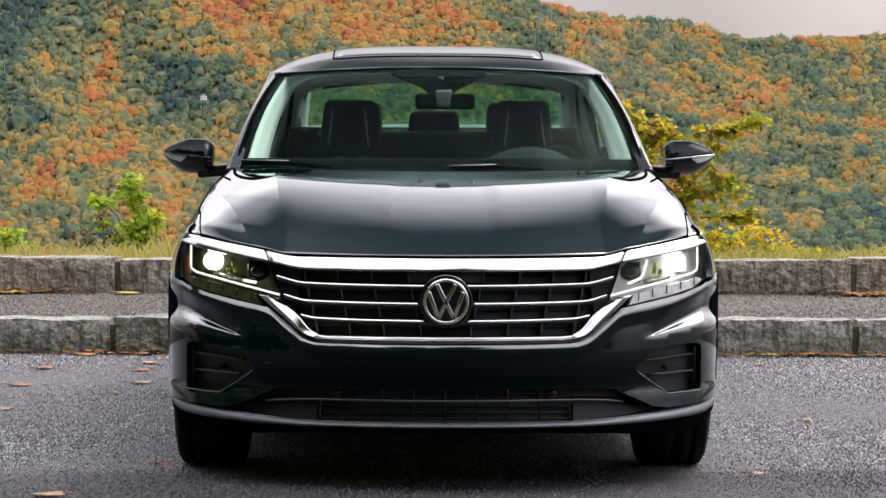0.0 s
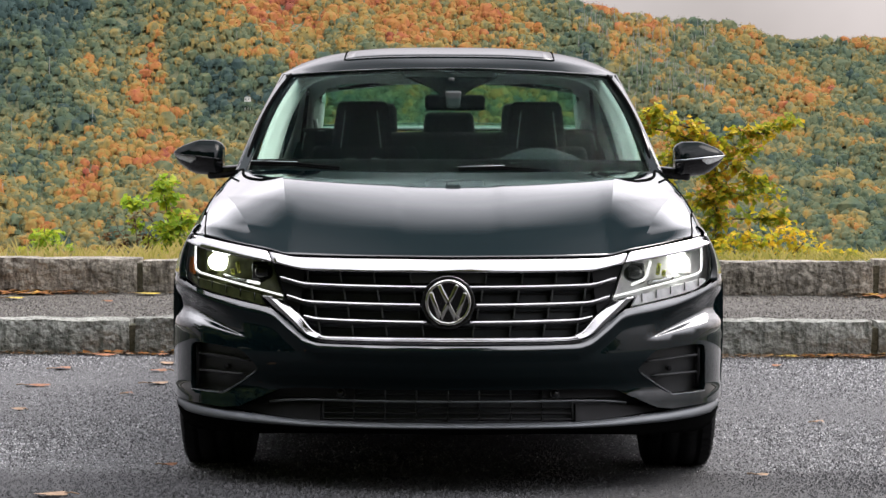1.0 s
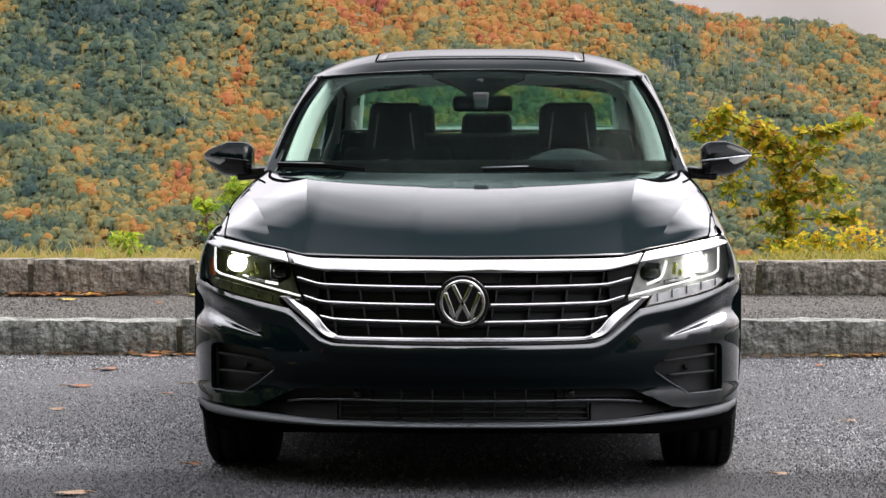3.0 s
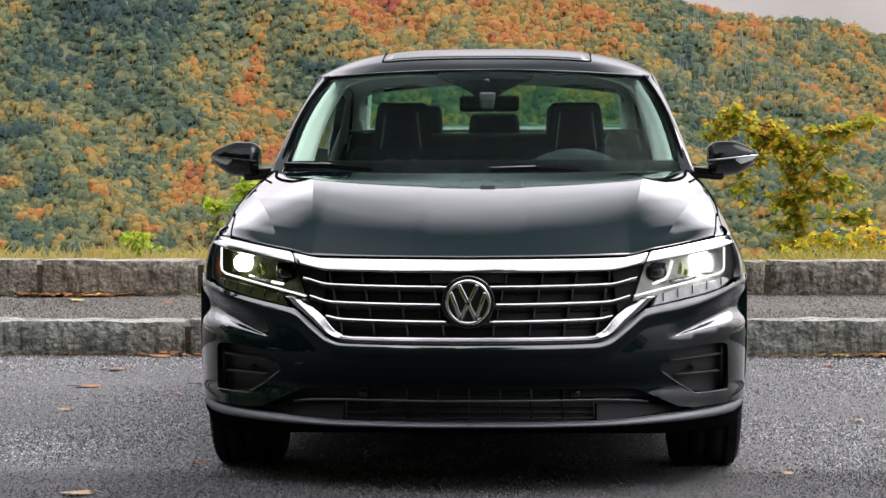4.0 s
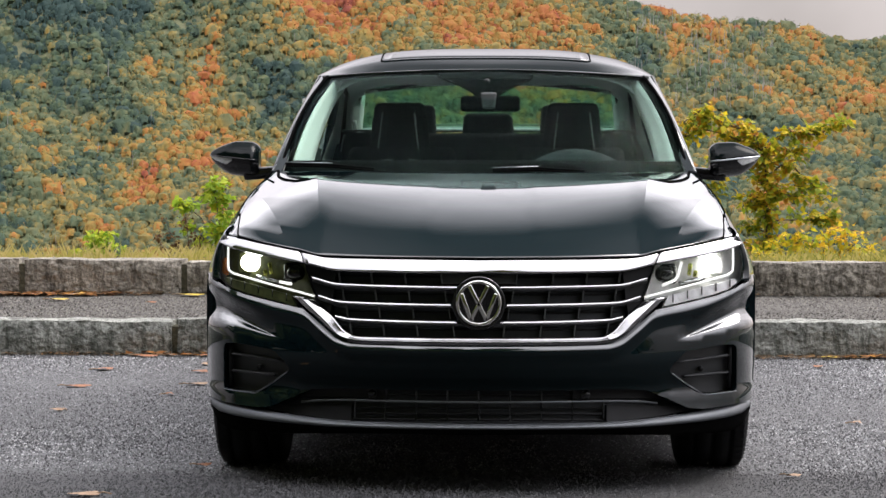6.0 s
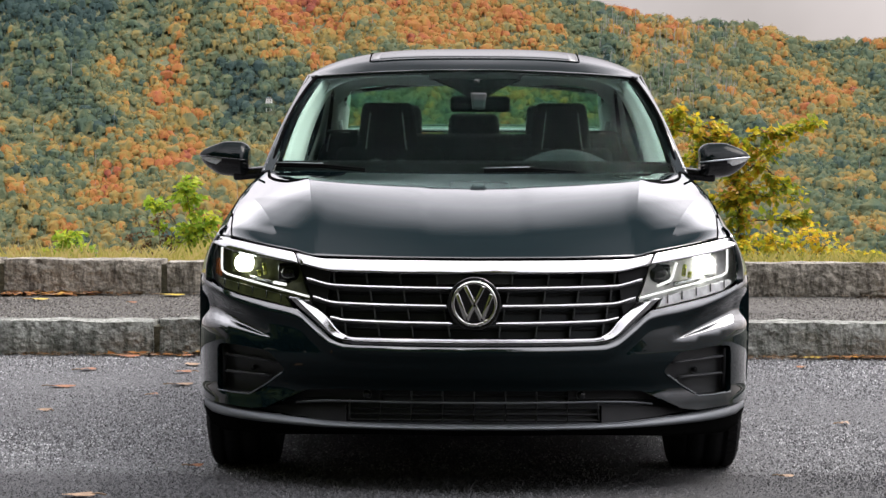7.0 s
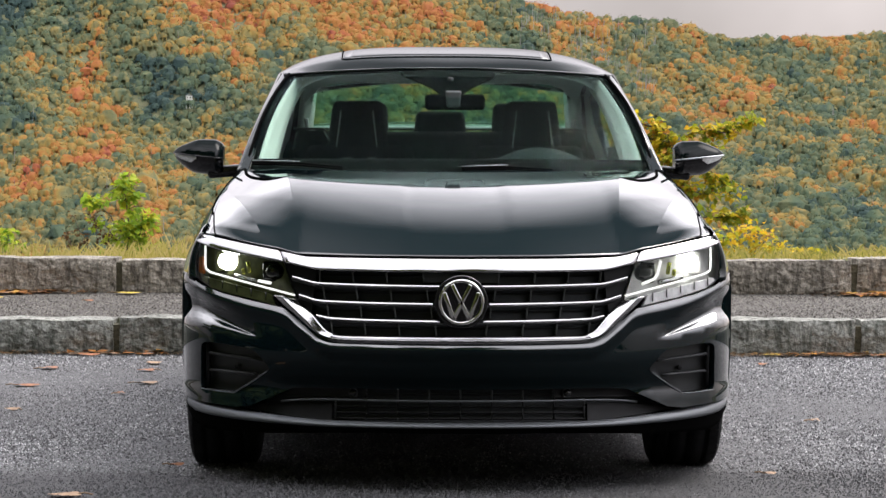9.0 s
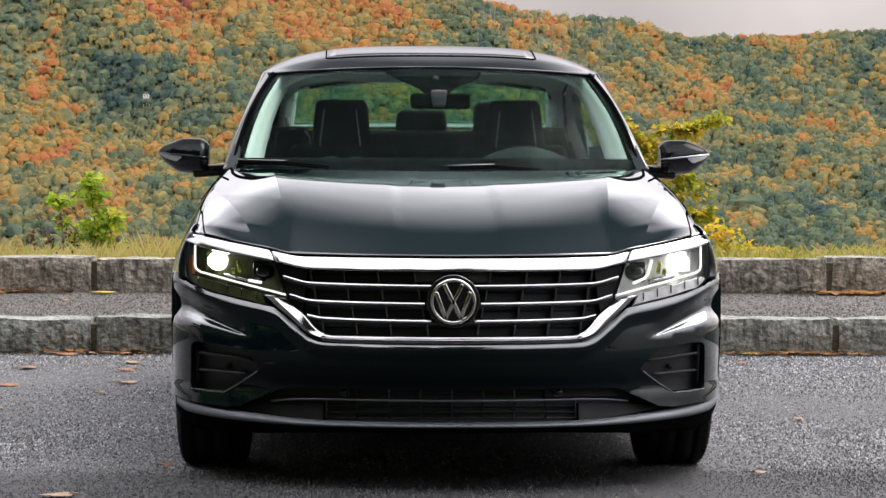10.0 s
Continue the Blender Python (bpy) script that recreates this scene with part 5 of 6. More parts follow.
KERB = stone_mat("kerb_granite", (0.262, 0.266, 0.236), (0.051, 0.058, 0.044), 0.85, 0.47)
WALL = stone_mat("wall_granite", (0.300, 0.272, 0.224), (0.050, 0.042, 0.032), 0.88, 0.45)
MORTAR = material("dark_joint", (0.085, 0.078, 0.048), 0.95, grain=(60, 0.4), bump=0.01, bump_scale=40)


def rough_stone(name, x0, x1, y0, y1, z0, z1, seed, parent, mat, rough=0.019, n=(26, 4, 6)):
    """A split block: front, top and ends as an uneven grid."""
    def at(a, b, c):
        x, y, z = lerp_(x0, x1, a), lerp_(y0, y1, b), lerp_(z0, z1, c)
        p = Vector((x * 5.5, y * 5.5, z * 7 + seed))
        k = noise.noise_vector(p) * rough + noise.noise_vector(p * 3.1) * rough * 0.45
        e = 0.02 * (max(0, abs(a - 0.5) - 0.47) / 0.03 + max(0, c - 0.85) / 0.15 * 0.6)
        low = 0.3 if c == 0 else 1.0
        return (x + k.x * 0.5 * low, y + k.y * low + (e if b == 0 else 0), z + k.z * 0.6 * (c > 0))
    verts, faces = [], []
    nx, ny, nz = n

    def patch(fn, nu, nv):
        s = len(verts)
        verts.extend(fn(i / nu, j / nv) for j in range(nv + 1) for i in range(nu + 1))
        for j in range(nv):
            for i in range(nu):
                q = s + j * (nu + 1) + i
                faces.append((q, q + 1, q + nu + 2, q + nu + 1))
    patch(lambda u, v: at(u, 0, v), nx, nz)
    patch(lambda u, v: at(u, v, 1), nx, ny)
    patch(lambda u, v: at(1, u, v), ny, nz)
    patch(lambda u, v: at(0, 1 - u, v), ny, nz)
    patch(lambda u, v: at(1 - u, 1, v), nx, 2)
    bm = bmesh.new()
    me = bpy.data.meshes.new(name)
    me.from_pydata(verts, [], faces)
    bm.from_mesh(me)
    bmesh.ops.remove_doubles(bm, verts=bm.verts, dist=0.0005)
    bm.to_mesh(me)
    bm.free()
    me.shade_smooth()
    me.set_sharp_from_angle(angle=radians(50))
    return put(name, me, mat, parent)


kerb = tagged(new("kerb"), "rough grey granite kerb stones along the car park", "kerb", kind="structure")
joints = [-1.62 + 1.9 * k for k in range(-6, 8)]
for i, (a, b) in enumerate(zip(joints, joints[1:])):
    rough_stone("stone", a + 0.016, b - 0.016, 5.33, 5.62, 0.02, 0.252 + 0.005 * math.sin(i * 2.3), i * 7.7, kerb, KERB)
bm = bmesh.new()
box(bm, (26, 0.22, 0.20), (0, 5.475, 0.12))
part("joint_fill", bm, MORTAR, kerb, flat=True)

wall = tagged(new("wall"), "low wall of stained grey-brown granite blocks", "wall", kind="structure")
wj = [-12.6 + 0.9 * k for k in range(10)] + [-3.63, -2.73, -1.785, -0.88, 0.06, 0.78, 1.50, 2.465, 3.4] + [4.3 + 0.9 * k for k in range(10)]
for i, (a, b) in enumerate(zip(wj, wj[1:])):
    rough_stone("stone", a + 0.018, b - 0.018, 7.10, 7.45, 0.25, 0.505 + 0.008 * math.sin(i * 1.9 + 0.5), 100 + i * 5.3, wall, WALL, 0.016, (20, 4, 7))
bm = bmesh.new()
box(bm, (25.4, 0.26, 0.235), (0, 7.26, 0.365))
part("joint_fill", bm, MORTAR, wall, flat=True)

# ---- land: bank, valley and mountain in one sheet ----
drop = pchip([-3000, -60, 7.3, 8.4, 10, 16, 40, 150, 420, 900], [-0.3, -0.3, -0.3, 0.43, 0.40, -0.4, -7, -28, -45, -44])
ridge = pchip([-0.6, -0.34, -0.25, -0.16, -0.05, 0.045, 0.060, 0.078, 0.096, 0.110, 0.131, 0.160, 0.204, 0.25, 0.32, 0.6], [-30, 40, 146, 142, 114, 86.5, 81.8, 78.2, 77.0, 73.6, 68.6, 68.8, 72.4, 66, 0, -35])


def land(x, y):
    if y < 5.6 or (abs(x) < 60 and y < 7.3):
        return -0.3
    z = drop(y)
    if y > 880:
        az = x / max(y, 1)
        t = (y - 880) / 370.0
        top = ridge(min(max(az, -0.6), 0.6)) - 3.5
        z = -44 + (top + 44) * (0.5 * t + smooth(t * 0.5) if t < 1 else 1 - 0.25 * min(1.5, (t - 1) / 2))
        hold = smooth(t * 3) * smooth((1 - t) * 5)
        # hollows, and spurs that run slantwise down the mountainside
        z += 7 * noise.noise((x * 0.010, y * 0.010, 0.4)) * hold
        z += 8 * noise.noise((x * 0.026 + y * 0.016, y * 0.006 - x * 0.002, 7.3)) * hold
    return z + 0.10 * noise.noise((x * 0.5, y * 0.5, 1.0)) * (1 if y > 8 else 0)


GROUND = material("leaf_litter", (0.105, 0.110, 0.055), 0.95, grain=(3.0, 0.4), spots=(0.05, 0.4), bump=0.05, bump_scale=4)
gx = [-2500, -1500, -900] + span(-500, 500, 81) + [900, 1500, 2500]
gx = sorted(set(gx + span(-24, 24, 33) + [-60, -45, -33, 33, 45, 60]))
gy = [-2500, -800, -200, -60, 5.5, 7.2, 7.32, 7.5, 7.8, 8.1, 8.5, 9, 10, 11.5, 13, 16, 20, 26, 34, 46, 70, 110, 160, 240, 330] + [420, 600, 760, 860] + span(880, 1300, 43) + [1400, 1500, 1900, 2600]
ground = sheet("ground", lambda x, y: (x, y, land(x, y)), gx, gy, GROUND, None)
tagged(ground, "grassy bank, valley and wooded mountainside beyond the wall", "ground", kind="structure")


def foliage_mat(name, stops, patch_scale, patch_amount, rough=0.9, island=0.75, tone=False, glow=0.0, spec=0.2, bump=None):
    """Leaf colours that differ from clump to clump, and drift over the land."""
    m = bpy.data.materials.new(name)
    m.use_nodes = True
    nt = m.node_tree
    b = nt.nodes["Principled BSDF"]
    b.inputs["Roughness"].default_value = rough
    b.inputs["Specular IOR Level"].default_value = spec
    geo = nt.nodes.new("ShaderNodeNewGeometry")
    n = nt.nodes.new("ShaderNodeTexNoise")
    n.inputs["Scale"].default_value, n.inputs["Detail"].default_value = patch_scale, 3
    nt.links.new(geo.outputs["Position"], n.inputs["Vector"])
    r = nt.nodes.new("ShaderNodeMapRange")
    r.inputs["From Min"].default_value, r.inputs["From Max"].default_value = 0.3, 0.7
    r.inputs["To Min"].default_value, r.inputs["To Max"].default_value = -patch_amount, patch_amount
    nt.links.new(n.outputs["Fac"], r.inputs["Value"])
    i = nt.nodes.new("ShaderNodeMapRange")
    i.inputs["To Min"].default_value, i.inputs["To Max"].default_value = 0.5 - island / 2, 0.5 + island / 2
    if tone:
        own = nt.nodes.new("ShaderNodeAttribute")
        own.attribute_name = "tone"
        nt.links.new(own.outputs["Fac"], i.inputs["Value"])
    else:
        nt.links.new(geo.outputs["Random Per Island"], i.inputs["Value"])
    add = nt.nodes.new("ShaderNodeMath")
    nt.links.new(r.outputs[0], add.inputs[0])
    nt.links.new(i.outputs[0], add.inputs[1])
    ramp = nt.nodes.new("ShaderNodeValToRGB")
    ramp.color_ramp.elements[0].position, ramp.color_ramp.elements[0].color = stops[0][0], (*stops[0][1], 1)
    ramp.color_ramp.elements[1].position, ramp.color_ramp.elements[1].color = stops[-1][0], (*stops[-1][1], 1)
    for p, c in stops[1:-1]:
        ramp.color_ramp.elements.new(p).color = (*c, 1)
    nt.links.new(add.outputs[0], ramp.inputs[0])
    tint = ramp.outputs[0]
    if bump:
        leafy = nt.nodes.new("ShaderNodeTexNoise")
        leafy.inputs["Scale"].default_value, leafy.inputs["Detail"].default_value, leafy.inputs["Roughness"].default_value = bump[0], 5, 0.65
        nt.links.new(geo.outputs["Position"], leafy.inputs["Vector"])
        mottle = nt.nodes.new("ShaderNodeMapRange")
        mottle.inputs["From Min"].default_value, mottle.inputs["From Max"].default_value = 0.32, 0.68
        mottle.inputs["To Min"].default_value, mottle.inputs["To Max"].default_value = 0.84, 1.16
        nt.links.new(leafy.outputs["Fac"], mottle.inputs["Value"])
        sc = nt.nodes.new("ShaderNodeVectorMath")
        sc.operation = "SCALE"
        nt.links.new(tint, sc.inputs[0])
        nt.links.new(mottle.outputs[0], sc.inputs["Scale"])
        tint = sc.outputs[0]
        bp = nt.nodes.new("ShaderNodeBump")
        bp.inputs["Strength"].default_value, bp.inputs["Distance"].default_value = 0.3, bump[1]
        nt.links.new(leafy.outputs["Fac"], bp.inputs["Height"])
        nt.links.new(bp.outputs[0], b.inputs["Normal"])
    nt.links.new(tint, b.inputs["Base Color"])
    if glow:
        back = nt.nodes.new("ShaderNodeBsdfTranslucent")
        nt.links.new(tint, back.inputs[0])
        mix = nt.nodes.new("ShaderNodeMixShader")
        mix.inputs[0].default_value = glow
        nt.links.new(b.outputs[0], mix.inputs[1])
        nt.links.new(back.outputs[0], mix.inputs[2])
        nt.links.new(mix.outputs[0], nt.nodes["Material Output"].inputs[0])
    return m


# the darkest greens are blued: far haze put into the leaf colours
FOREST = foliage_mat("autumn_forest", ((0.0, (0.036, 0.066, 0.062)), (0.16, (0.047, 0.080, 0.070)), (0.34, (0.090, 0.129, 0.076)), (0.50, (0.166, 0.174, 0.086)), (0.62, (0.310, 0.226, 0.066)), (0.74, (0.390, 0.180, 0.050)), (0.90, (0.370, 0.124, 0.050)), (1.0, (0.27, 0.078, 0.054))), 0.013, 0.08, island=1.0, tone=True, bump=(0.8, 0.5), glow=0.45)


def crown_shapes(count, sub, low=-0.55):
    """A few lumpy crowns, open underneath."""
    shapes = []
    for k in range(count):
        bm = bmesh.new()
        bmesh.ops.create_icosphere(bm, subdivisions=sub, radius=1.0)
        for v in bm.verts:
            d = 1 + 0.38 * noise.noise(v.co * 1.7 + Vector((k * 9.1, 0, 0))) + 0.34 * noise.noise(v.co * 3.6 + Vector((0, k * 5.3, 0)))
            v.co *= d
        bmesh.ops.delete(bm, geom=[v for v in bm.verts if v.co.z < low], context="VERTS")
        bm.verts.index_update()
        shapes.append((np.array([v.co[:] for v in bm.verts]), np.array([[v.index for v in f.verts] for f in bm.faces])))
        bm.free()
    return shapes


def leafy_shapes(count, tufts, size, loose=0.6):
    """Crowns as a dark core with small tufts of leaves all over it, each with the way that it faces."""
    rng = np.random.default_rng(7)
    shapes = []
    for k, (sv, sf) in enumerate(crown_shapes(count, 1)):
        d = rng.normal(size=(tufts, 3))
        d /= np.linalg.norm(d, axis=1)[:, None]
        d[:, 2] = np.abs(d[:, 2]) - 0.35 * (rng.random(tufts) < 0.35)
        d /= np.linalg.norm(d, axis=1)[:, None]
        lump = np.array([noise.noise(Vector(q) * 2.4 + Vector((k * 3.7, 0, 0))) for q in d])
        c = d * (0.92 + 0.30 * lump + rng.uniform(-0.10, 0.10, tufts))[:, None]
        t1 = np.cross(d, rng.normal(size=(tufts, 3)))
        t1 /= np.linalg.norm(t1, axis=1)[:, None]
        t2 = np.cross(d, t1) + d * rng.normal(0, loose, (tufts, 1))
        t1 = t1 + d * rng.normal(0, loose, (tufts, 1))
        s = rng.uniform(0.6, 1.4, (tufts, 1)) * size
        tri = np.stack([c - t1 * s, c + t1 * s * 0.8 - t2 * s * 0.5, c + t2 * s], 1).reshape(-1, 3)
        f = len(sv) + np.arange(3 * tufts).reshape(-1, 3)
        way = np.repeat(d + rng.normal(0, 0.10, (tufts, 3)), 3, 0)
        way = np.concatenate([sv, way])
        way /= np.linalg.norm(way, axis=1)[:, None]
        shapes.append((np.concatenate([sv * 0.88, tri]), np.concatenate([sf, f]), way))
    return shapes


def billowed_shapes(count, tufts):
    """Broad crowns that swell into rounded lumps with creases between, their flanks running down into the neighbours; with loose tufts, each with the way that it faces."""
    rng = np.random.default_rng(17)
    shapes = []
    for k in range(count):
        bm = bmesh.new()
        bmesh.ops.create_icosphere(bm, subdivisions=2, radius=1.0)
        bmesh.ops.delete(bm, geom=[v for v in bm.verts if v.co.z < -0.5], context="VERTS")
        for v in bm.verts:
            q = v.co.copy()
            cell = noise.voronoi(q * 2.1 + Vector((k * 3.1, k * 1.7, 0)), distance_metric="DISTANCE", exponent=2.5)[0][0]
            d = 1.16 - 0.62 * min(cell, 0.9) + 0.26 * noise.noise(q * 1.5 + Vector((k * 9.1, 0, 0))) + 0.26 * noise.noise(q * 3.6 + Vector((0, k * 5.3, 0)))
            v.co = q * d
            if q.z < 0.35:
                # the flanks run down steeply, with no overhang
                low = 0.35 - q.z
                flat = math.hypot(q.x, q.y)
                v.co.x, v.co.y = q.x / flat * d * (0.94 + 0.12 * low), q.y / flat * d * (0.94 + 0.12 * low)
                v.co.z -= 2.2 * low * low
        bm.normal_update()
        bm.verts.index_update()
        sv = np.array([v.co[:] for v in bm.verts])
        sf = np.array([[v.index for v in f.verts] for f in bm.faces])
        sw = np.array([v.normal[:] for v in bm.verts]) * 0.40 + np.array([0, 0, 0.64])
        bm.free()
        d = rng.normal(size=(tufts, 3))
        d[:, 2] = np.abs(d[:, 2]) - 0.2
        d /= np.linalg.norm(d, axis=1)[:, None]
        c = d * rng.uniform(0.82, 1.14, (tufts, 1))
        tri = np.stack([c + rng.normal(0, 0.085, (tufts, 3)) for q in range(3)], 1).reshape(-1, 3)
        way = np.concatenate([sw, np.repeat(d * 0.6 + np.array([0, 0, 0.5]), 3, 0)])
        shapes.append((np.concatenate([sv, tri]), np.concatenate([sf, len(sv) + np.arange(3 * tufts).reshape(-1, 3)]), way / np.linalg.norm(way, axis=1)[:, None]))
    return shapes


def scatter(name, places, shapes, mat, label, category):
    """Many crowns in one mesh: places are (x, y, z, radius, height, tone)."""
    rng = np.random.default_rng(4)
    vs, fs, tones, ways, at = [], [], [], [], 0
    for x, y, z, r, h, own in places:
        sv, sf, sw = shapes[int(rng.integers(len(shapes)))]
        a = rng.uniform(0, 2 * math.pi)
        c, s = math.cos(a), math.sin(a)
        vs.append(np.stack([(sv[:, 0] * c - sv[:, 1] * s) * r + x, (sv[:, 0] * s + sv[:, 1] * c) * r + y, sv[:, 2] * h + z], 1))
        fs.append(sf + at)
        ways.append(np.stack([sw[:, 0] * c - sw[:, 1] * s, sw[:, 0] * s + sw[:, 1] * c, sw[:, 2]], 1))
        tones.append(np.clip(own + rng.normal(0, 0.075, len(sv)), 0, 1))
        at += len(sv)
    v, f = np.concatenate(vs), np.concatenate(fs)
    me = bpy.data.meshes.new(name)
    me.vertices.add(len(v))
    me.vertices.foreach_set("co", v.ravel())
    me.loops.add(f.size)
    me.loops.foreach_set("vertex_index", f.ravel().astype(np.int32))
    me.polygons.add(len(f))
    me.polygons.foreach_set("loop_start", np.arange(0, f.size, 3, dtype=np.int32))
    me.update(calc_edges=True)
    tone = me.attributes.new("tone", "FLOAT", "POINT")
    tone.data.foreach_set("value", np.concatenate(tones).astype(np.float32))
    me.shade_smooth()
    me.normals_split_custom_set_from_vertices(np.concatenate(ways))
    ob = put(name, me, mat)
    tagged(ob, label, category, kind="stuff")
    return ob


STANDS_AND_SHADE = ((-10.2, 3.2, 1.8, -0.28), (-8.6, 4.6, 2.0, -0.28), (-8.4, 3.8, 1.8, -0.08), (7.6, 1.4, 3.0, -0.03), (-5.5, 2.2, 3.5, 0.0), (-6.9, 3.0, 2.4, 0.14), (-3.2, 3.5, 1.6, 0.26), (0.5, 3.6, 1.8, 0.2), (7.3, 2.2, 1.5, 0.15), (9.2, 1.9, 1.5, 0.03), (-7.5, 0.4, 0.9, 0.18), (-5.2, -0.3, 1.0, 0.16), (-2.5, 0.6, 0.8, 0.16),
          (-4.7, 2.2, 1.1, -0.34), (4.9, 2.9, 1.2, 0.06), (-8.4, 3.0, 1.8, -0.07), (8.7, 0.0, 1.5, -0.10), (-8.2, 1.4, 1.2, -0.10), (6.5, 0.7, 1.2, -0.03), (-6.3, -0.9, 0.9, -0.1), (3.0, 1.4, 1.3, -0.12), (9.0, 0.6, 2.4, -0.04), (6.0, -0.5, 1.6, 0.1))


def stand_and_shade(x, y):
    """Stands of turned and of green trees over the mountainside, with shade at the upper left and haze at the right put
    into their tone: degrees across and up from the wall.
    """
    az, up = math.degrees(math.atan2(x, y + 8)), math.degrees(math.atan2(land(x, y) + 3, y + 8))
    return sum(k * math.exp(-((az - a) ** 2 + 1.4 * (up - e) ** 2) / (r * r)) for a, e, r, k in STANDS_AND_SHADE)


HOUSE = (-83.5, 1090.0)
HOUSEWHITE = material("white_boards", (0.8, 0.79, 0.76), 0.7, grain=(3, 0.1))
HOUSEROOF = material("grey_roof", (0.45, 0.45, 0.46), 0.8, grain=(3, 0.2))
rng = np.random.default_rng(11)
places = []
y = 885.0
while y < 1262:
    half = 0.208 * y
    x = -0.215 * y
    while x < half:
        px, py = x + rng.uniform(-1.6, 1.6), y + rng.uniform(-1.9, 1.9)
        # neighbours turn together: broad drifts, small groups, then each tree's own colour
        own = 0.485 + 0.24 * noise.noise((px * 0.030, py * 0.024, 2.0)) + 0.34 * noise.noise((px * 0.075, py * 0.060, 5.0)) + rng.normal(0, 0.08) + stand_and_shade(px, py)
        r = 1.95 * math.exp(rng.normal(0, 0.32))
        tall = rng.uniform(0.8, 1.15)
        if own < 0.16 and rng.random() < 0.5:
            r, tall = r * 0.72, tall * 1.7
        if abs(px - HOUSE[0] * py / HOUSE[1]) < 2.4 and -4.5 < py - HOUSE[1] < 3:
            x += 2.75
            continue
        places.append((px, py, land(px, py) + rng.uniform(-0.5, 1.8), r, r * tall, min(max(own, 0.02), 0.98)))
        x += 2.75 * rng.uniform(0.6, 1.4)
    y += 3.0
for dx, dy in ((-1.6, -4.2), (0.1, -4.8), (1.7, -4.0), (-0.8, -5.5), (0.9, -5.6)):
    places.append((HOUSE[0] + dx, HOUSE[1] + dy, 30.9, 1.5, 1.5, 0.35))
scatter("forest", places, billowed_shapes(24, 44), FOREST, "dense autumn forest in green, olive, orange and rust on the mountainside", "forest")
# a small white house in a clearing, far up the mountainside
house = tagged(new("house"), "tiny white house in a clearing among autumn trees", "house")
hz = 33.0
bm = bmesh.new()
box(bm, (2.4, 2.4, 6.0), (HOUSE[0], HOUSE[1], hz - 1.9))
part("wall", bm, HOUSEWHITE, house, flat=True)
bm = bmesh.new()
gable = [bm.verts.new((HOUSE[0] + x, HOUSE[1] + y, hz + z)) for y in (-1.4, 1.4) for x, z in ((-1.4, 1.1), (0, 1.7), (1.4, 1.1), (1.4, 0.95), (0, 1.5), (-1.4, 0.95))]
bm.faces.new(gable[:6][::-1])
bm.faces.new(gable[6:])
for k in range(6):
    bm.faces.new((gable[k], gable[(k + 1) % 6], gable[6 + (k + 1) % 6], gable[6 + k]))
part("roof", bm, HOUSEROOF, house, "pale grey roof", flat=True)
for x in (-0.6, 0.6):
    bm = bmesh.new()
    box(bm, (0.4, 0.1, 0.6), (HOUSE[0] + x, HOUSE[1] - 1.21, hz + 0.3))
    part("window", bm, GLOSSBLACK, house, flat=True)
# pale bare trees along the shoulder of the ridge
BARETREE = material("bare_bark", (0.36, 0.35, 0.33), 0.9, grain=(2, 0.3))
sticks, sf = [], []
for k in range(420):
    az, py = (rng.uniform(0.045, 0.10), rng.uniform(1150, 1245)) if k < 260 else (rng.uniform(-0.2, 0.2), rng.uniform(900, 1240))
    px, h, w, a = az * py, rng.uniform(5, 9), rng.uniform(0.10, 0.22), len(sticks)
    z, lean = land(px, py), rng.uniform(-0.6, 0.6)
    sticks += [(px - w, py, z), (px + w, py, z), (px, py + w, z), (px + lean, py, z + h)]
    sticks += [(px + lean * 0.5, py, z + h * 0.5), (px + lean * 0.5 + 0.12, py, z + h * 0.48), (px + lean + rng.uniform(-2, 2), py, z + h * 0.85)]
    sf += [(a, a + 1, a + 3), (a + 1, a + 2, a + 3), (a + 2, a, a + 3), (a + 4, a + 5, a + 6)]
tagged(put("bare_trees", mesh_of("bare_trees", sticks, sf, True), BARETREE), "pale leafless trees among the forest", "forest", kind="stuff")

# unseen woodland behind the viewer, over the road; its height and nearness block sky light
BEHIND = foliage_mat("green_woodland", ((0.0, (0.03, 0.05, 0.02)), (0.6, (0.06, 0.085, 0.025)), (1.0, (0.16, 0.12, 0.03))), 0.1, 0.2, tone=True)
back = []
for k in range(500):
    px, py = rng.uniform(-60, 10), rng.uniform(-42, -18)
    if px < -25:
        py += rng.uniform(0, 26)
    # a lower unseen row on the right, added to darken reflections there
    if k > 400:
        px, py = rng.uniform(10, 52), rng.uniform(-46, -28)
    r = rng.uniform(3.0, 5.2)
    back.append((px, py, rng.uniform(0.8, 30.0 if px < 6 else 7.0), r, r, rng.random()))
scatter("woodland", back, leafy_shapes(5, 260, 0.115), BEHIND, "unseen green woodland behind the viewer, raised to block sky light", "woodland")
trunks, tf = [], []
for k in range(60):
    px, py, a = rng.uniform(-60, 10), rng.uniform(-40, -20), len(trunks)
    for z, r in ((-0.3, 0.25), (9.0, 0.10)):
        trunks += [(px + r * math.cos(w), py + r * math.sin(w), z) for w in span(0, 5.2, 6)]
    tf += [(a + i, a + (i + 1) % 6, a + 6 + (i + 1) % 6, a + 6 + i) for i in range(6)]
BARK = material("bark", (0.09, 0.07, 0.05), 0.9, grain=(30, 0.4), bump=0.01, bump_scale=40, stretch=(1, 1, 0.3))
tagged(put("woodland_trunks", mesh_of("woodland_trunks", trunks, tf), BARK), "brown tree trunks of the unseen woodland", "woodland", kind="stuff")


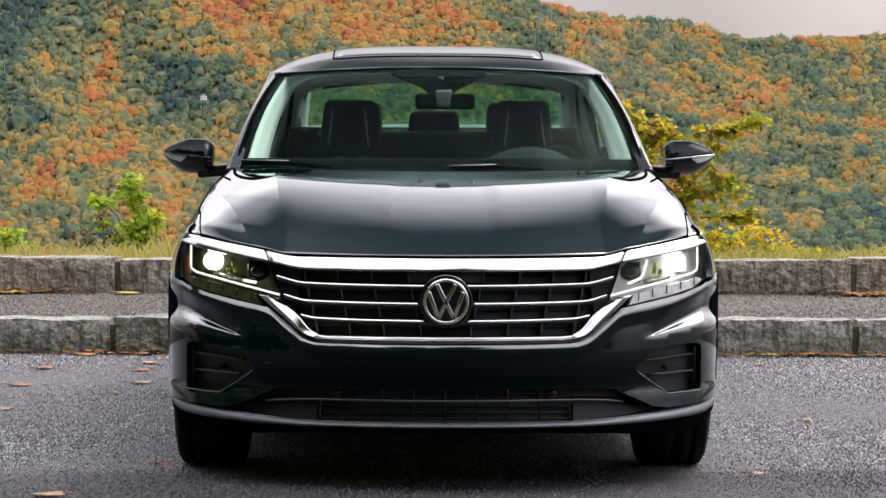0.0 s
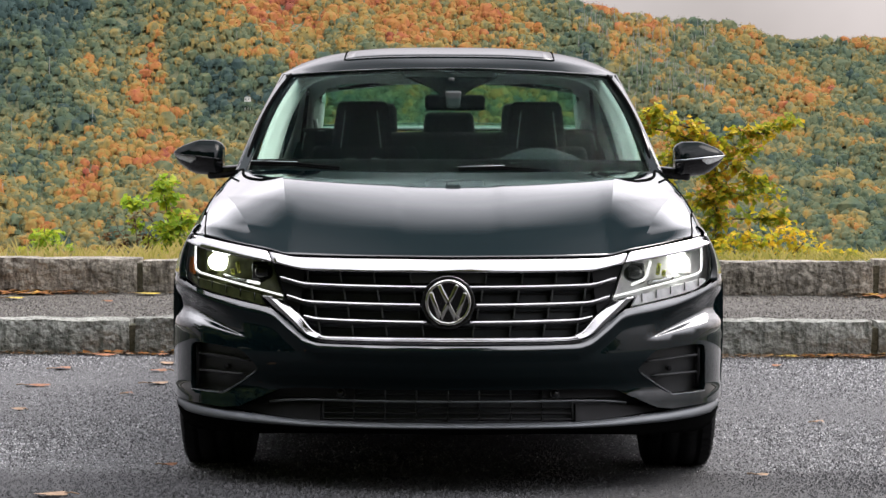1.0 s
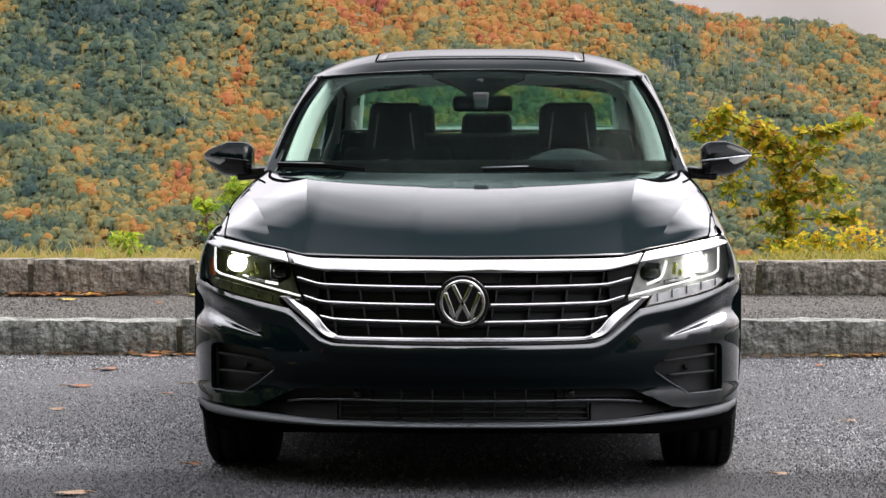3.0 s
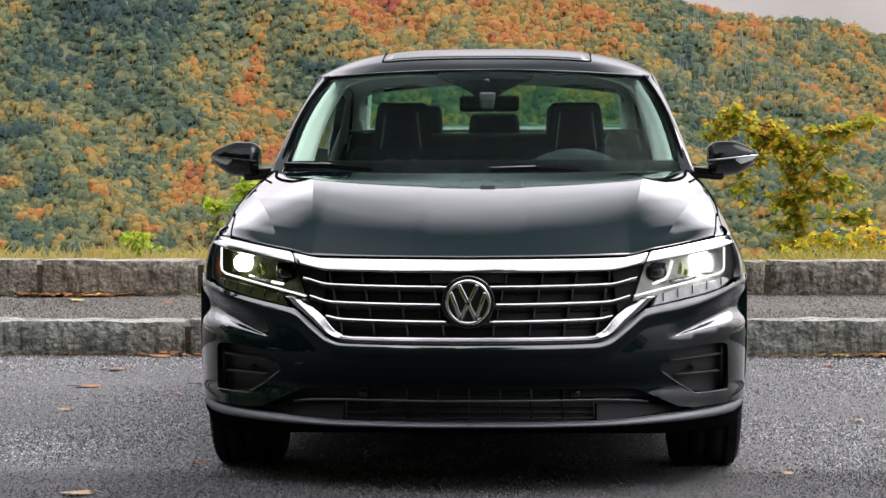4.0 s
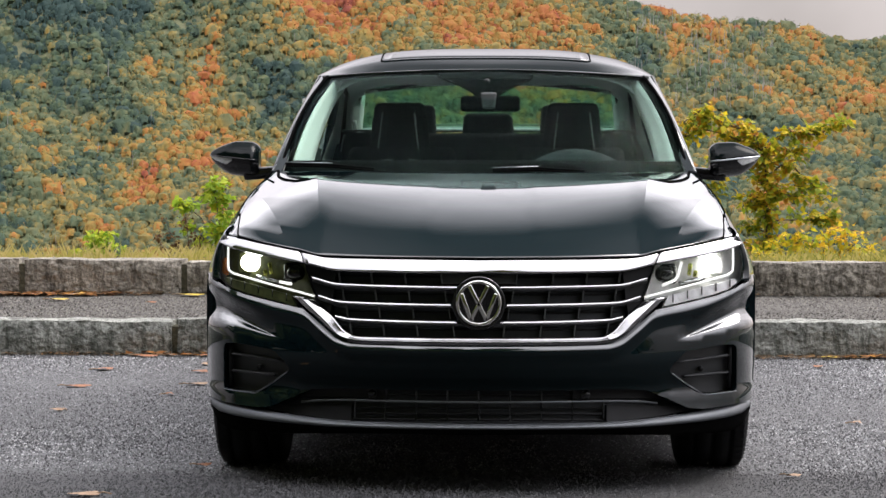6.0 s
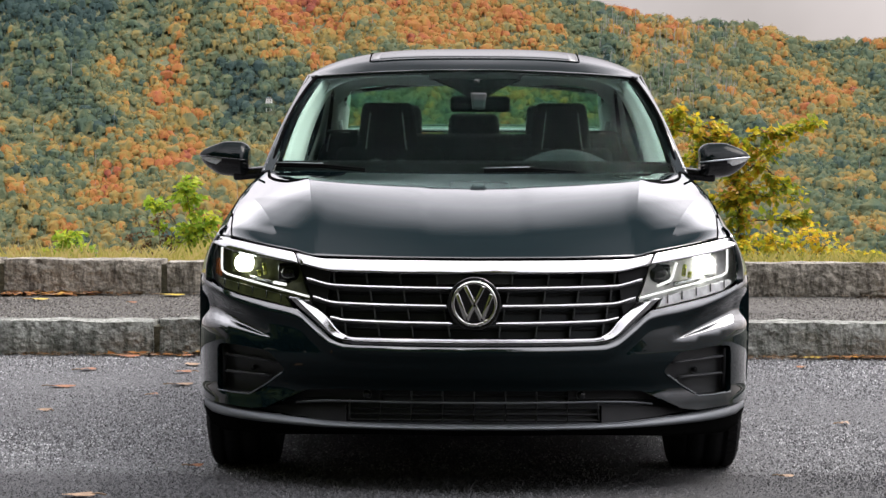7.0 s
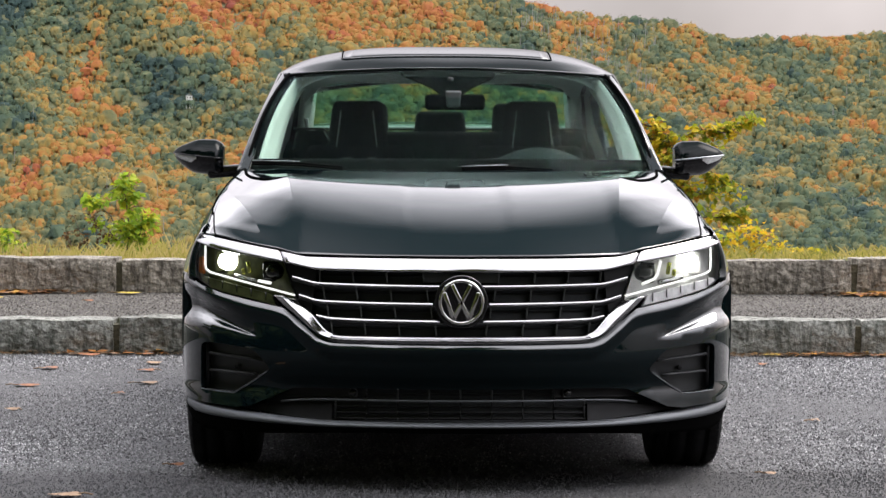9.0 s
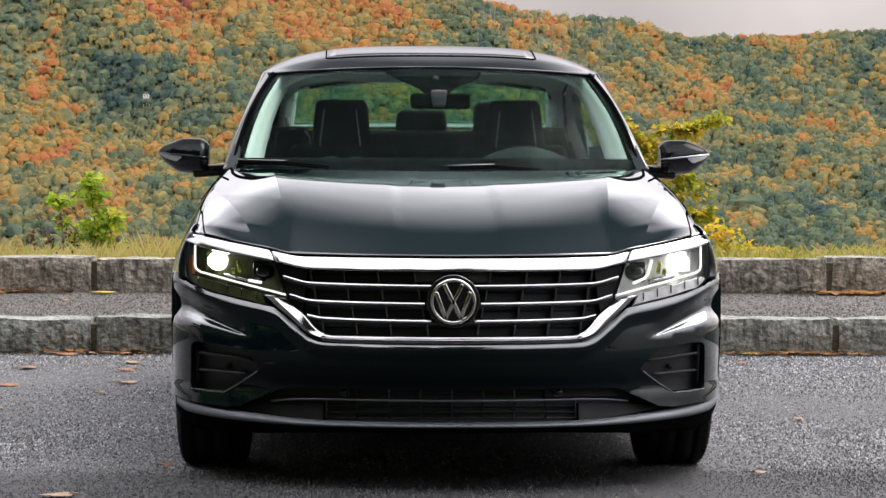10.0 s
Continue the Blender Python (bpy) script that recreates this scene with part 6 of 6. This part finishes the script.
def grit(name, label, count, area, height, sizes, mat, seed):
    """Chips of stone standing a little out of the asphalt: area gives (x half-width, y) bounds, height the surface."""
    rng = np.random.default_rng(seed)
    y = rng.uniform(area[0], area[1], count)
    x = rng.uniform(-1, 1, count) * (1.75 + 0.215 * np.maximum(y, 0)) * (1 + 1.6 * rng.random(count) ** 9)
    z = np.array([height(v) for v in y])
    s = rng.uniform(sizes[0], sizes[1], count)
    a = rng.uniform(0, 2 * math.pi, count)
    v = np.zeros((count, 5, 3))
    for k in range(4):
        w = a + k * math.pi / 2
        r = s * rng.uniform(0.7, 1.2, count)
        v[:, k] = np.stack([x + r * np.cos(w), y + r * np.sin(w), z - 0.002], 1)
    v[:, 4] = np.stack([x + s * rng.normal(0, 0.3, count), y + s * rng.normal(0, 0.3, count), z + s * rng.uniform(0.4, 1.0, count)], 1)
    i = 5 * np.arange(count)[:, None]
    f = np.concatenate([i + np.array([[k, (k + 1) % 4, 4]]) for k in range(4)])
    me = mesh_of(name, v.reshape(-1, 3).tolist(), f.tolist(), True)
    tone = me.attributes.new("tone", "FLOAT", "POINT")
    # chips near the car's front darken too, shade put into their tone
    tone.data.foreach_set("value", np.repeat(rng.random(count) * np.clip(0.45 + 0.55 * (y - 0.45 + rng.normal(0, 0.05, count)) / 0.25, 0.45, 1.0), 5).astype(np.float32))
    return tagged(put(name, me, mat), label, "grit", kind="stuff")


CHIP = foliage_mat("asphalt_chips", ((0.0, (0.016, 0.016, 0.018)), (0.4, (0.066, 0.066, 0.069)), (0.75, (0.23, 0.23, 0.233)), (1.0, (0.58, 0.58, 0.58))), 0.5, 0.1, rough=0.48, island=0.95, tone=True, spec=0.4)
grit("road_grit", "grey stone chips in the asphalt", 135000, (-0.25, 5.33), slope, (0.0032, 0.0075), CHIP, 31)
PATHCHIP = foliage_mat("path_chips", ((0.0, (0.020, 0.018, 0.016)), (0.45, (0.075, 0.068, 0.060)), (0.8, (0.16, 0.148, 0.13)), (1.0, (0.30, 0.28, 0.25))), 0.5, 0.15, rough=0.7, island=0.95, tone=True, spec=0.2)
grit("path_grit", "brown-grey stone chips in the path", 26000, (5.62, 7.12), path_z, (0.004, 0.009), PATHCHIP, 32)

# ---- shrubs behind the wall ----


def leaf_mesh(name, leaves):
    """Many small folded leaves in one mesh: leaves are (place, direction, length, width, roll)."""
    verts, faces = [], []
    for p, d, ln, wd, roll in leaves:
        d = d.normalized()
        side = d.cross(Vector((0, 0, 1)))
        if side.length < 0.05:
            side = Vector((1, 0, 0))
        side.normalize()
        up = side.cross(d)
        s = side * math.cos(roll) + up * math.sin(roll)
        u = up * math.cos(roll) - side * math.sin(roll)
        i = len(verts)
        m = p + d * ln * 0.45
        verts += [tuple(p), tuple(m + s * wd / 2 + u * wd * 0.18), tuple(p + d * ln - u * ln * 0.12), tuple(m - s * wd / 2 + u * wd * 0.18), tuple(m)]
        faces += [(i, i + 1, i + 4), (i + 1, i + 2, i + 4), (i + 2, i + 3, i + 4), (i + 3, i, i + 4)]
    return mesh_of(name, verts, faces, True)


YELLOW = foliage_mat("yellow_leaves", ((0.0, (0.18, 0.28, 0.02)), (0.35, (0.48, 0.46, 0.03)), (0.7, (0.74, 0.54, 0.03)), (1.0, (0.72, 0.40, 0.035))), 0.9, 0.3, 0.6, 0.8, glow=0.45)
GREEN = foliage_mat("fresh_leaves", ((0.0, (0.164, 0.295, 0.033)), (0.6, (0.344, 0.459, 0.041)), (1.0, (0.508, 0.492, 0.041))), 0.8, 0.15, 0.6, 0.9, glow=0.45)
SUMAC = foliage_mat("olive_leaves", ((0.0, (0.10, 0.16, 0.014)), (0.42, (0.28, 0.32, 0.024)), (0.75, (0.64, 0.50, 0.03)), (1.0, (0.46, 0.22, 0.03))), 0.9, 0.22, 0.6, 0.9, glow=0.45)


def bush(name, base, branches, leaf, mat, label, seed, twigs=9, per=7, spread=0.16):
    """A bush of branches drawn in its own upright plane, each a line of (across, up), swayed in depth, with twigs and loose leaves; the last number of a branch is where its leaves begin."""
    rr = random.Random(seed)
    top = tagged(new(name), label, "shrub")
    top.location = base
    leaves = []
    for line, thick, bare in branches:
        ln = [0.0]
        for a, b in zip(line, line[1:]):
            ln.append(ln[-1] + math.hypot(b[0] - a[0], b[1] - a[1]))
        fx, fz = pchip(ln, [p[0] for p in line]), pchip(ln, [p[1] for p in line])
        sway = rr.uniform(-0.35, 0.35) if bare < 0.99 and len(branches) > 1 else 0.0

        def at(t, fx=fx, fz=fz, ln=ln, sway=sway):
            return Vector((fx(t * ln[-1]) + 0.012 * math.sin(17 * t), sway * t, fz(t * ln[-1])))
        tube("stem", [at(t) for t in span(0, 1, 12)], lambda t, thick=thick: thick * (1 - 0.75 * t) + 0.002, BARK, top, n=5)
        for k in range(max(2, int(twigs * ln[-1] / 0.6))):
            t = bare + (1 - bare) * rr.random() ** 0.8
            p = at(t)
            a = rr.uniform(0, 2 * math.pi)
            way = Vector((math.cos(a), math.sin(a) * 0.8, rr.uniform(-0.35, 0.55))).normalized()
            tip = p + way * spread * rr.uniform(0.4, 1.2)
            tube("twig", [p, (p + tip) / 2 + Vector((0, 0, 0.015)), tip], 0.003, BARK, top, n=4)
            for m in range(per):
                q = p.lerp(tip, (m + 1) / per) + Vector((rr.gauss(0, 0.02), rr.gauss(0, 0.03), rr.gauss(0, 0.02)))
                d = way * 0.5 + Vector((rr.gauss(0, 0.6), rr.gauss(0, 0.6), rr.gauss(-0.25, 0.4)))
                s = rr.uniform(0.55, 1.2)
                leaves.append((q, d, leaf[0] * s, leaf[1] * s, rr.uniform(-0.9, 0.9)))
    put("crown", leaf_mesh("crown", leaves), mat, top, "small loose leaves")
    return top


bush("olive_shrub", (2.88, 20.5, -1.6), [
    ([(0, 0), (0, 1.76), (-0.02, 2.45), (-0.04, 2.74), (-0.14, 3.06)], 0.022, 0.55),
    ([(-0.04, 2.74), (-0.14, 3.06), (-0.43, 3.17), (-0.74, 3.31), (-0.93, 3.17)], 0.012, 0.05),
    ([(-0.10, 2.90), (-0.40, 3.05), (-0.70, 3.12), (-0.98, 3.0)], 0.010, 0.1),
    ([(-0.03, 2.69), (0.05, 2.99), (0.29, 3.11), (0.53, 3.06), (0.67, 3.17), (0.84, 3.21)], 0.011, 0.12),
    ([(-0.02, 2.57), (0.19, 2.75), (0.39, 2.62), (0.53, 2.48), (0.60, 2.33)], 0.010, 0.15),
    ([(0.02, 2.62), (0.15, 2.85), (0.36, 2.88)], 0.008, 0.2),
    ([(0, 2.14), (0.19, 2.15), (0.56, 2.15), (0.87, 2.21)], 0.010, 0.35),
    ([(-0.02, 2.19), (-0.15, 2.32), (-0.24, 2.43)], 0.008, 0.2),
    ([(-0.02, 2.02), (-0.14, 2.07), (-0.28, 2.12)], 0.008, 0.3),
    ([(-0.14, 3.06), (-0.42, 2.87), (-0.60, 2.60), (-0.64, 2.33)], 0.010, 0.1),
    ([(-0.04, 2.69), (-0.15, 2.75), (-0.30, 2.86), (-0.55, 2.80)], 0.009, 0.1),
    ([(0, 2.30), (0.18, 2.42), (0.33, 2.40)], 0.008, 0.2),
    ([(0, 1.84), (-0.08, 1.90), (-0.19, 1.85)], 0.007, 0.2)], (0.092, 0.072), SUMAC, "olive and yellow leafy shrub on arching stems behind the wall", 3, twigs=19, per=8, spread=0.17)
bush("yellow_shrub", (3.35, 19.8, -1.5), [
    ([(0, 0), (-0.1, 1.2), (-0.42, 1.85)], 0.014, 0.5), ([(0, 0), (-0.05, 1.4), (-0.22, 1.93)], 0.014, 0.5), ([(0, 0), (0.05, 1.5), (0.09, 1.98)], 0.014, 0.5),
    ([(0, 0), (0.15, 1.3), (0.36, 1.95)], 0.014, 0.5), ([(0, 0), (0.2, 1.2), (0.58, 1.80)], 0.014, 0.5), ([(0, 0), (0.3, 1.2), (0.78, 1.72)], 0.014, 0.5),
    ([(0.2, 1.2), (0.55, 1.55), (0.92, 1.66)], 0.010, 0.2), ([(0, 0), (-0.3, 1.2), (-0.62, 1.70)], 0.014, 0.5), ([(0, 1.0), (0.2, 1.6), (0.45, 1.85)], 0.010, 0.3), ([(0, 1.0), (-0.1, 1.5), (-0.05, 1.85)], 0.010, 0.3)],
    (0.078, 0.060), YELLOW, "bright yellow leafy shrub behind the wall", 5, twigs=13, per=8, spread=0.17)
bush("green_shrub", (-3.2, 22.0, -2.0), [
    ([(0, 0), (0, 1.6), (0.02, 2.3), (-0.03, 2.93)], 0.018, 0.62), ([(0, 2.0), (-0.16, 2.3), (-0.31, 2.45)], 0.010, 0.2), ([(0, 2.1), (0.15, 2.45), (0.30, 2.53)], 0.010, 0.2),
    ([(0, 1.9), (0.12, 2.2), (0.17, 2.55)], 0.010, 0.2), ([(-0.05, 2.3), (-0.3, 2.62), (-0.46, 2.71)], 0.008, 0.75), ([(0, 1.7), (0.1, 2.0), (0.26, 2.2)], 0.010, 0.2), ([(0, 1.7), (-0.1, 2.0), (-0.22, 2.12)], 0.010, 0.2)],
    (0.10, 0.07), GREEN, "fresh green shrub behind the wall", 8, twigs=13, per=9, spread=0.15)
bush("green_shrub", (-6.46, 34.0, -6.0), [
    ([(0, 0), (0.0, 5.0), (0.05, 6.15)], 0.02, 0.8), ([(0, 4.8), (-0.2, 5.5), (-0.3, 5.95)], 0.012, 0.3), ([(0, 4.8), (0.2, 5.5), (0.36, 5.90)], 0.012, 0.3), ([(0, 4.8), (0.1, 5.5), (0.2, 6.05)], 0.012, 0.3), ([(0, 4.8), (-0.3, 5.3), (-0.42, 5.75)], 0.012, 0.3)],
    (0.13, 0.09), GREEN, "low green shrub on the bank behind the wall", 9, twigs=6, per=8, spread=0.24)
DRYWEED = foliage_mat("dry_weed_leaves", ((0.0, (0.06, 0.035, 0.018)), (0.6, (0.14, 0.075, 0.03)), (1.0, (0.24, 0.13, 0.05))), 0.9, 0.2, 0.8, 0.9, glow=0.3)
bush("dry_weed", (-3.55, 22.0, -2.0), [
    ([(0, 0), (0.02, 2.2), (0.02, 2.58)], 0.008, 0.82), ([(0, 0), (-0.1, 2.0), (-0.24, 2.52)], 0.008, 0.82), ([(0, 0), (0.1, 2.0), (0.16, 2.40)], 0.008, 0.85), ([(0, 0), (-0.2, 1.9), (-0.38, 2.36)], 0.008, 0.85)],
    (0.05, 0.035), DRYWEED, "dry brown weed stems behind the wall", 14, twigs=3, per=5, spread=0.07)

# grass along the top of the bank
GRASS = foliage_mat("dry_grass", ((0.0, (0.22, 0.23, 0.045)), (0.4, (0.46, 0.40, 0.10)), (1.0, (0.56, 0.44, 0.18))), 0.7, 0.3, 0.8, 0.9, glow=0.45)
rr = random.Random(21)
verts, faces = [], []
for k in range(12000):
    x = rr.uniform(-5.5, 5.5)
    y = 7.5 + 2.6 * rr.random() ** 1.6
    h = rr.uniform(0.07, 0.19) * (1.0 if x < 0.5 else 0.6) * (0.6 + 0.8 * max(0, noise.noise((x * 1.3, y, 0.0)) + 0.4))
    z = land(x, y) - 0.01
    a, w, l = rr.uniform(0, 6.28), rr.uniform(0.003, 0.006), rr.gauss(0, 0.05)
    i = len(verts)
    c, s = math.cos(a) * w, math.sin(a) * w
    verts += [(x - c, y - s, z), (x + c, y + s, z), (x + l * 0.4, y + l * 0.2, z + h * 0.6), (x + l, y + l * 0.6, z + h)]
    faces += [(i, i + 1, i + 2), (i, i + 2, i + 3)]
tagged(put("grass", mesh_of("grass", verts, faces, True), GRASS), "dry green and straw grass behind the wall", "grass", kind="stuff")

# ---- fallen leaves ----
LEAF_COLORS = [material("orange_leaf", (0.235, 0.088, 0.030), 0.7, grain=(60, 0.3)), material("tan_leaf", (0.275, 0.175, 0.100), 0.7, grain=(60, 0.3)), material("yellow_leaf", (0.350, 0.252, 0.021), 0.7, grain=(60, 0.3))]
WORDS = ("orange-brown", "pale tan", "yellow")


def fallen_leaf(x, y, z, size, turn, kind, lift=0.03):
    """A curled, lobed leaf with its stalk."""
    rr = random.Random(int(x * 977 + y * 131))
    n, verts = 20, [(0, 0, 0.012)]
    for k in range(n):
        a = 2 * math.pi * k / n
        r = size * (0.36 + 0.17 * abs(math.cos(a * 2.5)) + 0.05 * rr.random())
        verts.append((r * math.cos(a) * 1.25, r * math.sin(a) * 0.85, lift * (r / size) ** 2 * (0.7 + 0.6 * math.sin(a * 2 + rr.random())) + 0.003))
    faces = [(0, 1 + k, 1 + (k + 1) % n) for k in range(n)]
    leaf = new("fallen_leaf")
    leaf.matrix_basis = pose(x, y, z, 0, 0, turn)
    tagged(leaf, WORDS[kind] + " fallen leaf lying on the asphalt", "leaf", "fallen leaves")
    put("blade", mesh_of("blade", verts, faces), LEAF_COLORS[kind], leaf)
    tube("stalk", [(-size * 0.45, 0, 0.006), (-size * 0.75, 0.01, 0.010), (-size * 1.0, 0.03, 0.006)], 0.0022, LEAF_COLORS[1], leaf, n=4)


FALLEN = ((-1.86, 3.78, 0.14, 10, 0), (-1.85, 4.51, 0.13, 60, 0), (-1.38, 4.42, 0.10, 200, 0), (-1.37, 4.75, 0.12, 130, 1), (-1.33, 3.89, 0.12, 30, 1), (-1.40, 3.43, 0.07, 80, 0),
          (-1.78, 2.75, 0.08, 170, 1), (-0.94, 0.73, 0.06, 20, 0), (-1.21, -0.12, 0.12, 200, 1), (-1.74, 5.17, 0.14, 0, 0), (-1.62, 5.24, 0.10, 40, 1), (-1.44, 5.22, 0.12, 100, 0),
          (1.03, 0.49, 0.06, 10, 1), (1.48, 2.36, 0.07, 60, 1), (1.60, 4.73, 0.07, 120, 0), (1.72, 5.24, 0.12, 200, 2), (2.09, 5.22, 0.12, 20, 0), (2.25, 5.22, 0.10, 90, 0),
          (-2.43, 6.62, 0.13, 20, 2), (-2.38, 6.95, 0.14, 80, 1), (-1.72, 6.95, 0.18, 0, 2), (-2.54, 7.0, 0.14, 40, 0), (-2.65, 6.98, 0.12, 120, 0), (-2.2, 7.0, 0.10, 60, 0), (-1.88, 6.44, 0.06, 0, 0),
          (2.46, 6.95, 0.12, 10, 0), (2.56, 7.0, 0.13, 70, 0), (2.68, 6.94, 0.11, 140, 0), (2.78, 7.0, 0.12, 30, 0))
for x, y, size, turn, kind in FALLEN:
    if y < 5.4:
        z = slope(y) + 0.003
    else:
        z = path_z(y) + 0.006
    fallen_leaf(x, y, z, size * 0.66, turn, kind, 0.022)


def litter(name, label, spots, mat, seed, size):
    """Flakes of dead leaf gathered in a gutter: spots are (x0, x1, y0, y1, how many)."""
    rr = random.Random(seed)
    verts, faces = [], []
    for x0, x1, y0, y1, n in spots:
        for k in range(n):
            x, y = rr.uniform(x0, x1), rr.uniform(y0, y1)
            z = (slope(y) if y < 5.4 else path_z(y)) + rr.uniform(0.002, 0.014)
            a, s = rr.uniform(0, 6.28), size * rr.uniform(0.4, 1.2)
            i = len(verts)
            for q in range(4):
                verts.append((x + s * math.cos(a + q * 1.57) * (1.0 if q % 2 else 0.5), y + s * math.sin(a + q * 1.57) * (1.0 if q % 2 else 0.5), z + rr.uniform(0, 0.35) * s))
            faces += [(i, i + 1, i + 2), (i, i + 2, i + 3)]
    return tagged(put(name, mesh_of(name, verts, faces, True), mat), label, "leaf litter", kind="stuff")


LITTER = foliage_mat("dead_leaf_litter", ((0.0, (0.025, 0.02, 0.014)), (0.45, (0.07, 0.05, 0.03)), (0.8, (0.17, 0.09, 0.035)), (1.0, (0.26, 0.15, 0.05))), 1.5, 0.25, island=0.8)
litter("leaf_litter", "brown leaf crumbs along the foot of kerb and wall", ((-3.2, 1.2, 5.22, 5.34, 1300), (1.0, 3.4, 5.16, 5.34, 1500), (-3, -1.9, 6.95, 7.10, 420), (-1.9, 2.2, 7.04, 7.11, 300), (2.2, 3.2, 6.90, 7.10, 520)), LITTER, 5, 0.018)
ORANGELITTER = foliage_mat("orange_leaf_litter", ((0.0, (0.10, 0.05, 0.02)), (0.45, (0.24, 0.10, 0.03)), (0.8, (0.36, 0.16, 0.035)), (1.0, (0.42, 0.27, 0.06))), 1.5, 0.2, island=0.9)
litter("leaf_drift", "drift of orange fallen leaves against the foot of the wall", ((-2.85, -2.25, 6.90, 7.09, 210), (-2.25, -1.95, 6.98, 7.09, 40), (2.38, 2.95, 6.90, 7.09, 190), (1.75, 2.3, 5.20, 5.32, 60), (-1.85, -1.35, 5.22, 5.32, 50)), ORANGELITTER, 8, 0.036)
